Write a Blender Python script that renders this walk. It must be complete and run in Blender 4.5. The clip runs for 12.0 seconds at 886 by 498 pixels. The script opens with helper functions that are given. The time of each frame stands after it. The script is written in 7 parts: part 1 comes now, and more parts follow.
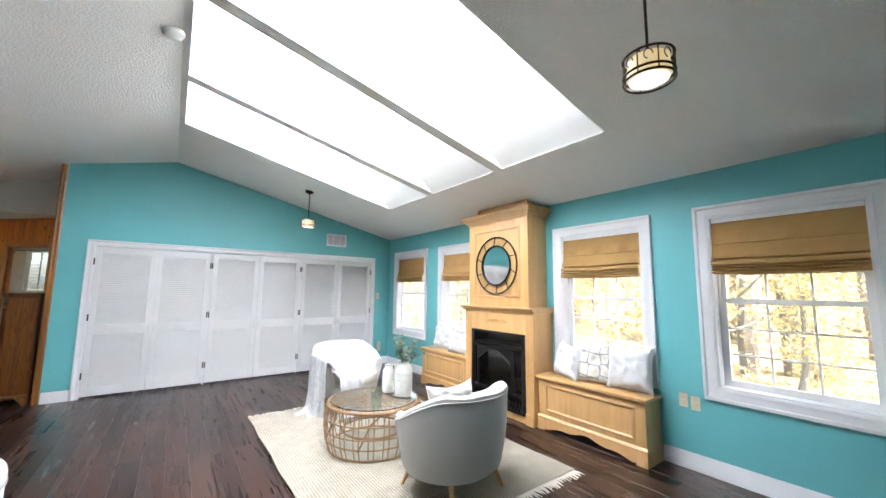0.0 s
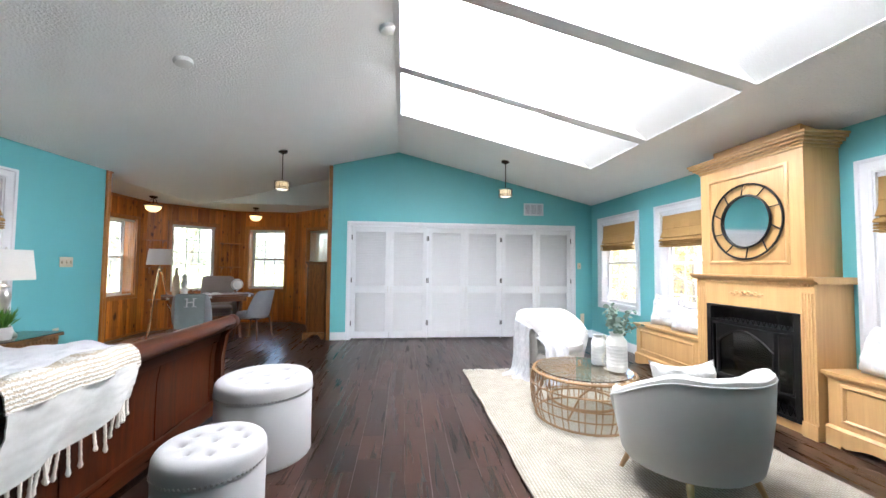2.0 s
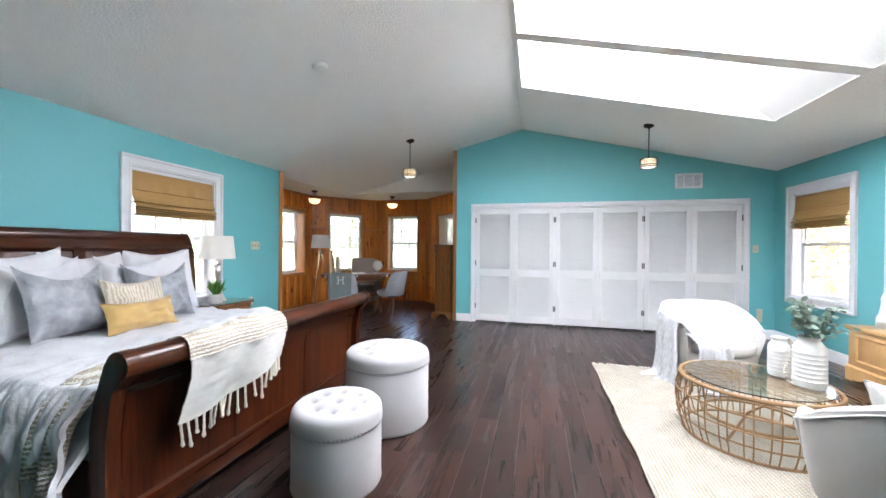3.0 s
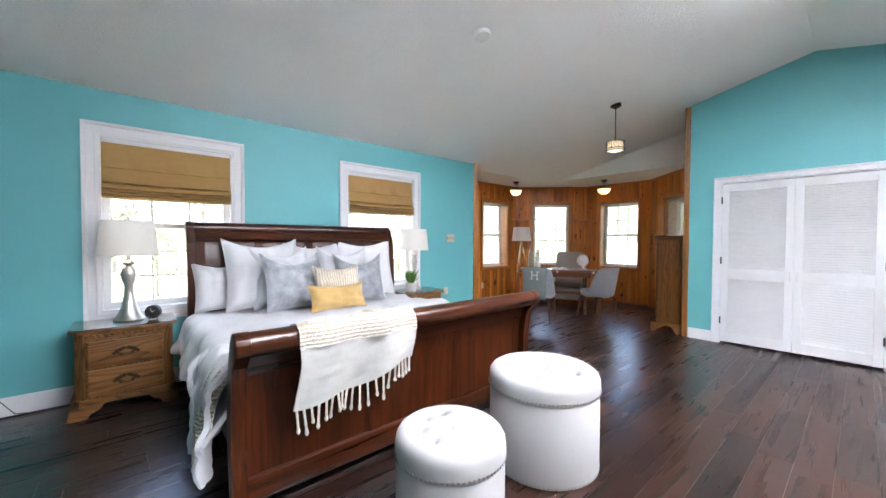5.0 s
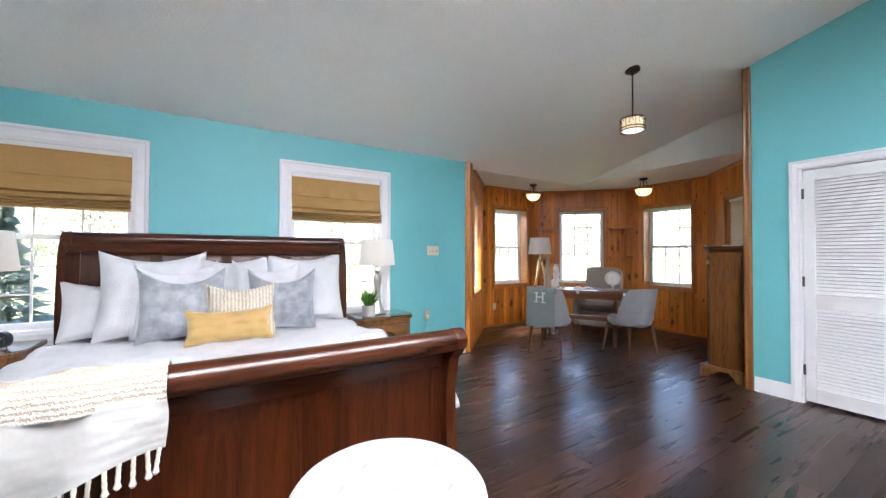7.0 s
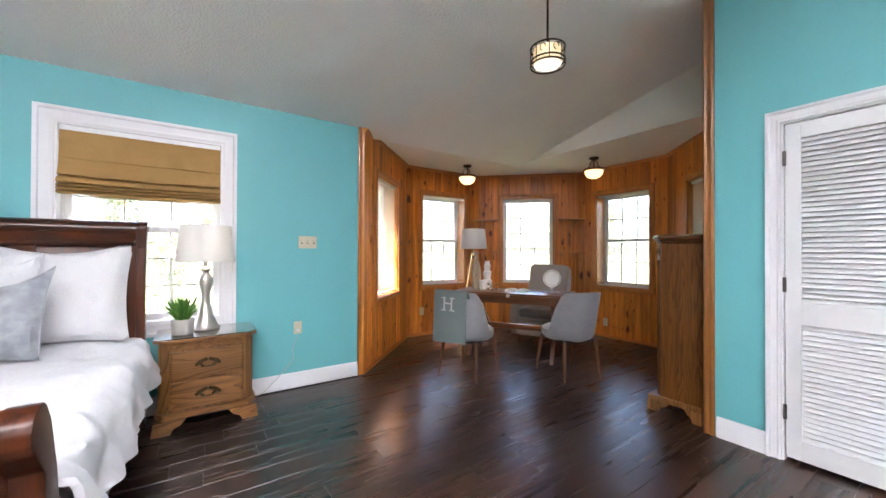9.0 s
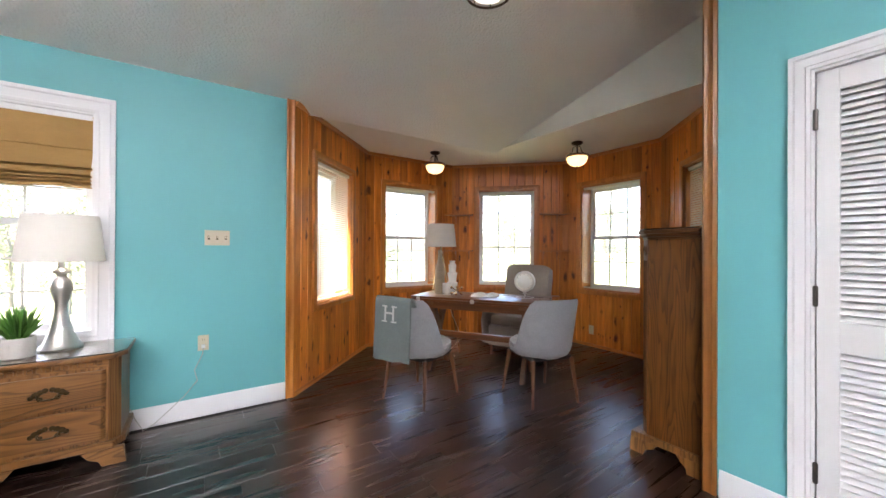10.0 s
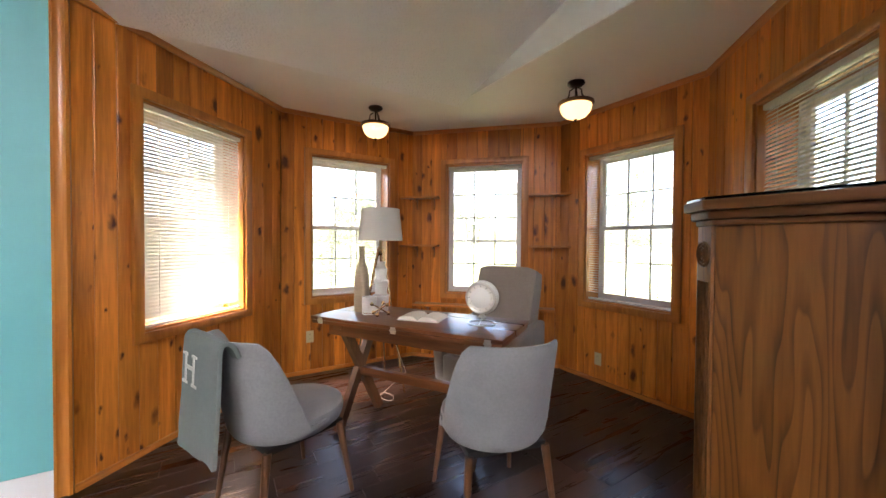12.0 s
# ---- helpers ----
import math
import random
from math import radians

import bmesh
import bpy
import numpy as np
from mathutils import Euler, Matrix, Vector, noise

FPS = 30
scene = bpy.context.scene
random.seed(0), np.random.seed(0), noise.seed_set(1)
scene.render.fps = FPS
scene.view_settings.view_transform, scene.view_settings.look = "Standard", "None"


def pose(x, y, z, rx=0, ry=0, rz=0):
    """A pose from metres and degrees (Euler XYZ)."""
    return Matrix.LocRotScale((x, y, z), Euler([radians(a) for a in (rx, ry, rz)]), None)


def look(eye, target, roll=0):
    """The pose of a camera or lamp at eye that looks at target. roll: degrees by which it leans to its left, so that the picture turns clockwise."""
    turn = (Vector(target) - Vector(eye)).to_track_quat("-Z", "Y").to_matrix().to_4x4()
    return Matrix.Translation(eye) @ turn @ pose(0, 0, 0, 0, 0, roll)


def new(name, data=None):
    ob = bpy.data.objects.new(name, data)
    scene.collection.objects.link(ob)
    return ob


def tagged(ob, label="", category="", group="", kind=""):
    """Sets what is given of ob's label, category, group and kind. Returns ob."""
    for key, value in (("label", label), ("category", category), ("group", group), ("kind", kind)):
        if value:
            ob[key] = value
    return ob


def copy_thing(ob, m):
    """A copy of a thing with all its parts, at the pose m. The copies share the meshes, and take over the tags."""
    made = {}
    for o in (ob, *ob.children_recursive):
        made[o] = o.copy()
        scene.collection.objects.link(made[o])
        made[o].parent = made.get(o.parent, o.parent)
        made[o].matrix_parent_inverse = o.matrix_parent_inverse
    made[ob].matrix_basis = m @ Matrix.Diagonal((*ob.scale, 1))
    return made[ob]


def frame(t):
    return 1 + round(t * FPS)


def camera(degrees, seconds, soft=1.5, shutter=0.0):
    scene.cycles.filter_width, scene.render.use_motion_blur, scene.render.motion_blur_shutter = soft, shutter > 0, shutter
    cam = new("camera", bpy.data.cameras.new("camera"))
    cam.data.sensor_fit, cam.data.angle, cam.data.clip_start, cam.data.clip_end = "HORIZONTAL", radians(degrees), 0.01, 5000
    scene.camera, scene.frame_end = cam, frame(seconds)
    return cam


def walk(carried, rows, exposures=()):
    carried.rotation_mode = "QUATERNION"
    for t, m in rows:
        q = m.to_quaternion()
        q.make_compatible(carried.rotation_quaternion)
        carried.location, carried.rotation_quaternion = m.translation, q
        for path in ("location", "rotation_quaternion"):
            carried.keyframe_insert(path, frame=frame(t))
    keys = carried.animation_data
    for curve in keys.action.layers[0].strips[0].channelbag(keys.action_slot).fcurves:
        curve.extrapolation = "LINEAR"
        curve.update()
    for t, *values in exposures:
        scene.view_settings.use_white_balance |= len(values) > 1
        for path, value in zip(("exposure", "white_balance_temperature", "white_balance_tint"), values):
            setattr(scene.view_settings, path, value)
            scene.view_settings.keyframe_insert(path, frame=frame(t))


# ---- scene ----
cam = camera(101.3, 12.0)
PATH = [
    (0, (0.11, -0.103, 1.48), (1.288, 1.497, 1.708), 0.6),
    (0.5, (0.089, -0.092, 1.462), (1.103, 1.618, 1.68), 0.6),
    (1, (0.084, -0.076, 1.412), (0.907, 1.737, 1.603), 0.7),
    (1.5, (0.098, -0.026, 1.374), (0.651, 1.891, 1.515), 0.7),
    (2, (0.139, 0.074, 1.363), (0.353, 2.06, 1.448), 0.6),
    (2.5, (0.199, 0.147, 1.345), (0.068, 2.143, 1.378), 0.5),
    (3, (0.28, 0.221, 1.339), (-0.22, 2.157, 1.331), 0.5),
    (3.5, (0.32, 0.342, 1.311), (-0.552, 2.142, 1.293), 0.4),
    (3.7, (0.325, 0.424, 1.314), (-0.699, 2.142, 1.291), 0.3),
    (5.3, (0.418, 1.162, 1.31), (-1.156, 2.394, 1.264), 0.1),
    (5.5, (0.41, 1.303, 1.315), (-1.202, 2.486, 1.277), 0.0),
    (6, (0.395, 1.649, 1.323), (-1.272, 2.754, 1.333), 0.0),
    (6.5, (0.35, 2.021, 1.308), (-1.342, 3.087, 1.352), 0.0),
    (7, (0.271, 2.38, 1.3), (-1.433, 3.427, 1.329), 0.1),
    (7.2, (0.258, 2.509, 1.286), (-1.455, 3.542, 1.31), 0.0),
    (8.8, (-0.083, 3.669, 1.28), (-1.748, 4.777, 1.286), 0.3),
    (9, (-0.136, 3.792, 1.26), (-1.788, 4.918, 1.275), 0.2),
    (9.5, (-0.248, 4.153, 1.263), (-1.894, 5.288, 1.277), 0.4),
    (10, (-0.405, 4.522, 1.257), (-2.055, 5.653, 1.265), 0.3),
    (10.5, (-0.558, 4.886, 1.262), (-2.216, 6.004, 1.251), 0.4),
    (11, (-0.741, 5.224, 1.26), (-2.423, 6.307, 1.234), 0.4),
    (11.5, (-0.952, 5.552, 1.27), (-2.658, 6.595, 1.238), 0.4),
    (12, (-1.153, 5.873, 1.288), (-2.858, 6.919, 1.254), 0.4),
]
EXPOSURES = [(0,3.27,6200,12),(2.5,3.33,6150,14),(5.5,3.50,6150,16),(9,3.48,6400,17),(12,3.58,6850,18)]
walk(cam, [(t, look(eye, target, roll)) for t, eye, target, roll in PATH], EXPOSURES)

# ---- world, sun, large lights ----
world = bpy.data.worlds.new("overcast_sky")
scene.world = world
world.use_nodes = True
wn = world.node_tree
sky = wn.nodes.new("ShaderNodeTexSky")
sky.sky_type = "NISHITA"
sky.sun_disc = False
sky.sun_elevation, sky.sun_rotation = radians(48), radians(180)
sky.air_density, sky.dust_density, sky.ozone_density = 1.0, 3.0, 1.0
wn.nodes["Background"].inputs["Strength"].default_value = 0.15
wn.links.new(sky.outputs["Color"], wn.nodes["Background"].inputs["Color"])

sun_data = bpy.data.lights.new("sun", "SUN")
sun_data.energy, sun_data.angle, sun_data.color = 5.0, radians(14), (1.0, 0.95, 0.88)
sun = new("sun", sun_data)
sun.matrix_world = look((0, 0, 30), (0, 34, -8))


# ---- materials ----
def nodes_of(name):
    m = bpy.data.materials.new(name)
    m.use_nodes = True
    nt = m.node_tree
    return m, nt, nt.nodes["Principled BSDF"]


def surf(name, c1, c2=None, scale=6.0, rough=0.6, metal=0.0, bump=0.0, bscale=60.0, stretch=(1, 1, 1), spread=0.5, bdist=0.01,
         detail=4.0, sheen=0.0, coat=0.0, vary=0.0, trans=0.0, bdetail=3.0):
    """Procedural surface: two scales of colour noise, roughness variation and fine relief."""
    m, nt, b = nodes_of(name)
    L, N = nt.links.new, nt.nodes.new
    c2 = c2 or tuple(v * 0.85 for v in c1)
    tc = N("ShaderNodeTexCoord")
    mp = N("ShaderNodeMapping")
    mp.inputs["Scale"].default_value = stretch
    L(tc.outputs["Object"], mp.inputs["Vector"])
    info = N("ShaderNodeObjectInfo")
    add = N("ShaderNodeVectorMath")
    add.operation = "MULTIPLY_ADD"
    L(info.outputs["Random"], add.inputs[0])
    add.inputs[1].default_value = (17.0, 31.0, 23.0)
    L(mp.outputs["Vector"], add.inputs[2])
    n1 = N("ShaderNodeTexNoise")
    n1.inputs["Scale"].default_value, n1.inputs["Detail"].default_value = scale, detail
    L(add.outputs["Vector"], n1.inputs["Vector"])
    n2 = N("ShaderNodeTexNoise")
    n2.inputs["Scale"].default_value, n2.inputs["Detail"].default_value = scale * 0.13, 2.0
    L(add.outputs["Vector"], n2.inputs["Vector"])
    mixn = N("ShaderNodeMath")
    mixn.operation = "MULTIPLY_ADD"
    L(n1.outputs["Fac"], mixn.inputs[0])
    mixn.inputs[1].default_value = 0.6
    half = N("ShaderNodeMath")
    half.operation = "MULTIPLY"
    L(n2.outputs["Fac"], half.inputs[0])
    half.inputs[1].default_value = 0.4
    L(half.outputs[0], mixn.inputs[2])
    ramp = N("ShaderNodeValToRGB")
    ramp.color_ramp.elements[0].position = 0.5 - spread / 2
    ramp.color_ramp.elements[1].position = 0.5 + spread / 2
    ramp.color_ramp.elements[0].color = (*c2, 1)
    ramp.color_ramp.elements[1].color = (*c1, 1)
    L(mixn.outputs[0], ramp.inputs["Fac"])
    col = ramp.outputs["Color"]
    if vary:
        hsv = N("ShaderNodeHueSaturation")
        mr = N("ShaderNodeMapRange")
        mr.inputs["To Min"].default_value, mr.inputs["To Max"].default_value = 1 - vary, 1 + vary
        L(info.outputs["Random"], mr.inputs["Value"])
        L(mr.outputs["Result"], hsv.inputs["Value"])
        L(col, hsv.inputs["Color"])
        col = hsv.outputs["Color"]
    L(col, b.inputs["Base Color"])
    rr = N("ShaderNodeMapRange")
    rr.inputs["To Min"].default_value, rr.inputs["To Max"].default_value = max(0.02, rough - 0.07), min(1, rough + 0.07)
    L(n1.outputs["Fac"], rr.inputs["Value"])
    L(rr.outputs["Result"], b.inputs["Roughness"])
    b.inputs["Metallic"].default_value = metal
    b.inputs["Sheen Weight"].default_value = sheen
    b.inputs["Coat Weight"].default_value = coat
    b.inputs["Coat Roughness"].default_value = 0.15
    if bump:
        n3 = N("ShaderNodeTexNoise")
        n3.inputs["Scale"].default_value, n3.inputs["Detail"].default_value = bscale, bdetail
        L(add.outputs["Vector"], n3.inputs["Vector"])
        bp = N("ShaderNodeBump")
        bp.inputs["Strength"].default_value, bp.inputs["Distance"].default_value = min(1.0, bump), bdist
        L(n3.outputs["Fac"], bp.inputs["Height"])
        L(bp.outputs["Normal"], b.inputs["Normal"])
    if trans:
        out = nt.nodes["Material Output"]
        tr = N("ShaderNodeBsdfTranslucent")
        L(col, tr.inputs["Color"])
        ms = N("ShaderNodeMixShader")
        ms.inputs[0].default_value = trans
        L(b.outputs[0], ms.inputs[1])
        L(tr.outputs[0], ms.inputs[2])
        L(ms.outputs[0], out.inputs["Surface"])
    return m


def wood(name, dark, light, axis="z", rough=0.4, scale=1.0, coat=0.0, knots=0.0, vary=0.12, bump=0.15, island=False, pores=0.3, lo=0.33, hi=0.66, warp=0.8, rings=0.0, arches=0.0, spec=0.5):
    """Wood with long grain along one axis, pores, optional knots and piece-to-piece variation."""
    m, nt, b = nodes_of(name)
    L, N = nt.links.new, nt.nodes.new
    tc, mp, info = N("ShaderNodeTexCoord"), N("ShaderNodeMapping"), N("ShaderNodeObjectInfo")
    s = {"x": (0.06, 1, 1), "y": (1, 0.06, 1), "z": (1, 1, 0.06)}[axis]
    mp.inputs["Scale"].default_value = [v * scale for v in s]
    L(tc.outputs["Object"], mp.inputs["Vector"])
    rnd = info.outputs["Random"]
    if island:
        geo = N("ShaderNodeNewGeometry")
        plus = N("ShaderNodeMath")
        plus.operation = "ADD"
        L(rnd, plus.inputs[0])
        L(geo.outputs["Random Per Island"], plus.inputs[1])
        fr = N("ShaderNodeMath")
        fr.operation = "FRACT"
        L(plus.outputs[0], fr.inputs[0])
        rnd = fr.outputs[0]
    add = N("ShaderNodeVectorMath")
    add.operation = "MULTIPLY_ADD"
    L(rnd, add.inputs[0])
    add.inputs[1].default_value = (37.0, 53.0, 41.0)
    L(mp.outputs["Vector"], add.inputs[2])
    g1, g2 = N("ShaderNodeTexNoise"), N("ShaderNodeTexNoise")
    g1.inputs["Scale"].default_value, g1.inputs["Detail"].default_value, g1.inputs["Distortion"].default_value = 14, 5, warp
    g2.inputs["Scale"].default_value, g2.inputs["Detail"].default_value = 90, 3
    for g in (g1, g2):
        L(add.outputs["Vector"], g.inputs["Vector"])
    mx = N("ShaderNodeMath")
    mx.operation = "MULTIPLY_ADD"
    L(g2.outputs["Fac"], mx.inputs[0])
    mx.inputs[1].default_value = pores
    sc = N("ShaderNodeMath")
    sc.operation = "MULTIPLY"
    L(g1.outputs["Fac"], sc.inputs[0])
    sc.inputs[1].default_value = 1 - pores
    L(sc.outputs[0], mx.inputs[2])
    if rings:
        wv, wm = N("ShaderNodeTexWave"), N("ShaderNodeMapping")
        wm.inputs["Scale"].default_value = {"x": (0.16, 1, 1), "y": (1, 0.16, 1), "z": (1, 1, 0.16)}[axis]
        wa = N("ShaderNodeVectorMath")
        wa.operation = "MULTIPLY_ADD"
        L(tc.outputs["Object"], wm.inputs["Vector"])
        L(rnd, wa.inputs[0])
        wa.inputs[1].default_value = (29.0, 7.0, 13.0)
        L(wm.outputs["Vector"], wa.inputs[2])
        wv.wave_type, wv.bands_direction = "BANDS", "DIAGONAL"
        wv.inputs["Scale"].default_value, wv.inputs["Distortion"].default_value = rings, 9.0
        wv.inputs["Detail"].default_value, wv.inputs["Detail Scale"].default_value = 2.0, 0.9
        L(wa.outputs["Vector"], wv.inputs["Vector"])
        wx = N("ShaderNodeMath")
        wx.operation = "MULTIPLY_ADD"
        L(wv.outputs["Fac"], wx.inputs[0])
        wx.inputs[1].default_value = 0.38
        ws = N("ShaderNodeMath")
        ws.operation = "MULTIPLY"
        L(mx.outputs[0], ws.inputs[0])
        ws.inputs[1].default_value = 0.62
        L(ws.outputs[0], wx.inputs[2])
        mx = wx
    if arches:
        # flat-sawn figure: contour lines of a long, slow noise
        am, an = N("ShaderNodeMapping"), N("ShaderNodeTexNoise")
        am.inputs["Scale"].default_value = {"x": (0.09, 1, 1), "y": (1, 0.09, 1), "z": (1, 1, 0.09)}[axis]
        aa = N("ShaderNodeVectorMath")
        aa.operation = "MULTIPLY_ADD"
        L(tc.outputs["Object"], am.inputs["Vector"])
        L(rnd, aa.inputs[0])
        aa.inputs[1].default_value = (3.0, 7.0, 5.0)
        L(am.outputs["Vector"], aa.inputs[2])
        an.inputs["Scale"].default_value, an.inputs["Detail"].default_value, an.inputs["Roughness"].default_value = arches, 3.0, 0.42
        L(aa.outputs["Vector"], an.inputs["Vector"])
        ak = N("ShaderNodeMath")
        ak.operation = "MULTIPLY"
        L(an.outputs["Fac"], ak.inputs[0])
        ak.inputs[1].default_value = 34.0
        ap = N("ShaderNodeMath")
        ap.operation = "FRACT"
        L(ak.outputs[0], ap.inputs[0])
        ar = N("ShaderNodeValToRGB")
        ae = ar.color_ramp.elements
        ae[0].position, ae[1].position = 0.0, 0.45
        ae[0].color, ae[1].color = (0.0, 0.0, 0.0, 1), (1, 1, 1, 1)
        last = ae.new(0.93)
        last.color = (1, 1, 1, 1)
        last = ae.new(1.0)
        last.color = (0.0, 0.0, 0.0, 1)
        L(ap.outputs[0], ar.inputs["Fac"])
        ax = N("ShaderNodeMath")
        ax.operation = "MULTIPLY_ADD"
        L(ar.outputs["Color"], ax.inputs[0])
        ax.inputs[1].default_value = 0.26
        asc = N("ShaderNodeMath")
        asc.operation = "MULTIPLY"
        L(mx.outputs[0], asc.inputs[0])
        asc.inputs[1].default_value = 0.74
        L(asc.outputs[0], ax.inputs[2])
        mx = ax
    ramp = N("ShaderNodeValToRGB")
    e = ramp.color_ramp.elements
    e[0].position, e[1].position = lo, hi
    e[0].color, e[1].color = (*dark, 1), (*light, 1)
    L(mx.outputs[0], ramp.inputs["Fac"])
    col = ramp.outputs["Color"]
    if knots:
        mk = N("ShaderNodeMapping")
        ks = {"x": (0.4, 1, 1), "y": (1, 0.4, 1), "z": (1, 1, 0.55)}[axis]
        mk.inputs["Scale"].default_value = ks
        L(tc.outputs["Object"], mk.inputs["Vector"])
        ka = N("ShaderNodeVectorMath")
        ka.operation = "MULTIPLY_ADD"
        L(rnd, ka.inputs[0])
        ka.inputs[1].default_value = (11.0, 19.0, 13.0)
        L(mk.outputs["Vector"], ka.inputs[2])
        kw = N("ShaderNodeTexNoise")
        kw.inputs["Scale"].default_value = 20
        L(ka.outputs["Vector"], kw.inputs["Vector"])
        kd = N("ShaderNodeVectorMath")
        kd.operation = "MULTIPLY_ADD"
        L(kw.outputs["Color"], kd.inputs[0])
        kd.inputs[1].default_value = (0.05, 0.05, 0.05)
        L(ka.outputs["Vector"], kd.inputs[2])
        vo = N("ShaderNodeTexVoronoi")
        vo.inputs["Scale"].default_value = 9.5
        L(kd.outputs["Vector"], vo.inputs["Vector"])
        kr = N("ShaderNodeValToRGB")
        ke = kr.color_ramp.elements
        ke[0].position, ke[1].position = knots, knots * 2.4
        ke[0].color, ke[1].color = (1, 1, 1, 1), (0, 0, 0, 1)
        sep, size, far = N("ShaderNodeSeparateColor"), N("ShaderNodeMapRange"), N("ShaderNodeMath")
        L(vo.outputs["Color"], sep.inputs[0])
        L(sep.outputs[0], size.inputs["Value"])
        size.inputs["To Min"].default_value, size.inputs["To Max"].default_value = 0.42, 2.0
        far.operation = "MULTIPLY"
        L(vo.outputs["Distance"], far.inputs[0])
        L(size.outputs["Result"], far.inputs[1])
        L(far.outputs[0], kr.inputs["Fac"])
        mixk = N("ShaderNodeMix")
        mixk.data_type = "RGBA"
        L(kr.outputs["Color"], mixk.inputs[0])
        L(col, mixk.inputs[6])
        mixk.inputs[7].default_value = (dark[0] * 0.26, dark[1] * 0.18, dark[2] * 0.2, 1)
        col = mixk.outputs[2]
    hsv = N("ShaderNodeHueSaturation")
    mr = N("ShaderNodeMapRange")
    mr.inputs["To Min"].default_value, mr.inputs["To Max"].default_value = 1 - vary, 1 + vary
    L(rnd, mr.inputs["Value"])
    L(mr.outputs["Result"], hsv.inputs["Value"])
    L(col, hsv.inputs["Color"])
    L(hsv.outputs["Color"], b.inputs["Base Color"])
    rr = N("ShaderNodeMapRange")
    rr.inputs["To Min"].default_value, rr.inputs["To Max"].default_value = max(0.05, rough - 0.1), rough + 0.1
    L(g1.outputs["Fac"], rr.inputs["Value"])
    L(rr.outputs["Result"], b.inputs["Roughness"])
    b.inputs["Specular IOR Level"].default_value = spec
    b.inputs["Coat Weight"].default_value = coat
    b.inputs["Coat Roughness"].default_value = 0.18
    bp = N("ShaderNodeBump")
    bp.inputs["Strength"].default_value, bp.inputs["Distance"].default_value = bump, 0.004
    L(mx.outputs[0], bp.inputs["Height"])
    L(bp.outputs["Normal"], b.inputs["Normal"])
    return m


def glow(name, color, strength, base=(0.8, 0.75, 0.65)):
    m, nt, b = nodes_of(name)
    b.inputs["Base Color"].default_value = (*base, 1)
    b.inputs["Emission Color"].default_value = (*color, 1)
    b.inputs["Emission Strength"].default_value = strength
    b.inputs["Roughness"].default_value = 0.4
    return m


def glass(name, color=(1, 1, 1), rough=0.0, ior=1.45):
    m, nt, b = nodes_of(name)
    b.inputs["Base Color"].default_value = (*color, 1)
    b.inputs["Transmission Weight"].default_value = 1.0
    b.inputs["Roughness"].default_value = rough
    b.inputs["IOR"].default_value = ior
    return m


TEAL = surf("teal_wall_paint", (0.145, 0.465, 0.495), (0.137, 0.445, 0.475), 3, 0.5, bump=0.06, bscale=220)
CEIL = surf("stippled_ceiling_paint", (0.90, 0.90, 0.89), (0.87, 0.87, 0.86), 4, 0.85, bump=0.9, bscale=60, bdetail=2, bdist=0.011)
CREAM_CEIL = surf("smooth_cream_ceiling_paint", (0.90, 0.89, 0.85), (0.88, 0.87, 0.83), 3, 0.85, bump=0.1, bscale=90)
SHAFT = surf("white_shaft_paint", (0.84, 0.84, 0.83), (0.80, 0.80, 0.79), 4, 0.85, bump=0.4, bscale=75)
# gable triangle only: the faint green light falling on it is mixed into the colour
SOFFIT = surf("green_lit_soffit", (0.70, 0.71, 0.66), (0.66, 0.67, 0.62), 4, 0.85, bump=0.4, bscale=75)
WHITE = surf("white_trim_paint", (0.71, 0.71, 0.735), (0.69, 0.69, 0.715), 5, 0.35, bump=0.03, bscale=150)
VINYL = surf("white_vinyl", (0.78, 0.79, 0.80), (0.74, 0.75, 0.76), 5, 0.4)
SKYGLOW = glow("overcast_sky_glow", (0.97, 0.99, 1.0), 1.7, (0.8, 0.8, 0.8))
PINE = wood("knotty_pine", (0.32, 0.092, 0.0095), (0.70, 0.242, 0.037), "z", 0.40, 1.0, 0.1, 0.08, 0.27, spec=0.3)
PINE_TRIM = wood("pine_trim", (0.33, 0.103, 0.012), (0.56, 0.205, 0.033), "z", 0.35, 1.0, 0.3, 0.0, 0.08)
PINE_RAIL = wood("pine_trim_level", (0.33, 0.103, 0.012), (0.56, 0.205, 0.033), "x", 0.35, 1.0, 0.3, 0.0, 0.08)
MAPLE = wood("honey_maple", (0.52, 0.30, 0.115), (0.63, 0.385, 0.16), "z", 0.4, 0.8, 0.2, 0.0, 0.04, 0.05)
# same pine as PINE_TRIM, darkened to put the closet-end post's shade into the colour
POSTWOOD = wood("shaded_pine_post", (0.17, 0.060, 0.010), (0.33, 0.125, 0.024), "z", 0.4, 1.2, 0.1, 0.0, 0.05)
OAK = wood("golden_oak", (0.070, 0.026, 0.006), (0.25, 0.112, 0.033), "z", 0.38, 1.3, 0.3, 0.0, 0.06, 0.25, False, 0.3, 0.3, 0.72, 0.3, 0.0, 3.6)
OAK_X = wood("golden_oak_level", (0.070, 0.026, 0.006), (0.25, 0.112, 0.033), "x", 0.38, 1.3, 0.3, 0.0, 0.06, 0.25, False, 0.3, 0.3, 0.72, 0.3, 0.0, 3.6)
CHERRY = wood("red_cherry", (0.015, 0.0034, 0.0013), (0.092, 0.0205, 0.0050), "z", 0.36, 1.3, 0.12, 0.0, 0.08, 0.06, False, 0.3, 0.3, 0.7, 1.2, spec=0.25)
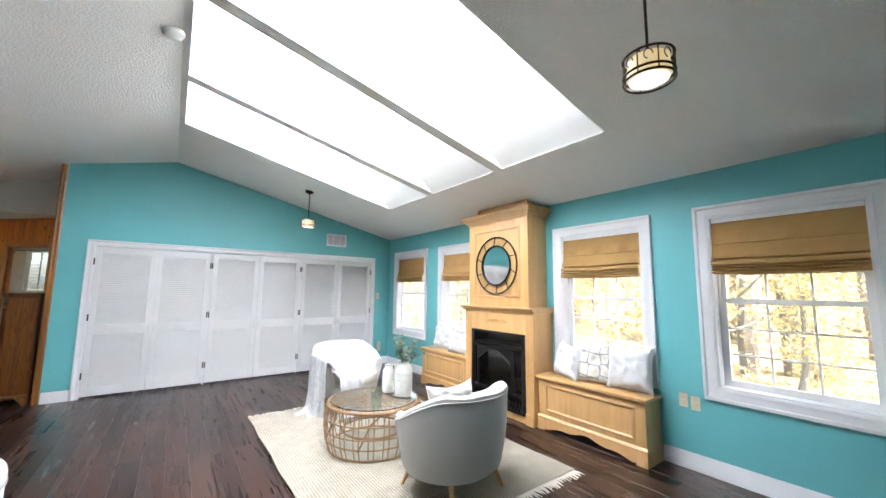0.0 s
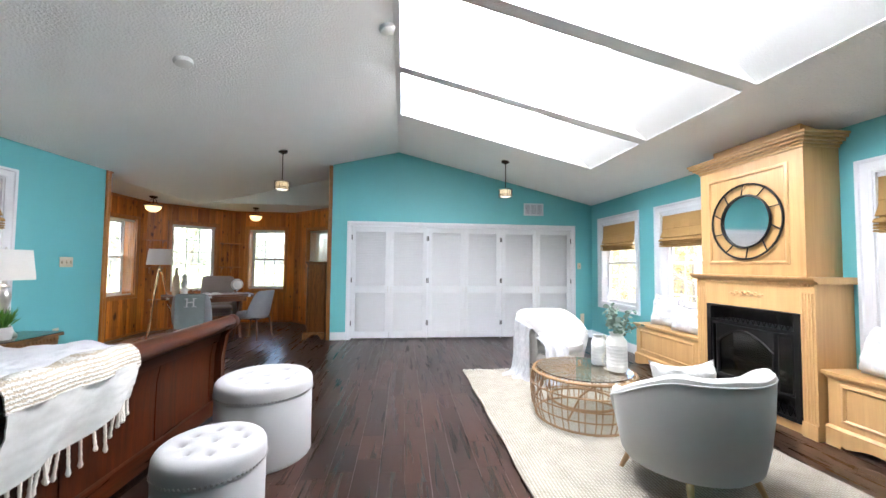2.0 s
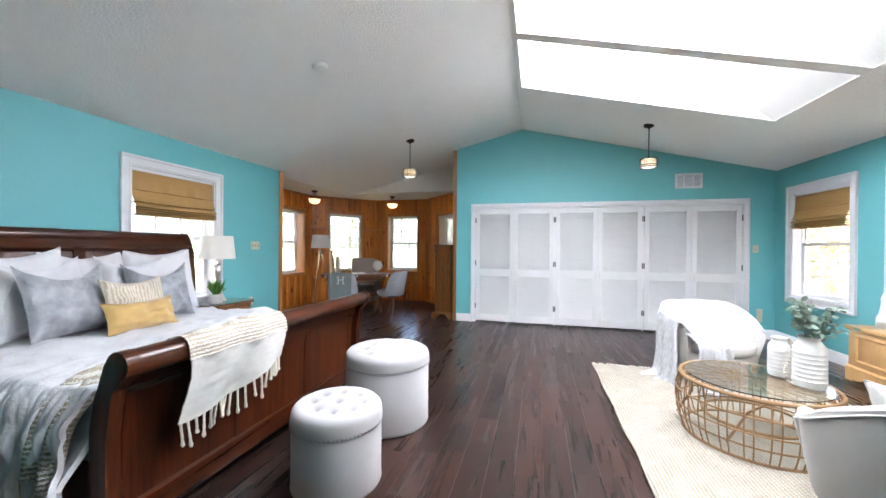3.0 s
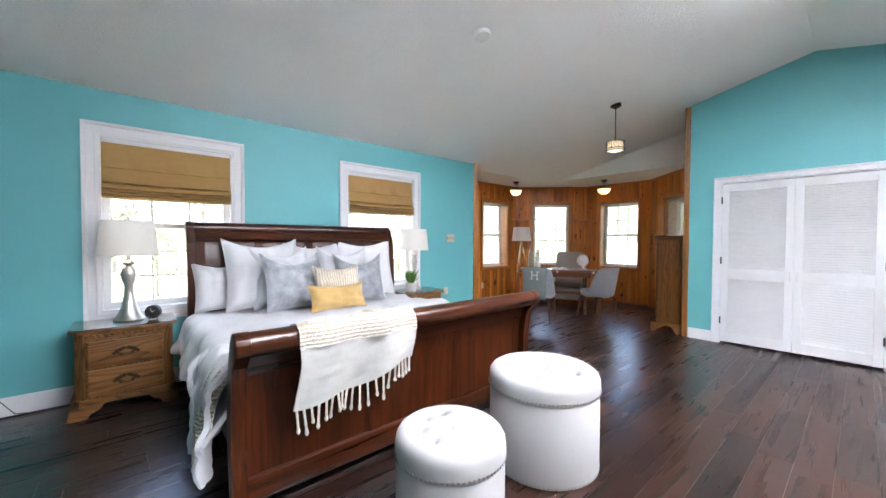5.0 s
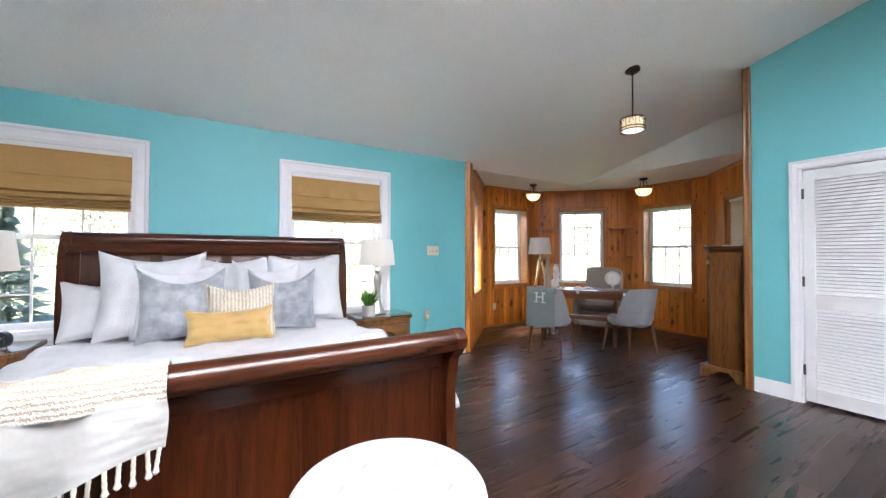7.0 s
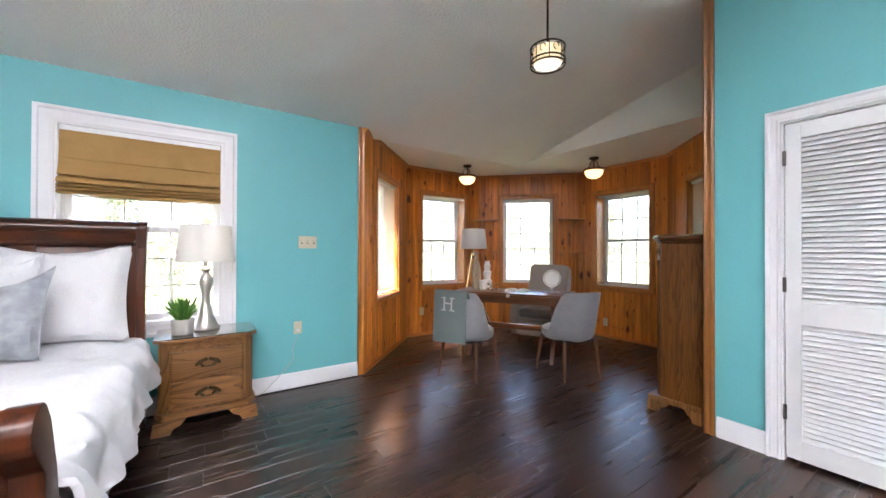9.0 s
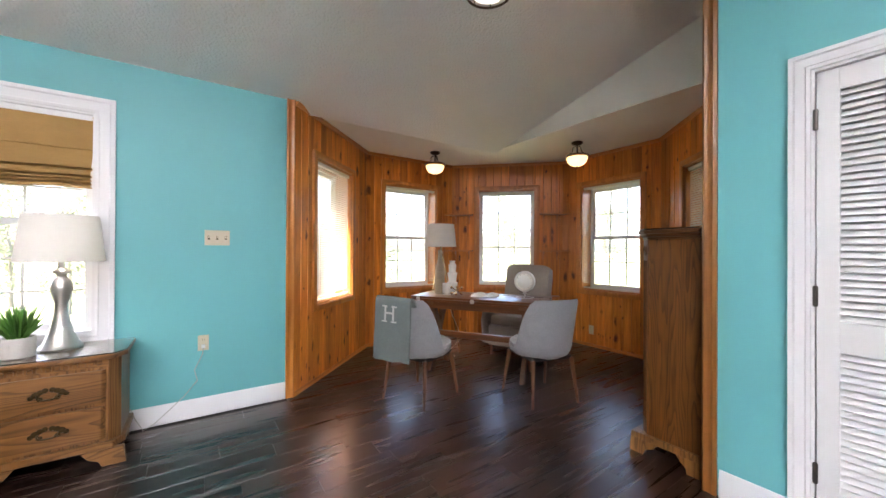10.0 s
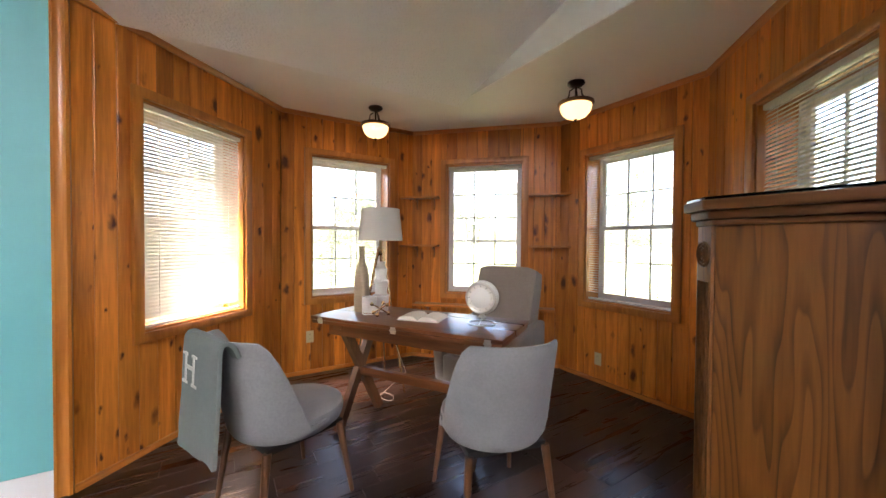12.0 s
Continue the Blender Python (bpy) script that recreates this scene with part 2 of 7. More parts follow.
CHERRY_Y = wood("red_cherry_level", (0.015, 0.0034, 0.0013), (0.092, 0.0205, 0.0050), "y", 0.30, 1.3, 0.35, 0.0, 0.08, 0.06, False, 0.3, 0.3, 0.7, 1.2, spec=0.3)
FLOORWOOD = wood("dark_scraped_floor", (0.0165, 0.0073, 0.0050), (0.041, 0.0175, 0.0118), "y", 0.29, 1.6, 0.12, 0.0, 0.55, 0.07, True, 0.45, 0.24, 0.76, 0.6)
GAP = surf("floor_joint", (0.012, 0.008, 0.006), None, 8, 0.8)
CLEAR = glass("window_glass")
TAN = surf("tan_blind_fabric", (0.47, 0.285, 0.105), (0.40, 0.24, 0.085), 60, 0.85, bump=0.25, bscale=500, trans=0.12, stretch=(1, 1, 4))
SLAT = surf("white_blind_slat", (0.74, 0.72, 0.66), (0.71, 0.69, 0.63), 6, 0.4, trans=0.3)
GRASS = surf("lawn", (0.23, 0.26, 0.13), (0.16, 0.19, 0.08), 3, 0.9, bump=0.5, bscale=40)


# ---- mesh helpers ----
def thing(name, m, label, category, group="", kind=""):
    ob = new(name)
    ob.empty_display_size = 0.1
    ob.matrix_world = m
    return tagged(ob, label, category, group, kind)


def smooth(me, degrees=40):
    for p in me.polygons:
        p.use_smooth = True
    me.set_sharp_from_angle(angle=radians(degrees))


def to_mesh(name, bm, material, soft=True):
    bmesh.ops.recalc_face_normals(bm, faces=bm.faces)
    me = bpy.data.meshes.new(name)
    bm.to_mesh(me)
    bm.free()
    me.materials.append(material)
    if soft:
        smooth(me)
    return me


def part(name, bm, material, parent, label="", soft=True):
    """One mesh object under a thing, a part or a piece of the setting."""
    me = bm if isinstance(bm, bpy.types.Mesh) else to_mesh(name, bm, material, soft)
    ob = new(name, me)
    ob.parent = parent
    return tagged(ob, label)


def single(name, bm, material, m, label, category="", group="", kind=""):
    ob = new(name, to_mesh(name, bm, material))
    ob.matrix_world = m
    return tagged(ob, label, category, group, kind)


def box(x0, x1, y0, y1, z0, z1, bevel=0.0, bm=None, segs=2):
    bm = bm or bmesh.new()
    vs = [bm.verts.new((x, y, z)) for x in (x0, x1) for y in (y0, y1) for z in (z0, z1)]
    fs = [bm.faces.new([vs[i] for i in q]) for q in ((0, 1, 3, 2), (4, 6, 7, 5), (0, 4, 5, 1), (2, 3, 7, 6), (0, 2, 6, 4), (1, 5, 7, 3))]
    if bevel:
        es = list({e for f in fs for e in f.edges})
        bmesh.ops.bevel(bm, geom=es, offset=bevel, segments=segs, affect="EDGES", profile=0.6)
    return bm


def prism(points, axis, a0, a1, bevel=0.0, bm=None):
    """A 2D outline pushed along an axis. points: pairs in the other two axes, in order x, y, z."""
    bm = bm or bmesh.new()

    def put(p, a):
        return {"x": (a, p[0], p[1]), "y": (p[0], a, p[1]), "z": (p[0], p[1], a)}[axis]
    lo, hi = [[bm.verts.new(put(p, a)) for p in points] for a in (a0, a1)]
    n = len(points)
    fs = [bm.faces.new(lo), bm.faces.new(hi[::-1])]
    fs += [bm.faces.new((lo[i], lo[(i + 1) % n], hi[(i + 1) % n], hi[i])) for i in range(n)]
    if bevel:
        bmesh.ops.bevel(bm, geom=list({e for f in fs for e in f.edges}), offset=bevel, segments=2, affect="EDGES", profile=0.6)
    return bm


def lathe(profile, segs=24, bm=None, cx=0, cy=0, sx=1.0, sy=1.0, closed=True):
    """Profile of (radius, z), turned round the upright axis."""
    bm = bm or bmesh.new()
    rings = []
    for r, z in profile:
        rings.append([bm.verts.new((cx + sx * r * math.cos(a), cy + sy * r * math.sin(a), z))
                      for a in (2 * math.pi * i / segs for i in range(segs))])
    for a, b in zip(rings, rings[1:]):
        for i in range(segs):
            bm.faces.new((a[i], a[(i + 1) % segs], b[(i + 1) % segs], b[i]))
    if closed:
        bm.faces.new(rings[0][::-1])
        bm.faces.new(rings[-1])
    return bm


def tube(points, radius, segs=8, bm=None, ring=False):
    """A round bar along a line of points; radius may be a list."""
    bm = bm or bmesh.new()
    pts = [Vector(p) for p in points]
    n = len(pts)
    radii = radius if isinstance(radius, (list, tuple)) else [radius] * n
    rings = []
    side = None
    for i, p in enumerate(pts):
        a = pts[(i - 1) % n] if ring or i else p
        b = pts[(i + 1) % n] if ring or i < n - 1 else p
        way = (b - a).normalized()
        if side is None:
            side = way.cross((0, 0, 1) if abs(way.z) < 0.9 else (1, 0, 0)).normalized()
        side = (side - way * side.dot(way)).normalized()
        up = way.cross(side)
        rings.append([bm.verts.new(p + radii[i] * (math.cos(t) * side + math.sin(t) * up))
                      for t in (2 * math.pi * k / segs for k in range(segs))])
    pairs = list(zip(rings, rings[1:])) + ([(rings[-1], rings[0])] if ring else [])
    for r, s in pairs:
        for k in range(segs):
            bm.faces.new((r[k], r[(k + 1) % segs], s[(k + 1) % segs], s[k]))
    if not ring:
        bm.faces.new(rings[0][::-1])
        bm.faces.new(rings[-1])
    return bm


def grid(nu, nv, f, bm=None):
    """A sheet of nu x nv quads, f(u, v) -> place, u and v in 0..1."""
    bm = bm or bmesh.new()
    vs = [[bm.verts.new(f(i / nu, j / nv)) for j in range(nv + 1)] for i in range(nu + 1)]
    for i in range(nu):
        for j in range(nv):
            bm.faces.new((vs[i][j], vs[i + 1][j], vs[i + 1][j + 1], vs[i][j + 1]))
    return bm


def thicken(bm, t):
    """Give an open sheet a back and a rim."""
    bmesh.ops.recalc_face_normals(bm, faces=bm.faces)
    bm.normal_update()
    front, rim = list(bm.faces), [e for e in bm.edges if len(e.link_faces) == 1]
    back = {v: bm.verts.new(v.co - v.normal * t) for v in list(bm.verts)}
    for f in front:
        bm.faces.new([back[v] for v in reversed(f.verts)])
    for e in rim:
        a, b = e.verts
        bm.faces.new((b, a, back[a], back[b]))
    return bm


def on_wall(p, direction, out, z=0.0):
    """Pose with local x along a wall, local y out of the room and z up."""
    d, o = Vector((*direction, 0)).normalized(), Vector((*out, 0)).normalized()
    m = Matrix(((d.x, o.x, 0, p[0]), (d.y, o.y, 0, p[1]), (0, 0, 1, z), (0, 0, 0, 1)))
    return m


# ---- the plan ----
XW, XE, YN, YS = -3.70, 3.76, 6.76, -2.6
RIDGE_X, RIDGE_Z, EAVE_Z = 0.02, 3.425, 2.535
BACK = 7.69          # where the slope ends over the turret
TURRET_Z = 2.535
T0, T1, T2, T3, T4, T5 = (XW, 5.215), (-4.87, 6.36), (-4.87, 7.74), (-3.73, 8.88), (-2.387, 8.88), (-1.152, 7.645)
XC = -1.152           # free end of the closet wall
THICK = 0.16


def roof(x):
    k = (RIDGE_Z - EAVE_Z) / (RIDGE_X - XW) if x < RIDGE_X else (RIDGE_Z - EAVE_Z) / (XE - RIDGE_X)
    return RIDGE_Z - k * abs(x - RIDGE_X)


def wall(name, p0, p1, out, top, openings, material, label, breaks=(), thick=THICK):
    """A wall from p0 to p1 with openings (s0, s1, z0, z1) cut through; top: height as a function of s."""
    length = (Vector(p1) - Vector(p0)).length
    d = (Vector(p1) - Vector(p0)) / length
    cuts = sorted({0.0, length, *breaks, *[s for o in openings for s in o[:2]]})
    bm = bmesh.new()
    for a, b in zip(cuts, cuts[1:]):
        holes = sorted((o[2], o[3]) for o in openings if o[0] < (a + b) / 2 < o[1])
        z, spans = 0.0, []
        for lo, hi in holes:
            if lo > z:
                spans.append((z, lo, lo))
            z = hi
        spans.append((z, top(a), top(b)))
        for lo, ha, hb in spans:
            prism([(a, lo), (b, lo), (b, hb), (a, ha)], "y", 0.0, thick, bm=bm)
    return single(name, bm, material, on_wall(p0, d, out), label, "wall", kind="structure")


def flat(z):
    return lambda s: z


# windows: y or s of the opening's start and end inside the trim
TRIM = 0.10
WEST_WINDOWS = [(0.79, 1.76, 0.70, 2.165), (2.985, 3.98, 0.70, 2.155)]
EAST_WINDOWS = [(0.12, 1.03, 0.71, 2.125), (1.59, 2.50, 0.71, 2.125), (4.00, 4.86, 0.71, 2.125), (5.42, 6.40, 0.71, 2.14)]

wall("wall_west", (XW, YS), (XW, T0[1]), (-1, 0), flat(EAVE_Z + 0.03), [(a - YS, b - YS, c, d) for a, b, c, d in WEST_WINDOWS], TEAL,
     "smooth turquoise painted wall with two windows")
wall("wall_east", (XE, YS), (XE, YN), (1, 0), flat(EAVE_Z + 0.03), [(a - YS, b - YS, c, d) for a, b, c, d in EAST_WINDOWS], TEAL,
     "smooth turquoise painted wall with four windows")
CL0, CL1, CLZ = -0.808, 3.345, 2.06   # closet opening
wall("wall_north", (XC, YN), (XE, YN), (0, 1), lambda s: roof(XC + s) + 0.03, [(CL0 - XC, CL1 - XC, 0.0, CLZ)], TEAL,
     "turquoise gable wall round a wide closet opening", [RIDGE_X - XC], thick=0.12)
wall("wall_south", (XW, YS), (XE, YS), (0, -1), lambda s: roof(XW + s) + 0.03, [], TEAL, "plain turquoise gable wall", [RIDGE_X - XW])

# closet box behind the doors
cbox = box(CL0 - 0.2, CL1 + 0.2, YN + 0.75, YN + 0.80, 0, 2.5)
box(CL0 - 0.25, CL1 + 0.25, YN + 0.125, YN + 0.75, 2.3, 2.35, bm=cbox)
box(CL0 - 0.25, CL0 - 0.2, YN + 0.125, YN + 0.80, 0, 2.3, bm=cbox)
box(CL1 + 0.2, CL1 + 0.25, YN + 0.125, YN + 0.80, 0, 2.3, bm=cbox)
single("closet_interior", cbox, WHITE, Matrix(), "plain white back wall of the closet", "wall", kind="structure")

# turret walls, clad with pine
TW = {}
A_OPEN = {1: (0.355, 1.165, 0.735, 2.135), 2: (0.268, 1.085, 0.735, 2.14), 3: (0.402, 1.228, 0.735, 2.145), 4: (0.315, 1.115, 0.745, 2.13), 5: (0.575, 1.345, 0.72, 2.085)}
TURRET = [(1, T0, T1), (2, T1, T2), (3, T2, T3), (4, T3, T4), (5, T4, T5), (6, T5, (XC, YN + 0.12))]
SHEATH = surf("wall_sheathing", (0.10, 0.045, 0.012), None, 5, 0.8)
for n, a, b in TURRET:
    d = (Vector(b) - Vector(a)).normalized()
    out = (-d.y, d.x)
    hole = [A_OPEN[n]] if n in A_OPEN else []
    TW[n] = wall("turret_wall_%d" % n, a, b, out, flat(TURRET_Z + 0.03 if n < 6 else 3.15), hole, SHEATH, "turret wall clad in knotty pine boards", thick=0.25)

# floor slab
slab = bmesh.new()
box(XW - 0.2, XE + 0.2, YS - 0.2, YN + 0.9, -0.12, -0.014, bm=slab)
box(-5.1, XW - 0.2, 4.9, 9.1, -0.12, -0.014, bm=slab)
box(XW - 0.2, -1.0, YN + 0.9, 9.1, -0.12, -0.014, bm=slab)
single("floor", slab, GAP, Matrix(), "dark hand-scraped hardwood plank floor", "floor", kind="structure")

# sloped ceiling with three skylight wells cut through the east slope
SKX0, SKX1 = 0.075, 2.80
SKY_WELLS = [(1.38, 2.52), (2.64, 3.79), (3.91, 5.01)]
cm = bmesh.new()


def slope_piece(bm, x0, x1, y0, y1, t=0.05):
    prism([(x0, roof(x0)), (x1, roof(x1)), (x1, roof(x1) + t), (x0, roof(x0) + t)], "y", y0, y1, bm=bm)


slope_piece(cm, XW - 0.16, RIDGE_X, YS - 0.16, BACK)
slope_piece(cm, RIDGE_X, SKX0, YS - 0.16, YN + 0.1)
slope_piece(cm, SKX1, XE + 0.16, YS - 0.16, YN + 0.1)
edges = [YS - 0.16] + [v for w in SKY_WELLS for v in w] + [YN + 0.1]
for a, b in zip(edges[::2], edges[1::2]):
    slope_piece(cm, SKX0, SKX1, a, b)
single("ceiling", cm, CEIL, Matrix(), "stippled off-white sloped ceiling", "ceiling", kind="structure")

# flat turret ceiling and the gable triangle over it
fm = bmesh.new()
prism([(XW, 4.95), (XW, BACK), (-1.0, BACK), (-1.0, 9.1), (-5.1, 9.1), (-5.1, 4.95)], "z", TURRET_Z, TURRET_Z + 0.05, bm=fm)
single("ceiling_turret", fm, CREAM_CEIL, Matrix(), "flat off-white turret ceiling", "ceiling", kind="structure")
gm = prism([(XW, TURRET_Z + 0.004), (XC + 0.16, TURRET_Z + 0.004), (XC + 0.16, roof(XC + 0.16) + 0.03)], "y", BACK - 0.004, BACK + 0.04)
single("gable_triangle", gm, SOFFIT, Matrix(), "triangular drop above the turret, faint green light in its colour", "wall", kind="structure")

# skylight wells: flared white shafts up to the glazing, one lamp each for the open sky
for i, (a, b) in enumerate(SKY_WELLS):
    bm = bmesh.new()
    zt = 3.95
    e = 0.005
    lo = [(SKX0 + e, a + e, roof(SKX0)), (SKX1 - e, a + e, roof(SKX1)), (SKX1 - e, b - e, roof(SKX1)), (SKX0 + e, b - e, roof(SKX0))]
    hi = [(SKX0 + 0.02, a + e, zt), (SKX1 - 0.75, a + e, zt - 0.55), (SKX1 - 0.75, b - e, zt - 0.55), (SKX0 + 0.02, b - e, zt)]
    lv, hv = [bm.verts.new(p) for p in lo], [bm.verts.new(p) for p in hi]
    for k in range(4):
        bm.faces.new((lv[k], lv[(k + 1) % 4], hv[(k + 1) % 4], hv[k]))
    single("skylight_well", bm, SHAFT, Matrix(), "deep white stippled shaft of a skylight", "skylight", "skylights", "structure")
    pane = bmesh.new()
    pane.faces.new([pane.verts.new(p) for p in hi])
    bmesh.ops.solidify(pane, geom=list(pane.faces), thickness=-0.01)
    single("skylight_pane", pane, SKYGLOW, Matrix(), "bright white skylight glazing", "skylight", "skylights", "structure")


# ---- windows, doors, trim ----
CASING = [(0.0, 0.0), (0.0, 0.012), (0.018, 0.017), (0.026, 0.012), (0.070, 0.017), (0.078, 0.026), (0.100, 0.028), (0.100, 0.0)]
PINE_CASE = [(0.0, 0.0), (0.0, 0.022), (0.012, 0.030), (0.045, 0.032), (0.060, 0.024), (0.060, 0.0)]


def picture_frame(w, z0, z1, profile, bottom=True):
    """A moulding mitred round an opening; without a bottom it stands on the floor."""
    bm = bmesh.new()
    loops = []
    for u, v in profile:
        pts = [(-u, -v, z0 - u if bottom else z0), (-u, -v, z1 + u), (w + u, -v, z1 + u), (w + u, -v, z0 - u if bottom else z0)]
        loops.append([bm.verts.new(p) for p in pts])
    n = len(loops)
    for a in range(n):
        b = (a + 1) % n
        for k in range(4 if bottom else 3):
            bm.faces.new((loops[a][k], loops[a][(k + 1) % 4], loops[b][(k + 1) % 4], loops[b][k]))
    if not bottom:
        bm.faces.new([lp[0] for lp in loops])
        bm.faces.new([lp[3] for lp in loops])
    return bm


def sash(bm_frame, x0, x1, z0, z1, y0, y1, rail):
    box(x0, x0 + rail, y0, y1, z0, z1, bm=bm_frame)
    box(x1 - rail, x1, y0, y1, z0, z1, bm=bm_frame)
    box(x0 + rail, x1 - rail, y0, y1, z0, z0 + rail, bm=bm_frame)
    box(x0 + rail, x1 - rail, y0, y1, z1 - rail, z1, bm=bm_frame)


def window(n, m, w, z0, z1, wooden, rows=2, double=True, deep=0.19):
    case = PINE_RAIL if wooden else WHITE
    top = thing("window_%d" % n, m, "knotty pine cased window with white sashes" if wooden else "white double-hung window with moulded casing", "window", "windows", "structure")
    part("window_casing", picture_frame(w, z0, z1, PINE_CASE if wooden else CASING), PINE_TRIM if wooden else WHITE, top)
    jam = bmesh.new()
    t, dp = 0.014, deep if wooden else 0.10
    box(0.0, t, -0.003, dp, z0, z1, bm=jam)
    box(w - t, w, -0.003, dp, z0, z1, bm=jam)
    box(t, w - t, -0.003, dp, z1 - t, z1, bm=jam)
    box(t, w - t, -0.003, dp, z0, z0 + t, bm=jam)
    part("jamb", jam, PINE_TRIM if wooden else WHITE, top)
    fr = bmesh.new()
    sash(fr, 0.0, w, z0, z1, dp, dp + 0.055, 0.03)
    part("window_frame", fr, VINYL, top)
    zm = (z0 + z1) / 2
    leaves = [(zm - 0.02, z1 - 0.03, dp + 0.025, dp + 0.05), (z0 + 0.03, zm + 0.02, dp + 0.002, dp + 0.025)] if double else [(z0 + 0.03, z1 - 0.03, dp + 0.005, dp + 0.04)]
    for a, b, y0, y1 in leaves:
        sm = bmesh.new()
        sash(sm, 0.03, w - 0.03, a, b, y0, y1, 0.035)
        leaf = part("sash", sm, VINYL, top)
        gx0, gx1, gz0, gz1, ym = 0.065, w - 0.065, a + 0.035, b - 0.035, (y0 + y1) / 2
        mb = bmesh.new()
        for k in (1, 2):
            x = gx0 + (gx1 - gx0) * k / 3
            box(x - 0.007, x + 0.007, ym - 0.006, ym + 0.006, gz0, gz1, bm=mb)
        for k in range(1, rows):
            z = gz0 + (gz1 - gz0) * k / rows
            box(gx0, gx1, ym - 0.005, ym + 0.005, z - 0.007, z + 0.007, bm=mb)
        part("muntin_grid", mb, VINYL, leaf)
        pane = part("pane", box(gx0 - 0.004, gx1 + 0.004, ym + 0.008, ym + 0.011, gz0 - 0.004, gz1 + 0.004), CLEAR, leaf)
        pane.visible_shadow = False
    return top


def roman_blind(m, w, z1, zb, label):
    top = thing("roman_blind", m, label, "window blind", "roman blinds")
    part("head_rail", box(0.02, w - 0.02, 0.012, 0.05, z1 - 0.05, z1 - 0.016), WHITE, top)
    # cross-section: flat drop, one seam, then a stack of folds
    sec = [(0.022, z1 - 0.018), (0.020, z1 - 0.10), (0.014, zb + 0.262), (0.008, zb + 0.256), (0.016, zb + 0.250)]
    sec += [(0.006, zb + 0.20), (-0.008, zb + 0.150), (-0.014, zb + 0.134), (-0.013, zb + 0.130), (0.016, zb + 0.129)]
    sec += [(0.016, zb + 0.119), (-0.014, zb + 0.114), (-0.026, zb + 0.094), (-0.027, zb + 0.080), (-0.024, zb + 0.076), (0.012, zb + 0.075), (0.012, zb + 0.068)]
    for k in range(3):
        b = zb + 0.066 - k * 0.0225
        sec += [(-0.018, b), (-0.028, b - 0.008), (-0.024, b - 0.0150), (0.010, b - 0.016), (0.010, b - 0.021)]
    rnd = random.Random(int(w * 1000) + int(zb * 777))
    ph = [rnd.uniform(0, 6) for _ in sec]

    def f(u, v):
        k = min(int(v * (len(sec) - 1) + 1e-6), len(sec) - 2)
        q = v * (len(sec) - 1) - k
        y = sec[k][0] * (1 - q) + sec[k + 1][0] * q
        y = y * 1.7 if y < 0 else y
        zz = sec[k][1] * (1 - q) + sec[k + 1][1] * q
        low = 0.25 + 0.75 * (k > 5)
        return (0.018 + (w - 0.036) * u, y + 0.005 * low * math.sin(u * 7 + ph[0]) + 0.0015 * low * math.sin(u * 16 + ph[k]), zz - 0.006 * low * math.sin(math.pi * u) + 0.002 * math.sin(u * 19 + ph[k]))
    fabric = thicken(grid(18, len(sec) - 1, f), 0.003)
    part("fabric", fabric, TAN, top, "tan woven fabric with stacked folds")
    return top


def venetian_blind(m, w, z0, z1, tilt, label):
    top = thing("venetian_blind", m, label, "window blind", "venetian blinds")
    part("head_rail", box(0.018, w - 0.018, 0.02, 0.055, z1 - 0.045, z1 - 0.016), SLAT, top)
    bm = bmesh.new()
    hw, c, s = 0.0125, math.cos(radians(tilt)), math.sin(radians(tilt))
    pts = [(-hw, 0.0), (0.0, 0.0016), (hw, 0.0), (0.0, 0.0004)]
    prism([(0.04 + a * c - b * s, a * s + b * c) for a, b in pts], "x", 0.02, w - 0.02, bm=bm)
    me = to_mesh("slat", bm, SLAT, False)
    n = int((z1 - 0.06 - z0 - 0.05) / 0.0225)
    for k in range(n):
        ob = part("slat", me, SLAT, top)
        ob.location = (0, 0, z1 - 0.06 - k * 0.0225)
    part("bottom_rail", box(0.02, w - 0.02, 0.026, 0.052, z0 + 0.018, z0 + 0.034, 0.003), SLAT, top)
    for x in (0.13, w / 2, w - 0.13):
        part("ladder_cord", box(x - 0.0012, x + 0.0012, 0.0262, 0.0275, z0 + 0.03, z1 - 0.04), SLAT, top)
    return top


count = 0
for a, b, z0, z1 in WEST_WINDOWS:
    count += 1
    m = on_wall((XW, a), (0, 1), (-1, 0))
    window(count, m, b - a, z0, z1, False, 3)
    roman_blind(m, b - a, z1, 1.655, "tan roman blind half drawn in a white window")
for i, (a, b, z0, z1) in enumerate(EAST_WINDOWS):
    count += 1
    m = on_wall((XE, a), (0, 1), (1, 0))
    window(count, m, b - a, z0, z1, False, 3)
    roman_blind(m, b - a, z1, 1.64, "tan roman blind half drawn in a white window")
BLIND_TILT = {1: 58, 2: 8, 4: 8, 5: 46}
for n, a, b in TURRET[:5]:
    count += 1
    d = (Vector(b) - Vector(a)).normalized()
    s0, s1, z0, z1 = A_OPEN[n]
    m = on_wall(Vector(a) + d * s0, d, (-d.y, d.x)) @ Matrix.Translation((0, -0.014, 0))
    window(count, m, s1 - s0, z0, z1, True, 5 if n == 3 else 2, n != 3, 0.075 if n == 3 else 0.19)
    if n != 3:
        venetian_blind(m, s1 - s0, z0, z1, BLIND_TILT[n], "lowered cream venetian blind with open slats in a pine window")
    else:
        lift = thing("venetian_blind", m, "raised cream venetian blind stacked at a window head", "window blind", "venetian blinds")
        part("head_rail", box(0.018, s1 - s0 - 0.018, 0.02, 0.055, z1 - 0.045, z1 - 0.016), SLAT, lift)
        part("bottom_rail", box(0.02, s1 - s0 - 0.02, 0.026, 0.052, z0 + 0.016, z0 + 0.034, 0.003), SLAT, lift)

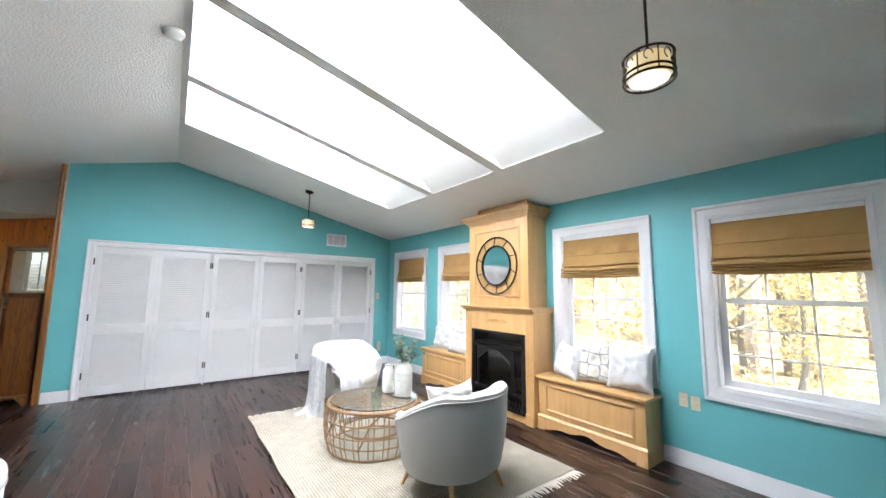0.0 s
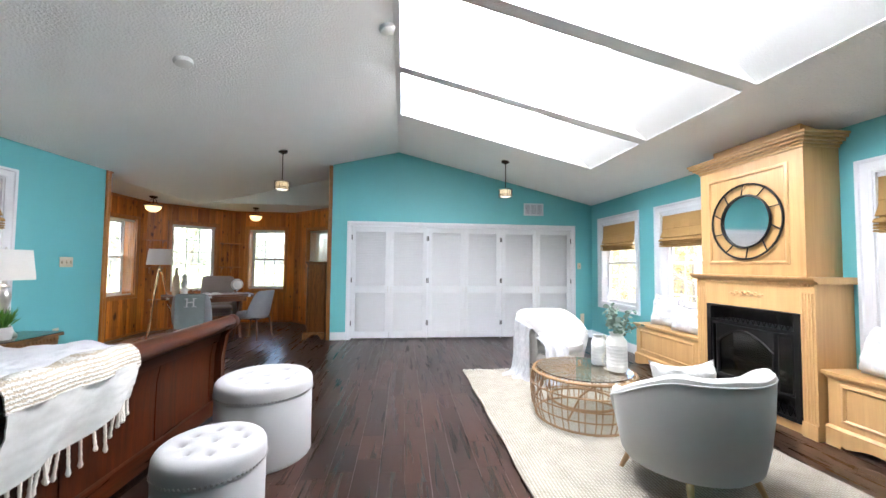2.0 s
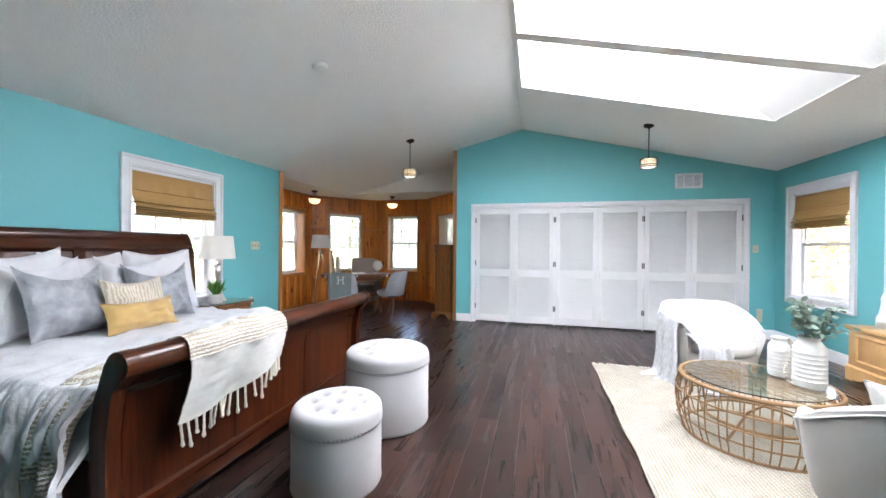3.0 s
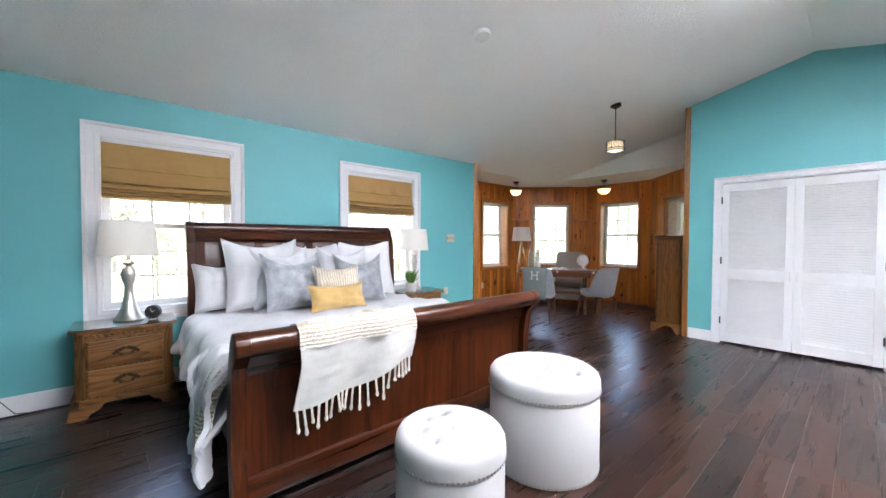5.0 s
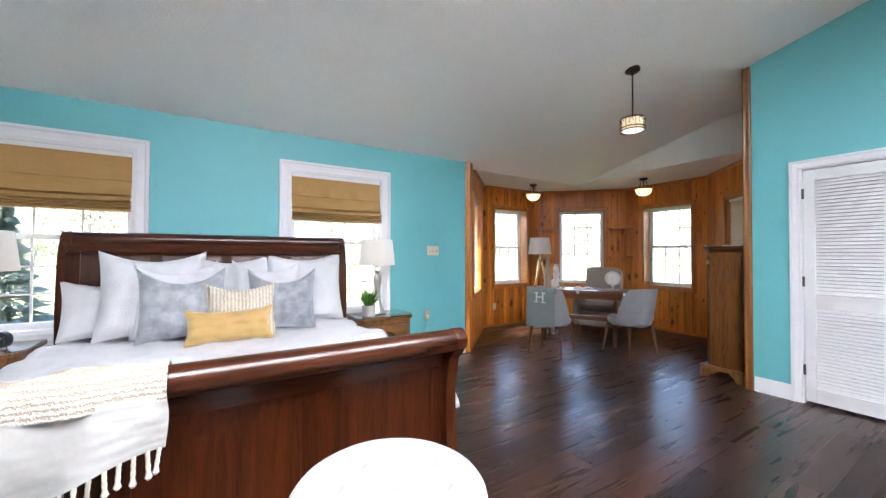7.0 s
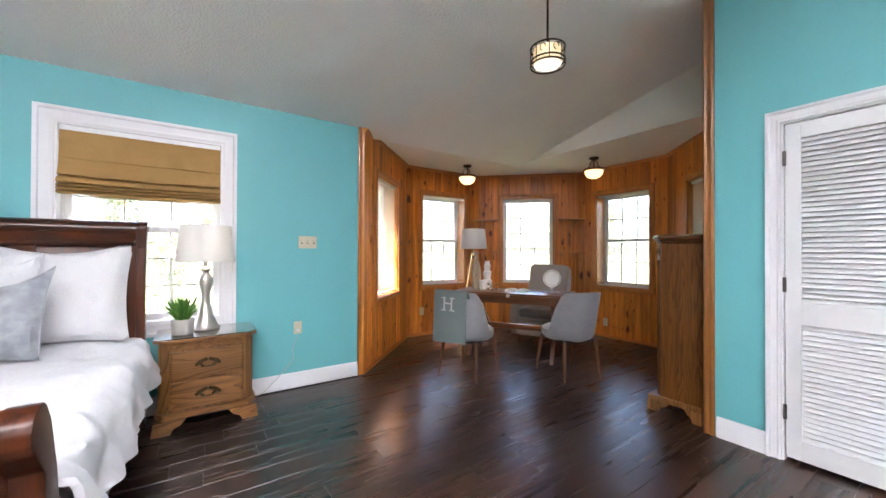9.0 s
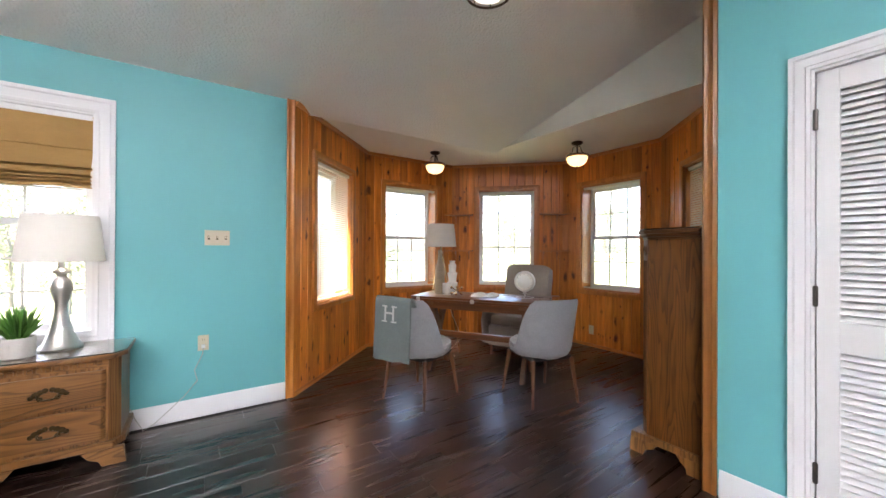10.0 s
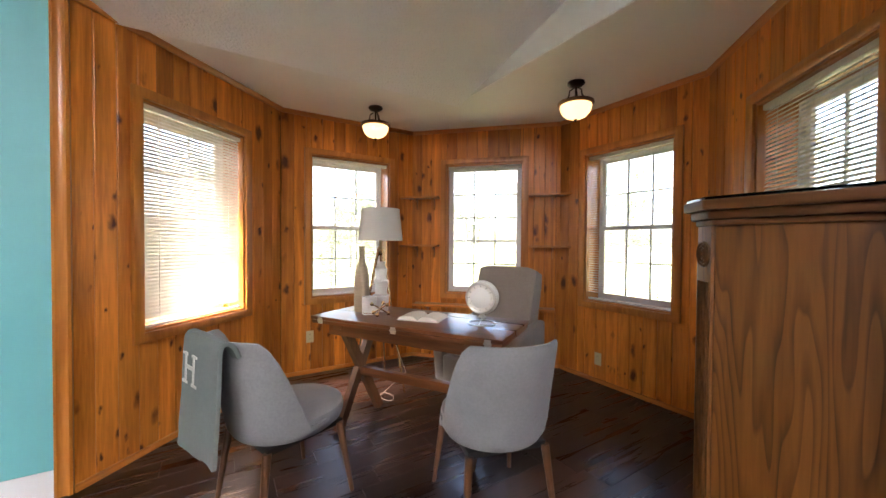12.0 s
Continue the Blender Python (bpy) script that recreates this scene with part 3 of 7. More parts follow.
# closet casing, jamb and three louvred bifold doors
cw = CL1 - CL0
ct = thing("door_1", on_wall((CL0, YN), (1, 0), (0, 1)), "wide white moulded closet door casing", "door frame", kind="structure")
CASE3 = [(u * 0.7, v) for u, v in CASING]
part("door_casing", picture_frame(cw, 0.0, CLZ, CASE3, False), WHITE, ct)
jb = box(-0.0, 0.012, 0.001, 0.12, 0, CLZ)
box(cw - 0.012, cw, 0.001, 0.12, 0, CLZ, bm=jb)
box(0.012, cw - 0.012, 0.001, 0.12, CLZ - 0.012, CLZ, bm=jb)
part("jamb", jb, WHITE, ct)
LOUVRE = surf("white_louvre_paint", (0.67, 0.67, 0.685), (0.65, 0.65, 0.665), 7, 0.38)
NICKEL = surf("brushed_nickel", (0.66, 0.63, 0.59), (0.58, 0.55, 0.52), 30, 0.42, 1.0, stretch=(1, 1, 8))
HINGE = surf("dark_hinge_metal", (0.10, 0.09, 0.085), None, 20, 0.4, 0.9)
MULL = 0.024
pw, ph_ = (cw - 0.028 - 2 * MULL) / 6, 2.014
for k in (1, 2):
    xk = 0.014 + k * 2 * pw + (k - 1) * MULL
    part("mullion", box(xk + 0.002, xk + MULL - 0.002, 0.010, 0.06, 0.0, CLZ - 0.012), WHITE, ct)
sb = prism([(-0.0115, -0.0118), (-0.0088, -0.0140), (0.0115, 0.0118), (0.0088, 0.0140)], "x", 0.068, pw - 0.070)
slat_mesh = to_mesh("louvre_slat", sb, LOUVRE, False)
hinge_mesh = to_mesh("hinge", lathe([(0.007, -0.045), (0.009, -0.040), (0.009, 0.040), (0.007, 0.045)], 8), HINGE)
for pair in range(3):
    dt = thing("bifold_door", on_wall((CL0 + 0.014 + pair * (2 * pw + MULL), YN + 0.006), (1, 0), (0, 1), 0.026), "white painted louvred bifold closet door, closed", "closet door", "closet doors")
    for leaf in range(2):
        fm2 = bmesh.new()
        sash_z = [(0.0, 0.117), (0.806, 0.936), (ph_ - 0.092, ph_)]
        box(0.002, 0.072, 0.0, 0.03, 0.0, ph_, 0.002, fm2, 1)
        box(pw - 0.074, pw - 0.002, 0.0, 0.03, 0.0, ph_, 0.002, fm2, 1)
        for a, b in sash_z:
            box(0.072, pw - 0.074, 0.002, 0.028, a, b, bm=fm2)
        panel = part("door_panel", fm2, LOUVRE, dt)
        panel.location = (leaf * pw, 0, 0)
        for a, b in ((0.117, 0.806), (0.936, ph_ - 0.092)):
            k = int((b - a) / 0.0298)
            for q in range(k):
                s = part("louvre_slat", slat_mesh, LOUVRE, panel)
                s.location = (0, 0.0175, a + (q + 0.5) * (b - a) / k)
        hx = pw - 0.030 if leaf == 0 else 0.030
        hb = tube([(hx, 0.0, 0.825), (hx, -0.022, 0.83), (hx, -0.030, 0.86), (hx, -0.030, 0.89), (hx, -0.022, 0.92), (hx, 0.0, 0.925)], 0.0055, 8)
        part("handle", hb, NICKEL, panel, "small brushed nickel pull handle")
        for hz in (0.27, 1.04, 1.81):
            h = part("hinge", hinge_mesh, HINGE, panel)
            h.location = (0.0 if leaf == 0 else pw, -0.006, hz)

# baseboards
BASE = [(0.0, 0.0), (-0.016, 0.0), (-0.016, 0.095), (-0.011, 0.108), (-0.011, 0.118), (-0.004, 0.138), (0.0, 0.138)]


def baseboard(p0, p1, out, profile=BASE, material=None, z=0.0):
    d = Vector(p1) - Vector(p0)
    bm = prism(profile, "x", 0.0, d.length)
    return single("baseboard", bm, material or WHITE, on_wall(p0, d, out, z), "white moulded baseboard" if not material else "stained pine moulding strip", "baseboard", kind="structure")


baseboard((XW, YS), (XW, T0[1] - 0.05), (-1, 0))
baseboard((XE, YS), (XE, 1.475), (1, 0))
baseboard((XE, 4.99), (XE, YN), (1, 0))
baseboard((XC + 0.01, YN), (CL0 - 0.075, YN), (0, 1))
baseboard((CL1 + 0.075, YN), (XE, YN), (0, 1))
baseboard((XW, YS), (XE, YS), (0, -1))

# stained wood corner posts where the turret opens
post = prism([(0.0, 0.0), (0.0, -0.02), (0.012, -0.026), (0.025, -0.018), (0.045, -0.018), (0.058, -0.026), (0.07, -0.02), (0.07, 0.0)], "z", 0.0, EAVE_Z)
single("trim", post, PINE_TRIM, on_wall((XW, T0[1] - 0.05), (0, 1), (-1, 0)), "stained pine corner post moulding", "trim", kind="structure")
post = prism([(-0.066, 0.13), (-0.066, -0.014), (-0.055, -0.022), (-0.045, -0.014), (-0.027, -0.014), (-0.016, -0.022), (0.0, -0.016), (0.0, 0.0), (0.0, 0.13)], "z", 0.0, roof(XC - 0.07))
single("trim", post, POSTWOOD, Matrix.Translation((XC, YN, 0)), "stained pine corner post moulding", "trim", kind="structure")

# turret shelves, ledge and edge strips
STRIP = [(0.0, 0.0), (-0.018, 0.0), (-0.018, 0.022), (-0.010, 0.035), (0.0, 0.035)]
CROWN = [(0.0, 0.0), (-0.010, 0.0), (-0.030, 0.025), (-0.030, 0.035), (0.0, 0.035)]
for n, a, b in TURRET:
    d = (Vector(b) - Vector(a)).normalized()
    o = Vector((-d.y, d.x))
    ia, ib = Vector(a) - o * 0.0145, Vector(b) - o * 0.0145
    baseboard(ia + d * 0.01, ib - d * 0.01, o, STRIP, PINE_RAIL)
    if n < 6:
        baseboard(ia + d * 0.012, ib - d * 0.012, o, CROWN, PINE_RAIL, TURRET_Z - 0.036)


def corner_shelf(m, w0, w1, z, depth, corner):
    """A shelf fitted into a blunt corner: its front edge runs on to the next wall."""
    top = thing("wall_shelf", m, "small stained pine wall shelf on shaped brackets", "shelf", "turret shelves")
    f0, f1 = (w0 - depth + 0.02, w1) if corner < 0 else (w0, w1 + depth - 0.02)
    part("board", prism([(w0, 0.0), (f0, -depth), (f1, -depth), (w1, 0.0)], "z", z, z + 0.02, 0.003), PINE_RAIL, top)
    for x in (w0 + 0.05, w1 - 0.06):
        pts = [(0.0, z), (-depth * 0.8, z), (-depth * 0.78, z - 0.018), (-depth * 0.5, z - 0.03), (-0.035, z - 0.06), (-0.03, z - 0.085), (-0.012, z - 0.115), (0.0, z - 0.12)]
        part("bracket", prism(pts, "x", x - 0.009, x + 0.009), PINE_TRIM, top)


for w0, w1, corner in ((0.015, 0.325, -1), (1.295, 1.597, 1)):
    d = (Vector(T3) - Vector(T2)).normalized()
    m = on_wall(Vector(T2) - Vector((-d.y, d.x)) * 0.015, d, (-d.y, d.x))
    for z in (1.245, 1.775):
        corner_shelf(m, w0, w1, z, 0.13, corner)
d = (Vector(T3) - Vector(T2)).normalized()
m = on_wall(Vector(T2) - Vector((-d.y, d.x)) * 0.016, d, (-d.y, d.x))
ledge = thing("window_ledge", m, "long stained pine ledge under a turret window", "shelf")
part("board", box(0.06, 1.56, -0.15, 0.0, 0.595, 0.62, 0.004), PINE_RAIL, ledge)
for x in (0.2, 0.8, 1.4):
    part("bracket", prism([(0.0, 0.595), (-0.11, 0.595), (-0.04, 0.53), (0.0, 0.46)], "x", x - 0.01, x + 0.01), PINE_TRIM, ledge)

# ---- outdoors ----
LITTER = surf("leaf_litter", (0.42, 0.33, 0.17), (0.28, 0.22, 0.13), 12, 0.95, bump=0.6, bscale=60)
gr = bmesh.new()
grid(40, 40, lambda u, v: ((u - 0.5) * 900, (v - 0.5) * 900, -0.55 - 0.02 * abs((u - 0.5) * 900) ** 0.5 + 0.8 * noise.noise((u * 30, v * 30, 0))
     if max(abs(u - 0.5), abs(v - 0.5)) > 0.05 else -0.6), gr)
single("ground", gr, GRASS, Matrix(), "mown green lawn running to the horizon", "lawn", kind="structure")


lt_ = grid(20, 30, lambda u, v: (6.5 + 34 * u, -22 + 52 * v, -0.56 + 3.4 * u + 0.12 * noise.noise((u * 9, v * 14, 5))))
single("leaf_litter", lt_, LITTER, Matrix(), "yellow leaf litter under the autumn trees", "ground", kind="structure")


def leafmat(name, c1, c2):
    m, nt, b = nodes_of(name)
    L, N = nt.links.new, nt.nodes.new
    g = N("ShaderNodeNewGeometry")
    r = N("ShaderNodeValToRGB")
    r.color_ramp.elements[0].color, r.color_ramp.elements[1].color = (*c1, 1), (*c2, 1)
    L(g.outputs["Random Per Island"], r.inputs["Fac"])
    L(r.outputs["Color"], b.inputs["Base Color"])
    b.inputs["Roughness"].default_value = 0.6
    tr = N("ShaderNodeBsdfTranslucent")
    L(r.outputs["Color"], tr.inputs["Color"])
    ms = N("ShaderNodeMixShader")
    ms.inputs[0].default_value = 0.35
    L(b.outputs[0], ms.inputs[1])
    L(tr.outputs[0], ms.inputs[2])
    L(ms.outputs[0], nt.nodes["Material Output"].inputs["Surface"])
    return m


BARK = surf("grey_bark", (0.30, 0.27, 0.23), (0.15, 0.13, 0.11), 9, 0.9, bump=0.8, bscale=25, stretch=(1, 1, 0.3))
GOLD = leafmat("golden_leaves", (0.38, 0.29, 0.11), (0.62, 0.54, 0.33))
LEAF = leafmat("green_leaves", (0.16, 0.18, 0.11), (0.29, 0.31, 0.21))
SPRUCE = leafmat("spruce_needles", (0.06, 0.10, 0.08), (0.15, 0.20, 0.175))


def tree(name, seed, height, leaf, leaves, size, low, label):
    rnd = random.Random(seed)
    top = thing(name, Matrix(), label, "tree", "trees outside")
    tm = bmesh.new()
    lean = (rnd.uniform(-0.4, 0.4), rnd.uniform(-0.4, 0.4))
    line = [(lean[0] * k * k * 0.04 + rnd.uniform(-.06, .06), lean[1] * k * k * 0.04 + rnd.uniform(-.06, .06), height * k / 7 - 0.3) for k in range(8)]
    tube(line, [0.02 * height * (1 - k / 8.5) for k in range(8)], 8, tm)
    tips = []
    for _ in range(16):
        h = rnd.uniform(low, 0.95)
        k = min(int(h * 7), 6)
        base = Vector(line[k]).lerp(Vector(line[k + 1]), h * 7 - k)
        a = rnd.uniform(0, 6.283)
        r = height * rnd.uniform(0.12, 0.30) * (1.15 - h)
        tip = base + Vector((math.cos(a) * r, math.sin(a) * r, r * rnd.uniform(0.2, 0.9)))
        midp = base.lerp(tip, 0.5) + Vector((0, 0, -0.06 * r))
        tube([base, midp, tip], [0.006 * height * (1.1 - h), 0.004 * height * (1.1 - h), 0.01], 5, tm)
        tips += [midp, tip, base.lerp(tip, 0.75)]
    part("trunk", tm, BARK, top)
    vs, fs = [], []
    for _ in range(leaves):
        c = rnd.choice(tips)
        s = 0.055 * height
        p = c + Vector((rnd.gauss(0, s), rnd.gauss(0, s), rnd.gauss(0, s * 0.8)))
        u = Vector((rnd.gauss(0, 1), rnd.gauss(0, 1), rnd.gauss(0, 1))).normalized()
        v = u.cross(Vector((rnd.gauss(0, 1), rnd.gauss(0, 1), rnd.gauss(0, 1)))).normalized()
        q = size * rnd.uniform(0.6, 1.3)
        k = len(vs)
        vs += [p - u * q, p + v * q * 0.5, p + u * q, p - v * q * 0.5]
        fs.append((k, k + 1, k + 2, k + 3))
    me = bpy.data.meshes.new("crown")
    me.from_pydata([tuple(p) for p in vs], [], fs)
    me.materials.append(leaf)
    part("crown", me, leaf, top)
    return top


def spruce(seed, height):
    rnd = random.Random(seed)
    top = thing("spruce_tree", Matrix(), "blue-green spruce on the lawn outside", "tree", "trees outside")
    part("trunk", tube([(0, 0, -0.3), (0, 0, height * 0.5), (0, 0, height)], [0.12, 0.07, 0.015], 7), BARK, top)
    vs, fs = [], []
    for _ in range(5200):
        h = rnd.random() ** 1.4
        r = (1 - h) * height * 0.30 * (0.55 + 0.45 * (0.5 + 0.5 * math.sin(h * 55))) * rnd.uniform(0.5, 1.0)
        a = rnd.uniform(0, 6.283)
        p = Vector((r * math.cos(a), r * math.sin(a), 0.15 + h * height * 0.97 - 0.12 * r))
        u = Vector((math.cos(a), math.sin(a), -0.25)).normalized() * 0.13
        v = Vector((-math.sin(a), math.cos(a), 0.3)).normalized() * 0.035
        k = len(vs)
        vs += [p - u, p + v, p + u, p - v]
        fs.append((k, k + 1, k + 2, k + 3))
    me = bpy.data.meshes.new("crown")
    me.from_pydata([tuple(p) for p in vs], [], fs)
    me.materials.append(SPRUCE)
    part("crown", me, SPRUCE, top)
    return top


rt = random.Random(5)
gold = [tree("maple_tree", 10 + k, 9.0, GOLD, 2300, 0.085, 0.16, "golden autumn tree with grey trunk outside the windows") for k in range(3)]
spots = [(9 + (k % 4) * 4.5 + rt.uniform(-1.2, 1.2), -9 + (k // 4) * 4.3 + rt.uniform(-1.5, 1.5)) for k in range(28)]
for k, (x, y) in enumerate(spots):
    mm = Matrix.Translation((x, y, -0.6)) @ Matrix.Rotation(rt.uniform(0, 6.28), 4, "Z")
    if k < 3:
        gold[k].matrix_world = mm
    else:
        copy_thing(gold[k % 3], mm)
shrub = [tree("sapling", 50 + k, 3.6, GOLD, 3000, 0.045, 0.04, "golden leafy sapling in the understorey outside") for k in range(2)]
for k in range(40):
    sx = 8.6 + (k % 4) * 2.4 + rt.uniform(-0.9, 0.9)
    mm = Matrix.Translation((sx, -5.0 + (k // 4) * 3.0 + rt.uniform(-0.7, 0.7), -0.75 + 0.1 * (sx - 6.5))) @ Matrix.Rotation(rt.uniform(0, 6.28), 4, "Z") @ Matrix.Scale(rt.uniform(0.75, 1.15), 4)
    if k < 2:
        shrub[k].matrix_world = mm
    else:
        copy_thing(shrub[k % 2], mm)
birch = tree("birch_tree", 71, 10.0, GOLD, 420, 0.07, 0.35, "slender pale-barked tree outside the windows")
for k in range(16):
    mm = Matrix.Translation((7.6 + rt.uniform(0, 9), -6 + k * 1.05 + rt.uniform(-0.5, 0.5), -0.6)) @ Matrix.Rotation(rt.uniform(0, 6.28), 4, "Z")
    if k == 0:
        birch.matrix_world = mm
    else:
        copy_thing(birch, mm)
green = [tree("oak_tree", 30 + k, 8.0, LEAF, 2400, 0.11, 0.14, "leafy green tree across the lawn outside") for k in range(2)]
spots = [(-24 - rt.uniform(0, 8), -12 + k * 4.2 + rt.uniform(-1, 1)) for k in range(9)] + [(-26 + k * 4.5, 27 + rt.uniform(0, 6)) for k in range(9)]
for k, (x, y) in enumerate(spots):
    mm = Matrix.Translation((x, y, -0.75)) @ Matrix.Rotation(rt.uniform(0, 6.28), 4, "Z")
    if k < 2:
        green[k].matrix_world = mm
    else:
        copy_thing(green[k % 2], mm)
for k in range(9):
    copy_thing(green[k % 2], Matrix.Translation((-14 - rt.uniform(0, 3.5), -4.2 + k * 1.9 + rt.uniform(-0.5, 0.5), -0.75)) @ Matrix.Rotation(rt.uniform(0, 6.28), 4, "Z") @ Matrix.Scale(rt.uniform(0.36, 0.46), 4))
sp = spruce(3, 3.4)
sp.matrix_world = Matrix.Translation((-14.5, -2.6, -0.65))
copy_thing(sp, Matrix.Translation((-31, 10.0, -0.65)))


# ---- soft goods and shared materials ----
CREAM = surf("cream_velvet", (0.55, 0.54, 0.52), (0.50, 0.49, 0.47), 9, 0.85, bump=0.12, bscale=260, sheen=0.25)
LINEN = surf("white_linen", (0.68, 0.68, 0.70), (0.62, 0.62, 0.645), 12, 0.9, bump=0.5, bscale=90, sheen=0.1)
DUVET = surf("white_cotton", (0.67, 0.67, 0.695), (0.60, 0.60, 0.63), 5, 0.9, bump=0.4, bscale=45, sheen=0.1)
GREYV = surf("grey_crushed_velvet", (0.42, 0.44, 0.475), (0.20, 0.215, 0.245), 13, 0.5, bump=0.4, bscale=30, sheen=0.5, spread=0.3)
MUSTARD = surf("mustard_velvet", (0.60, 0.40, 0.14), (0.48, 0.31, 0.10), 14, 0.7, bump=0.15, bscale=90, sheen=0.5)
GREYF = surf("grey_woven_fabric", (0.27, 0.275, 0.29), (0.20, 0.205, 0.22), 90, 0.9, bump=0.25, bscale=420, sheen=0.15)
TAUPE = surf("taupe_fabric", (0.28, 0.245, 0.215), (0.22, 0.19, 0.165), 70, 0.9, bump=0.25, bscale=350, sheen=0.15)
def weave(name, c1, c2, sx, sy):
    """Braided cloth: rows of stitches crossed by the warp."""
    m, nt, b = nodes_of(name)
    L, N = nt.links.new, nt.nodes.new
    tc = N("ShaderNodeTexCoord")
    waves = []
    for axis, sc in (("X", sx), ("Y", sy)):
        w = N("ShaderNodeTexWave")
        w.wave_type, w.bands_direction = "BANDS", axis
        w.inputs["Scale"].default_value, w.inputs["Distortion"].default_value = sc, 1.6
        w.inputs["Detail Scale"].default_value = 3.0
        L(tc.outputs["Object"], w.inputs["Vector"])
        waves.append(w)
    mul = N("ShaderNodeMath")
    mul.operation = "MULTIPLY"
    L(waves[0].outputs["Fac"], mul.inputs[0])
    L(waves[1].outputs["Fac"], mul.inputs[1])
    nz = N("ShaderNodeTexNoise")
    nz.inputs["Scale"].default_value = 7
    L(tc.outputs["Object"], nz.inputs["Vector"])
    mixf = N("ShaderNodeMath")
    mixf.operation = "MULTIPLY_ADD"
    L(nz.outputs["Fac"], mixf.inputs[0])
    mixf.inputs[1].default_value = 0.5
    L(mul.outputs[0], mixf.inputs[2])
    r = N("ShaderNodeValToRGB")
    r.color_ramp.elements[0].color, r.color_ramp.elements[1].color = (*c2, 1), (*c1, 1)
    r.color_ramp.elements[0].position, r.color_ramp.elements[1].position = 0.15, 0.75
    L(mixf.outputs[0], r.inputs["Fac"])
    L(r.outputs["Color"], b.inputs["Base Color"])
    b.inputs["Roughness"].default_value = 0.95
    bp = N("ShaderNodeBump")
    bp.inputs["Strength"].default_value, bp.inputs["Distance"].default_value = 0.9, 0.012
    L(mul.outputs[0], bp.inputs["Height"])
    L(bp.outputs["Normal"], b.inputs["Normal"])
    return m


OATMEAL = weave("oatmeal_jute_weave", (0.50, 0.465, 0.395), (0.27, 0.235, 0.18), 14.0, 22.0)
FRINGE = surf("cream_cotton_cord", (0.72, 0.68, 0.60), (0.62, 0.57, 0.48), 60, 0.95, bump=0.4, bscale=300)
THROW = surf("cream_throw", (0.58, 0.575, 0.555), (0.50, 0.495, 0.47), 40, 0.95, bump=0.3, bscale=420, bdist=0.005)
KNIT = surf("white_chunky_knit_wool", (0.60, 0.60, 0.61), (0.34, 0.35, 0.37), 45, 0.95, bump=1.0, bscale=70, stretch=(1, 1, 0.5), bdist=0.02)
IRON = surf("black_iron", (0.022, 0.021, 0.021), (0.012, 0.011, 0.011), 40, 0.45, 0.7, bump=0.1, bscale=200)
BRONZE = surf("oiled_bronze", (0.045, 0.028, 0.018), (0.025, 0.016, 0.011), 30, 0.4, 0.8)
BRASSOLD = surf("antique_brass", (0.10, 0.070, 0.036), (0.035, 0.024, 0.014), 60, 0.35, 0.95)
GOLDM = surf("polished_gold", (0.62, 0.46, 0.25), None, 20, 0.2, 1.0)
STEEL = NICKEL
BULB = glow("lit_bulb", (1.0, 0.90, 0.80), 5.0)
WARMD = glow("lit_diffuser", (1.0, 0.90, 0.72), 0.16)
SHADE = surf("white_lamp_shade", (0.80, 0.79, 0.77), (0.77, 0.76, 0.74), 40, 0.9, bump=0.1, bscale=400, trans=0.45)
CERAM = surf("white_ceramic", (0.72, 0.71, 0.68), (0.62, 0.61, 0.58), 14, 0.4, bump=0.15, bscale=60)
CONCRETE = surf("pale_concrete", (0.52, 0.50, 0.47), (0.43, 0.41, 0.385), 20, 0.85, bump=0.3, bscale=90)
RATTAN = surf("honey_rattan", (0.36, 0.215, 0.10), (0.22, 0.125, 0.055), 40, 0.5, bump=0.3, bscale=120)
LEGWOOD = wood("blond_leg_wood", (0.42, 0.26, 0.12), (0.58, 0.38, 0.19), "z", 0.45)
WALNUT = wood("walnut_leg", (0.075, 0.032, 0.015), (0.14, 0.062, 0.028), "z", 0.4)
DESKW = wood("brown_desk_wood", (0.065, 0.022, 0.008), (0.165, 0.060, 0.020), "x", 0.30, 1.0, 0.2, spec=0.35)
DESKZ = wood("brown_desk_leg_wood", (0.085, 0.034, 0.014), (0.19, 0.082, 0.034), "z", 0.36, 1.0, 0.3)
IVORY = surf("ivory_plastic", (0.60, 0.52, 0.38), (0.56, 0.485, 0.35), 20, 0.4)
WPLAST = surf("white_plastic", (0.74, 0.74, 0.72), (0.70, 0.70, 0.68), 20, 0.45)
BLACK = surf("black_plastic", (0.015, 0.015, 0.016), None, 30, 0.4)
EUCA = leafmat("eucalyptus_leaves", (0.16, 0.24, 0.19), (0.30, 0.38, 0.32))
SUCC = leafmat("potted_leaves", (0.05, 0.16, 0.02), (0.13, 0.30, 0.05))
MIRROR = surf("mirror_silver", (0.90, 0.90, 0.90), (0.89, 0.89, 0.89), 2, 0.02, 1.0)
TOPGLASS = glass("green_edge_glass", (0.93, 0.98, 0.95))
SMOKEG = glass("smoked_fire_glass", (0.25, 0.23, 0.21), 0.03)
LIT = glow("lit_pendant_glass", (1.0, 0.74, 0.36), 0.07, (0.55, 0.48, 0.36))
LITB = glow("lit_amber_bowl", (1.0, 0.60, 0.22), 0.30, (0.75, 0.6, 0.4))


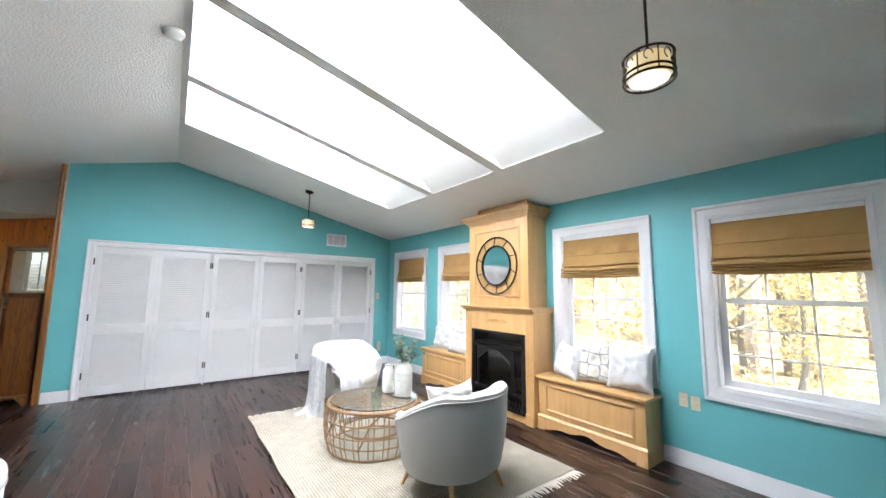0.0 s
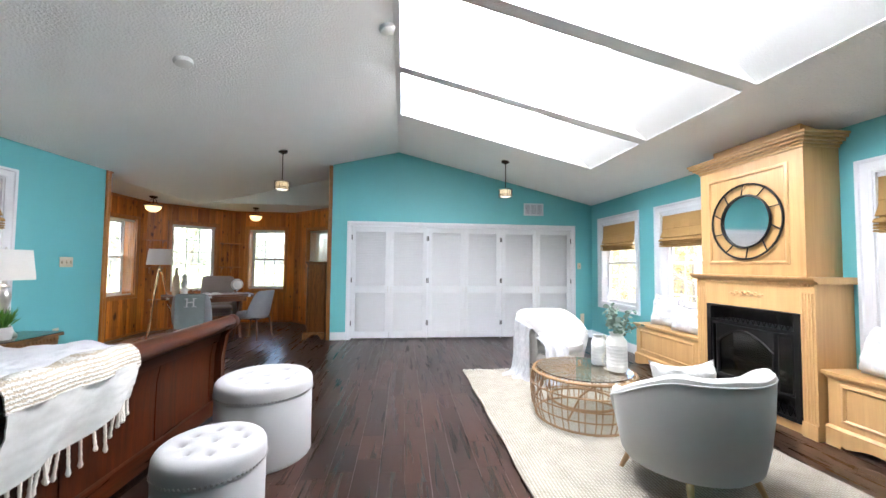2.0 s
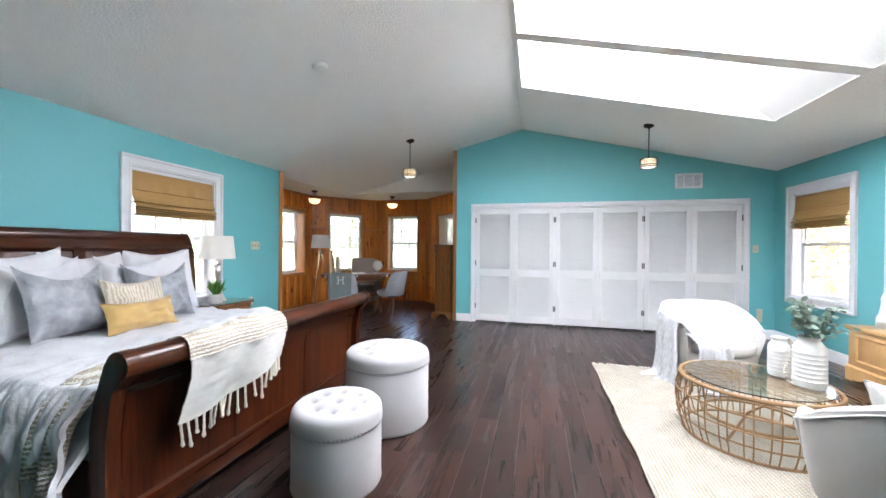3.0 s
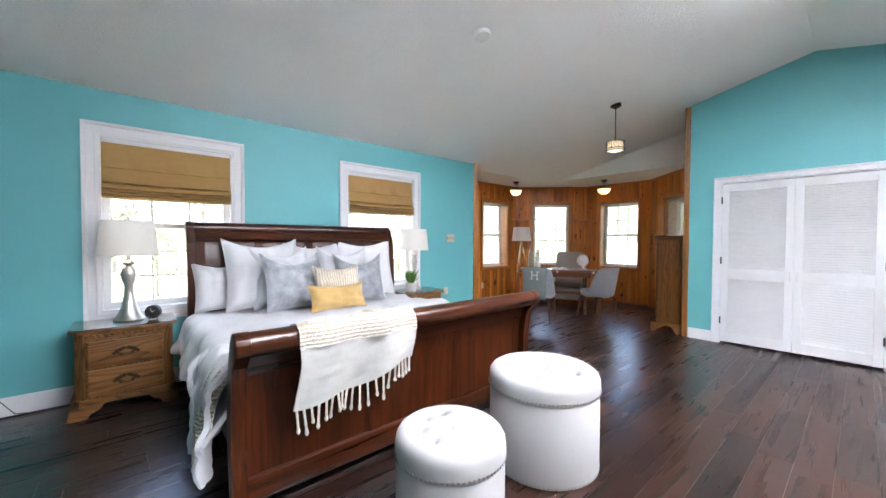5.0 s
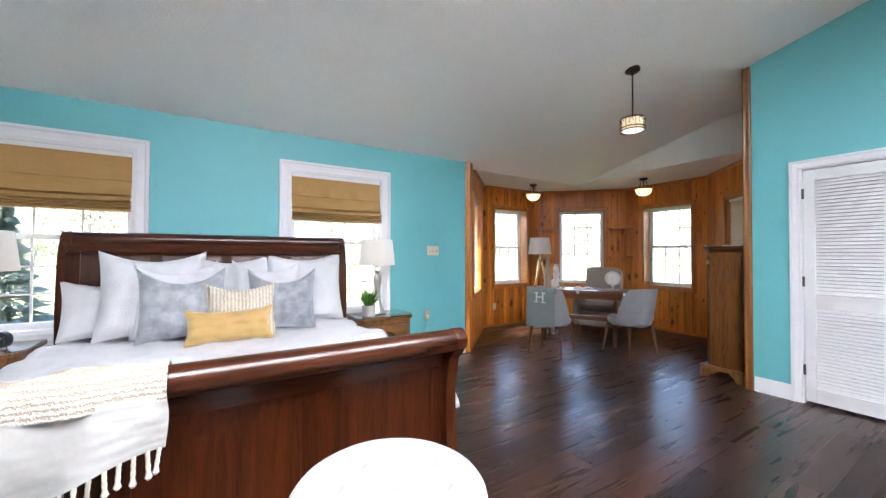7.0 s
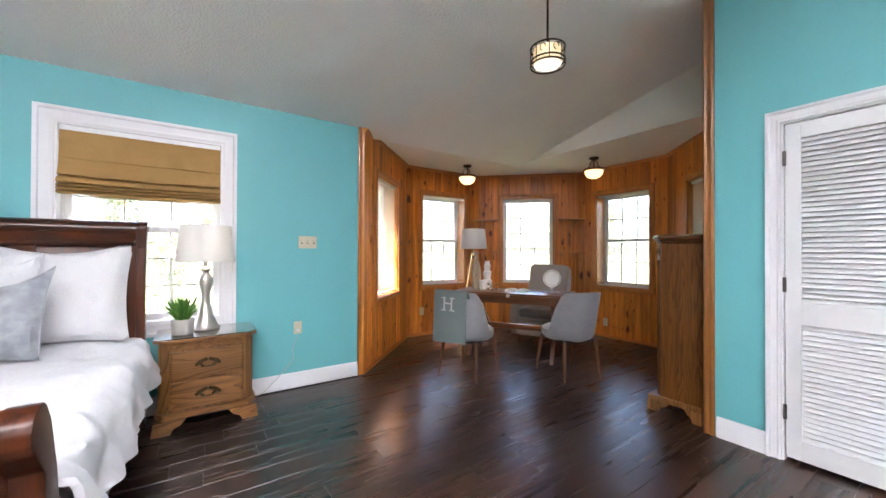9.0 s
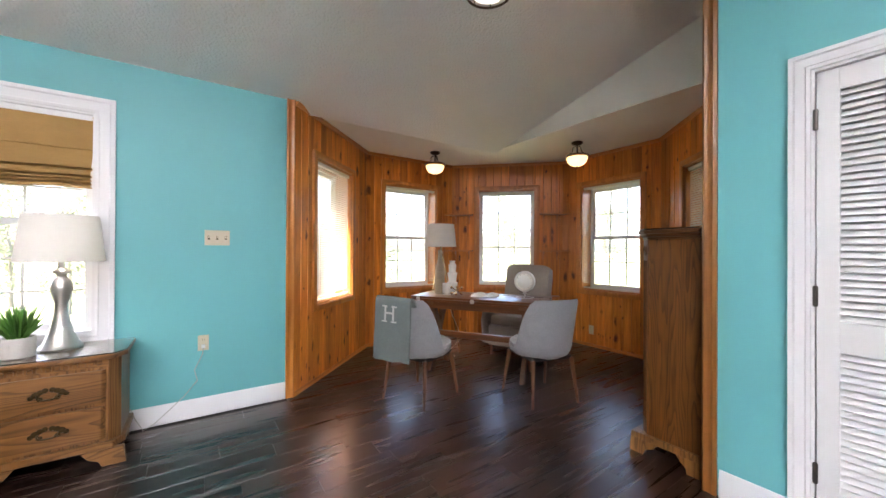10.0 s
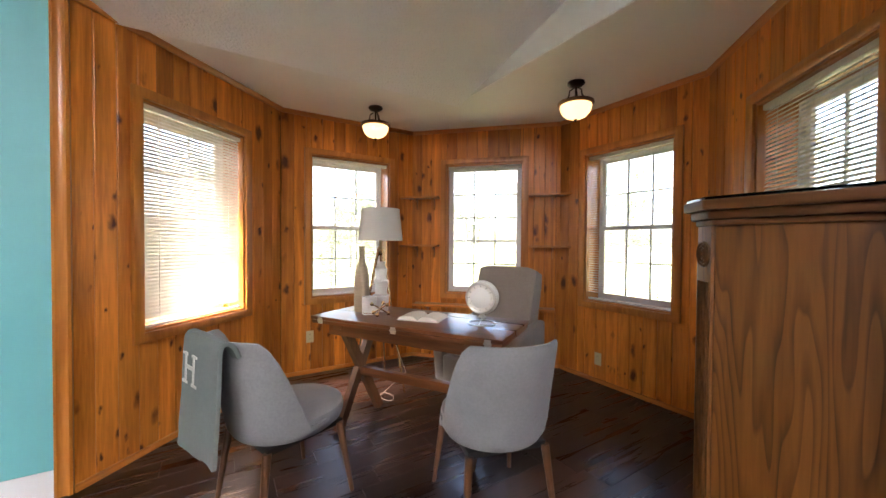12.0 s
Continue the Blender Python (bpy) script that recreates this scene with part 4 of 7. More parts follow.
def striped(name, c1, c2, scale, axis, rough=0.95, wob=2.0, bump=0.6, thresh=0.5):
    """Woven cloth with uneven stripes along one axis."""
    m, nt, b = nodes_of(name)
    L, N = nt.links.new, nt.nodes.new
    tc, w = N("ShaderNodeTexCoord"), N("ShaderNodeTexWave")
    w.wave_type, w.bands_direction = "BANDS", axis
    w.inputs["Scale"].default_value, w.inputs["Distortion"].default_value, w.inputs["Detail Scale"].default_value = scale, wob, 6
    L(tc.outputs["Object"], w.inputs["Vector"])
    r = N("ShaderNodeValToRGB")
    r.color_ramp.elements[0].color, r.color_ramp.elements[1].color = (*c2, 1), (*c1, 1)
    r.color_ramp.elements[0].position, r.color_ramp.elements[1].position = thresh - 0.25, thresh + 0.15
    L(w.outputs["Fac"], r.inputs["Fac"])
    L(r.outputs["Color"], b.inputs["Base Color"])
    b.inputs["Roughness"].default_value = rough
    bp = N("ShaderNodeBump")
    bp.inputs["Strength"].default_value, bp.inputs["Distance"].default_value = bump, 0.006
    L(w.outputs["Fac"], bp.inputs["Height"])
    L(bp.outputs["Normal"], b.inputs["Normal"])
    return m


STRIPE = striped("cream_tan_stripe", (0.70, 0.66, 0.58), (0.54, 0.46, 0.34), 13, "X", wob=3.5)
STRIPE_Y = striped("throw_band", (0.64, 0.62, 0.57), (0.42, 0.355, 0.265), 17, "Z", wob=4.0)


def hexcloth(name):
    m, nt, b = nodes_of(name)
    L, N = nt.links.new, nt.nodes.new
    tc, v, r = N("ShaderNodeTexCoord"), N("ShaderNodeTexVoronoi"), N("ShaderNodeValToRGB")
    v.feature = "DISTANCE_TO_EDGE"
    v.inputs["Scale"].default_value, v.inputs["Randomness"].default_value = 9.0, 0.3
    L(tc.outputs["Object"], v.inputs["Vector"])
    e = r.color_ramp.elements
    e[0].position, e[1].position = 0.05, 0.075
    e[0].color, e[1].color = (0.34, 0.34, 0.36, 1), (0.68, 0.66, 0.60, 1)
    e.new(0.24).color = (0.68, 0.66, 0.60, 1)
    e.new(0.27).color = (0.62, 0.60, 0.53, 1)
    L(v.outputs["Distance"], r.inputs["Fac"])
    L(r.outputs["Color"], b.inputs["Base Color"])
    b.inputs["Roughness"].default_value = 0.9
    return m


HEX = hexcloth("honeycomb_cloth")


def at(x, y, z=0.0, rz=0.0):
    return pose(x, y, z, 0, 0, rz)


def pillow_mesh(w, h, t, seed, wrinkle=0.014, n=20, chop=0.085):
    """A stuffed cushion standing on its lower edge: x wide, z high, y thick."""
    rnd = random.Random(seed)
    o = Vector((rnd.uniform(0, 50), rnd.uniform(0, 50), rnd.uniform(0, 50)))
    bm = bmesh.new()
    sides = []
    for s in (-1, 1):
        vs = []
        for i in range(n + 1):
            rowv = []
            for j in range(n + 1):
                u, v = 2 * i / n - 1, 2 * j / n - 1
                bulge = max(0.0, (1 - u ** 4) * (1 - v ** 4)) ** 0.55
                x = w / 2 * u * (1 - 0.09 * (1 - v * v) * abs(u))
                z = h / 2 + h / 2 * v * (1 - 0.09 * (1 - u * u) * abs(v))
                p = Vector((x, s * t / 2 * bulge, z))
                p.y += s * (wrinkle * 1.6 * noise.noise(Vector((u * 2.2, v * 2.2, s)) + o) + wrinkle * 0.9 * noise.noise(Vector((u * 5.5, v * 4.0, s)) + o)) * bulge ** 0.5
                p.z += 0.3 * wrinkle * noise.noise(Vector((u * 3, v * 3, 4)) + o)
                p.z -= chop * h * (1 - u * u) * max(0, v) ** 2
                edge = i in (0, n) or j in (0, n)
                rowv.append(sides[0][i][j] if edge and s == 1 else bm.verts.new(p))
            vs.append(rowv)
        sides.append(vs)
        for i in range(n):
            for j in range(n):
                bm.faces.new((vs[i][j], vs[i + 1][j], vs[i + 1][j + 1], vs[i][j + 1]))
    return bm


def pillow(name, m, w, h, t, material, seed, label, group, trim=True, chop=0.085):
    top = thing(name, m, label, "pillow", group)
    part("cover", pillow_mesh(w, h, t, seed, 0.018, 22, chop), material, top)
    if trim:
        bm = bmesh.new()
        n = 20
        line = []
        for k in range(4 * n):
            q, e = divmod(k, n)
            a = 2 * e / n - 1
            u, v = [(a, -1), (1, a), (-a, 1), (-1, -a)][q]
            line.append((w / 2 * u * (1 - 0.09 * (1 - v * v) * abs(u)), 0.0,
                         h / 2 + h / 2 * v * (1 - 0.09 * (1 - u * u) * abs(v)) - chop * h * (1 - u * u) * max(0, v) ** 2))
        tube(line, 0.004, 5, bm, True)
        part("seam", bm, material, top)
    return top


def drape(name, path, across, material, parent, seed, nu=40, nv=26, fold=0.012, freq=17, thick=0.006, hem=0.03, label="", spread=0.0, slant=0.0):
    """Cloth laid along a line of points, `across` wide, with soft folds."""
    pts = [Vector(p) for p in path]
    lens = [0.0]
    for a, b in zip(pts, pts[1:]):
        lens.append(lens[-1] + (b - a).length)
    ac = Vector(across)
    rnd = random.Random(seed)
    ph = [rnd.uniform(0, 6.28) for _ in range(4)]

    def line(s):
        """Smooth curve through the points, running straight on past its ends."""
        k = max([i for i in range(len(lens) - 1) if lens[i] <= s + 1e-9] or [0])
        q = (s - lens[k]) / (lens[k + 1] - lens[k])
        b, c = pts[k], pts[k + 1]
        if q < 0 or q > 1:
            return b.lerp(c, q)
        a, d = pts[k - 1] if k else b * 2 - c, pts[k + 2] if k + 2 < len(pts) else c * 2 - b
        return (b * 2 + (c - a) * q + (a * 2 - b * 5 + c * 4 - d) * q * q + (b * 3 - a - c * 3 + d) * q ** 3) / 2

    def f(u, v):
        hem_u = u * (1 + hem * math.sin(5 * v + ph[0]) + hem * 0.6 * math.sin(13 * v + ph[1]))
        s = max(hem_u, 0) * lens[-1] * (1 + slant * (v - 0.5))
        p = line(s)
        way = (line(s + 0.02) - line(s - 0.02)).normalized()
        nrm = ac.cross(way).normalized()
        wv = math.sin(freq * v + ph[2] + 1.5 * u) * 0.7 + math.sin(freq * 0.43 * v + ph[3]) * 0.6
        return p + ac * ((v - 0.5) * (1 + spread * u)) + nrm * (fold * (0.4 + u) * (wv + 1.0)) + nrm * 0.004 * noise.noise((u * 9, v * 9, seed))
    return part(name, thicken(grid(nu, nv, f), thick), material, parent, label), f


def tassels(parent, f, n, length, seed, u=1.0, radius=0.006):
    """Knotted cords hanging from the end of a drape."""
    rnd = random.Random(seed)
    for k in range(n):
        p = Vector(f(u, (k + 0.5) / n))
        ln = length * rnd.uniform(0.75, 1.2)
        sway = Vector((rnd.uniform(-0.12, 0.12), rnd.uniform(-0.12, 0.12), -1)) * ln
        pts = [p + sway * t for t in (0, 0.12, 0.2, 0.28, 0.4, 0.55, 0.7, 0.85, 0.9, 1.0)]
        rad = [radius * q for q in (0.7, 1.0, 0.75, 1.0, 0.75, 1.0, 0.8, 1.2, 1.5, 0.7)]
        part("tassel", tube(pts, rad, 6), FRINGE, parent)


# ---- seating group ----
def tub_chair(m, label, seed):
    """Barrel chair, front along +x."""
    top = thing("armchair", m, label, "armchair", "cream tub chairs")
    bm = bmesh.new()
    N_, rows = 40, []
    for i in range(N_ + 1):
        th = radians(-128 + 256 * i / N_)
        fall = min(1.0, max(0.0, (abs(math.degrees(th)) - 45) / 78))
        h = 0.765 - 0.20 * fall * fall * (3 - 2 * fall) + 0.004 * math.sin(th * 9)
        rx, ry = 0.395, 0.435
        c, s = -math.cos(th), math.sin(th)
        sec = [(0.80, 0.165), (0.90, 0.20), (0.965, 0.33), (1.01, 0.50), (1.03, h - 0.05), (1.02, h - 0.018), (0.965, h), (0.885, h - 0.008),
               (0.845, h - 0.04), (0.82, 0.48), (0.80, 0.30), (0.78, 0.19)]
        rows.append([bm.verts.new((c * rx * r + 0.0, s * ry * r, z)) for r, z in sec])
    for a, b in zip(rows, rows[1:]):
        for k in range(len(a)):
            bm.faces.new((a[k], a[(k + 1) % len(a)], b[(k + 1) % len(a)], b[k]))
    bm.faces.new(rows[0])
    bm.faces.new(rows[-1][::-1])
    bmesh.ops.bevel(bm, geom=[e for r in (rows[0], rows[-1]) for e in {e for v in r for e in v.link_edges if e.other_vert(v) in r}], offset=0.022, segments=3, affect="EDGES")
    part("back_shell", bm, CREAM, top)
    pip = []
    for i in range(33):
        th = radians(-122 + 244 * i / 32)
        fall = min(1.0, max(0.0, (abs(math.degrees(th)) - 45) / 78))
        h = 0.765 - 0.20 * fall * fall * (3 - 2 * fall)
        pip.append((-math.cos(th) * 0.395 * 1.032, math.sin(th) * 0.435 * 1.032, h - 0.042))
    part("piping", tube(pip, 0.0045, 6), CREAM, top)
    part("seat_base", lathe([(0.24, 0.15), (0.29, 0.165), (0.305, 0.22), (0.305, 0.30), (0.28, 0.31)], 32, sx=1.17, sy=1.25, cx=0.02), CREAM, top)
    cs = bmesh.new()
    prof = [(0.18, 0.305), (0.27, 0.31), (0.292, 0.335), (0.297, 0.375), (0.285, 0.41), (0.24, 0.43), (0.12, 0.438), (0.02, 0.44)]
    lathe(prof, 32, cs, cx=0.05, sx=1.2, sy=1.18)
    part("seat_cushion", cs, CREAM, top)
    for x, y in ((0.20, 0.23), (0.20, -0.23), (-0.21, 0.22), (-0.21, -0.22)):
        part("leg", tube([(x, y, 0.17), (x * 1.3, y * 1.22, 0.0)], [0.022, 0.013], 10), LEGWOOD, top)
    return top


tub_chair(at(1.925, 2.215, 0.012, 97), "cream velvet tub armchair with blond splayed legs on a rug", 1)
tub_chair(at(2.02, 4.56, 0.012, -80), "cream velvet tub armchair draped with a knitted throw", 2)
lum = pillow("throw_pillow", pose(1.925, 2.175, 0.44, -16, 0, -2), 0.44, 0.335, 0.13, THROW, 77, "cream woven cushion on a tub armchair", "chair cushions")

# knitted throw over the far chair's arm
kt = thing("knitted_throw", at(2.02, 4.56, 0.012, -80), "white chunky knitted throw hanging over an armchair", "throw blanket")
path = [(0.12, -0.10, 0.47), (0.10, -0.24, 0.49), (0.08, -0.33, 0.57), (0.07, -0.385, 0.648), (0.07, -0.425, 0.664), (0.07, -0.47, 0.645), (0.075, -0.49, 0.50), (0.085, -0.50, 0.33), (0.10, -0.515, 0.16), (0.12, -0.545, 0.04), (0.15, -0.62, 0.022)]
_, fk = drape("blanket", path, (0.33, 0.02, -0.075), KNIT, kt, 4, 48, 40, 0.022, 15, 0.014, spread=0.15)
path = [(0.02, -0.20, 0.475), (0.16, -0.20, 0.475), (0.30, -0.205, 0.465), (0.405, -0.215, 0.42), (0.45, -0.23, 0.28), (0.475, -0.25, 0.14), (0.505, -0.27, 0.03), (0.58, -0.29, 0.022)]
drape("blanket_end", path, (0.03, -0.29, 0.0), KNIT, kt, 6, 40, 30, 0.022, 14, 0.014, spread=0.2)
tassels(kt, fk, 14, 0.02, 3, 1.0, 0.004)

# rug
rug = thing("rug", at(0, 0), "oatmeal woven jute rug with knotted fringe on dark floor", "rug")
RX0, RX1, RY0, RY1 = 0.91, 2.90, 1.82, 4.70
rb = bmesh.new()
grid(60, 90, lambda u, v: (RX0 + (RX1 - RX0) * u + 0.006 * math.sin(v * 23), RY0 + (RY1 - RY0) * v,
     0.0125 + 0.0018 * math.sin(u * 190) * math.sin(v * 283)), rb)
thicken(rb, 0.010)
part("weave", rb, OATMEAL, rug)
fb = bmesh.new()
rf = random.Random(8)
for yy, sg in ((RY0, -1), (RY1, 1)):
    for k in range(110):
        x = RX0 + (RX1 - RX0) * (k + 0.5) / 110
        ln = rf.uniform(0.05, 0.10)
        dx = rf.uniform(-0.025, 0.025)
        tube([(x, yy - sg * 0.01, 0.010), (x + dx * 0.4, yy + sg * ln * 0.45, 0.012), (x + dx, yy + sg * ln, 0.006)], [0.0055, 0.006, 0.003], 5, fb)
tagged(part("fringe", fb, FRINGE, rug), kind="stuff")

# rattan coffee table
ctab = thing("coffee_table", at(1.77, 3.25, 0.014), "round rattan basket coffee table with glass top on a rug", "table")
for r, z, t in ((0.435, 0.405, 0.013), (0.462, 0.30, 0.006), (0.462, 0.20, 0.006), (0.45, 0.115, 0.006), (0.415, 0.012, 0.012)):
    part("rattan_ring", tube([(r * math.cos(a), r * math.sin(a), z) for a in (2 * math.pi * k / 48 for k in range(48))], t, 7, None, True), RATTAN, ctab)
part("rattan_ring", tube([(0.29 * math.cos(a), 0.29 * math.sin(a), 0.15) for a in (2 * math.pi * k / 40 for k in range(40))], 0.011, 7, None, True), RATTAN, ctab)
sm_ = to_mesh("strand", tube([(0.415, 0, 0.012), (0.45, 0, 0.11), (0.464, 0, 0.22), (0.46, 0, 0.32), (0.437, 0, 0.405), (0.40, 0, 0.415), (0.25, 0, 0.413), (0.06, 0, 0.412)], 0.0048, 6), RATTAN)
for k in range(44):
    o = part("strand", sm_, RATTAN, ctab)
    o.rotation_euler = (0, 0, 2 * math.pi * k / 44 + (0.02 if k % 2 else -0.02))
cross = to_mesh("brace", tube([(0.44, -0.10, 0.10), (0.38, 0.0, 0.30), (0.42, 0.1, 0.40)], 0.008, 6), RATTAN)
for k in range(6):
    o = part("brace", cross, RATTAN, ctab)
    o.rotation_euler = (0, 0, 2 * math.pi * k / 6)
part("glass_top", lathe([(0.405, 0.421), (0.408, 0.424), (0.405, 0.428)], 48), TOPGLASS, ctab)

ZT = 0.014 + 0.4285


def ribbed_vase(x, y, r, h, label, rings):
    prof = [(r * 0.72, 0.0), (r * 0.95, 0.01), (r, h * 0.12)]
    for k in range(rings):
        z = h * (0.14 + 0.62 * k / rings)
        prof += [(r * 1.0, z), (r * 1.02, z + h * 0.02), (r * 0.985, z + h * 0.035)]
    prof += [(r * 0.96, h * 0.80), (r * 0.66, h * 0.90), (r * 0.64, h * 0.95), (r * 0.76, h), (r * 0.66, h * 0.99), (r * 0.58, h * 0.93), (r * 0.8, h * 0.8), (r * 0.8, h * 0.5)]
    top = thing("vase", at(x, y, ZT), label, "vase", "ceramic vases")
    part("body", lathe(prof, 28), CERAM, top)
    return top


ribbed_vase(2.02, 3.13, 0.086, 0.335, "tall ribbed white ceramic vase holding eucalyptus on a coffee table", 7)
ribbed_vase(1.965, 3.34, 0.062, 0.275, "short ribbed white ceramic vase on a coffee table", 6)
beads = thing("bead_garland", at(1.965, 3.215, ZT), "natural wooden bead garland hung on a vase", "beads")
bd = to_mesh("bead", lathe([(0.002, -0.009), (0.009, -0.005), (0.0105, 0.0), (0.009, 0.005), (0.002, 0.009)], 10), FRINGE)
for k in range(22):
    t = k / 21
    o = part("bead", bd, FRINGE, beads)
    o.location = (-0.035 + 0.02 * math.sin(t * 9), -0.045 - 0.09 * max(0, t - 0.6), max(0.011, 0.305 - 0.43 * t + 0.012 * math.sin(t * 14)))

ev = thing("eucalyptus", at(2.02, 3.13, ZT + 0.19), "grey-green eucalyptus sprigs standing in a ceramic vase", "plant")
re_ = random.Random(21)
lv, lf = [], []
for k in range(13):
    a, sp_ = re_.uniform(0, 6.28), re_.uniform(0.05, 0.22)
    tip = Vector((math.cos(a) * sp_, math.sin(a) * sp_, re_.uniform(0.22, 0.40)))
    mid2 = Vector((tip.x * 0.3, tip.y * 0.3, tip.z * 0.6))
    part("stem", tube([(0, 0, 0), mid2, tip], [0.003, 0.0025, 0.0012], 5), EUCA, ev)
    for q in range(16):
        t = 0.35 + 0.65 * q / 15
        p = mid2.lerp(tip, (t - 0.35) / 0.65) if t > 0.35 else mid2
        u = Vector((re_.gauss(0, 1), re_.gauss(0, 1), re_.gauss(0, 0.6))).normalized()
        v = u.cross(Vector((re_.gauss(0, 1), re_.gauss(0, 1), re_.gauss(0, 1)))).normalized()
        s = re_.uniform(0.014, 0.026)
        c = p + u * s
        b0 = len(lv)
        lv += [c + s * (math.cos(w) * u + 0.8 * math.sin(w) * v) for w in (2 * math.pi * j / 7 for j in range(7))]
        lf.append(tuple(range(b0, b0 + 7)))
lm = bpy.data.meshes.new("leaves")
lm.from_pydata([tuple(p) for p in lv], [], lf)
lm.materials.append(EUCA)
tagged(part("leaves", lm, EUCA, ev), kind="stuff")

gls = thing("eyeglasses", at(1.62, 3.20, ZT, 25), "thin gold wire eyeglasses lying on a coffee table", "glasses")
for sx in (-1, 1):
    part("rim", tube([(sx * 0.034 + 0.026 * math.cos(a), 0.0 + 0.004 * math.sin(a), 0.024 + 0.022 * math.sin(a)) for a in (2 * math.pi * k / 20 for k in range(20))], 0.0014, 5, None, True), GOLDM, gls)
    part("temple", tube([(sx * 0.06, 0.0, 0.03), (sx * 0.062, 0.10, 0.012), (sx * 0.058, 0.135, 0.002)], 0.0014, 5), GOLDM, gls)
part("bridge", tube([(-0.009, 0, 0.028), (0, 0, 0.033), (0.009, 0, 0.028)], 0.0014, 5), GOLDM, gls)

# ---- fireplace wall ----
fp = thing("fireplace", on_wall((XE, 2.645), (0, 1), (1, 0)), "honey maple fireplace surround with tall overmantel against a turquoise wall", "fireplace")
FW, FD = 1.175, 0.36
body = bmesh.new()
box(0.0, 0.115, -FD, 0.0, 0.0, 1.235, 0.003, body, 1)
box(FW - 0.125, FW, -FD, 0.0, 0.0, 1.235, 0.003, body, 1)
box(0.115, FW - 0.125, -FD + 0.004, 0.0, 0.985, 1.235, bm=body)
box(0.115, FW - 0.125, -FD + 0.02, 0.0, 0.0, 0.075, bm=body)
box(0.115, FW - 0.125, -0.05, 0.0, 0.075, 0.985, bm=body)
part("lower_surround", body, MAPLE, fp)
for x0 in (0.008, FW - 0.117):
    for k in range(4):
        part("flute", tube([(x0 + 0.014 + k * 0.024, -FD - 0.001, 0.14), (x0 + 0.014 + k * 0.024, -FD - 0.001, 1.16)], 0.006, 6), MAPLE, fp)
    part("plinth", box(x0 - 0.008, x0 + 0.107, -FD - 0.012, -FD, 0.0, 0.12, 0.004), MAPLE, fp)
msh = prism([(0.02, 1.235), (-FD - 0.015, 1.235), (-FD - 0.02, 1.25), (-FD - 0.05, 1.268), (-FD - 0.055, 1.275), (-FD - 0.055, 1.292), (0.02, 1.292)], "x", -0.035, FW + 0.035)
part("mantel_shelf", msh, MAPLE, fp)
dm = to_mesh("dentil", box(0, 0.012, -FD - 0.014, -FD, 1.212, 1.234), MAPLE, False)
for k in range(46):
    o = part("dentil", dm, MAPLE, fp)
    o.location = (0.012 + k * 0.025, 0, 0)
part("overmantel", box(0.07, FW - 0.06, -0.342, 0.0, 1.292, 2.43, 0.003), MAPLE, fp)


def ring_frame(x0, x1, z0, z1, y, parent, name="panel_moulding", wd=0.035, material=None):
    bm = picture_frame(x1 - x0, z0, z1, [(0, 0), (0, 0.008), (wd * 0.35, 0.016), (wd * 0.7, 0.012), (wd, 0.006), (wd, 0)])
    ob = part(name, bm, material or MAPLE, parent)
    ob.location = (x0, y, 0)
    return ob


ring_frame(0.225, FW - 0.20, 1.43, 2.245, -0.341, fp)
cr = bmesh.new()
for off, z0, z1 in ((0.012, 2.375, 2.40), (0.03, 2.40, 2.42), (0.055, 2.42, 2.445), (0.078, 2.445, 2.47), (0.09, 2.47, 2.492)):
    box(0.07 - off, FW - 0.06 + off, -0.342 - off, 0.0, z0, z1, 0.003, cr, 1)
part("crown", cr, MAPLE, fp)
part("cap", box(0.14, FW - 0.16, -0.27, 0.0, 2.492, 2.60), MAPLE, fp)
orn = bmesh.new()
for sg in (-1, 1):
    for k, (dx, dz, r) in enumerate(((0.03, 0.012, 0.020), (0.065, 0.0, 0.017), (0.10, 0.012, 0.015), (0.13, -0.004, 0.012), (0.16, 0.006, 0.009))):
        tube([(FW / 2 + sg * (dx + r * 0.9 * math.cos(a)), -FD - 0.004, 1.105 + dz + r * math.sin(a)) for a in (5.2 * j / 10 for j in range(11))],
             [0.004 + 0.004 * math.sin(math.pi * j / 10) for j in range(11)], 6, orn)
lathe([(0.001, 1.10), (0.016, 1.108), (0.018, 1.12), (0.008, 1.135), (0.001, 1.142)], 12, orn, FW / 2, -FD - 0.003)
part("carved_ornament", orn, MAPLE, fp, "carved scroll and shell ornament")

fi = thing("fireplace_insert", on_wall((XE, 2.645), (0, 1), (1, 0)), "black cast iron gas fireplace insert with arched glass", "fireplace insert")
x0, x1, yf = 0.119, FW - 0.129, -FD - 0.004
plate = bmesh.new()
box(x0, x0 + 0.05, yf, -0.06, 0.08, 0.98, 0.004, plate, 1)
box(x1 - 0.05, x1, yf, -0.06, 0.08, 0.98, 0.004, plate, 1)
box(x0 + 0.05, x1 - 0.05, yf, -0.06, 0.955, 0.98, bm=plate)
box(x0 + 0.05, x1 - 0.05, yf, -0.06, 0.08, 0.11, bm=plate)
box(x0 + 0.05, x1 - 0.05, yf + 0.004, -0.06, 0.80, 0.83, bm=plate)
box(x0 + 0.05, x1 - 0.05, yf + 0.004, -0.06, 0.25, 0.28, bm=plate)
box(x0 + 0.05, x1 - 0.05, -0.10, -0.06, 0.08, 0.98, bm=plate)
part("body", plate, IRON, fi)
for z0, z1 in ((0.83, 0.955), (0.11, 0.25)):
    gb = bmesh.new()
    nx = 16
    for k in range(nx):
        xa = x0 + 0.05 + (x1 - x0 - 0.10) * (k + 0.5) / nx
        for s in (-1, 1):
            tube([(xa - s * 0.025, yf + 0.012, z0), (xa + s * 0.025, yf + 0.012, z1)], 0.004, 5, gb)
    part("grille", gb, IRON, fi, "black lattice vent grille")
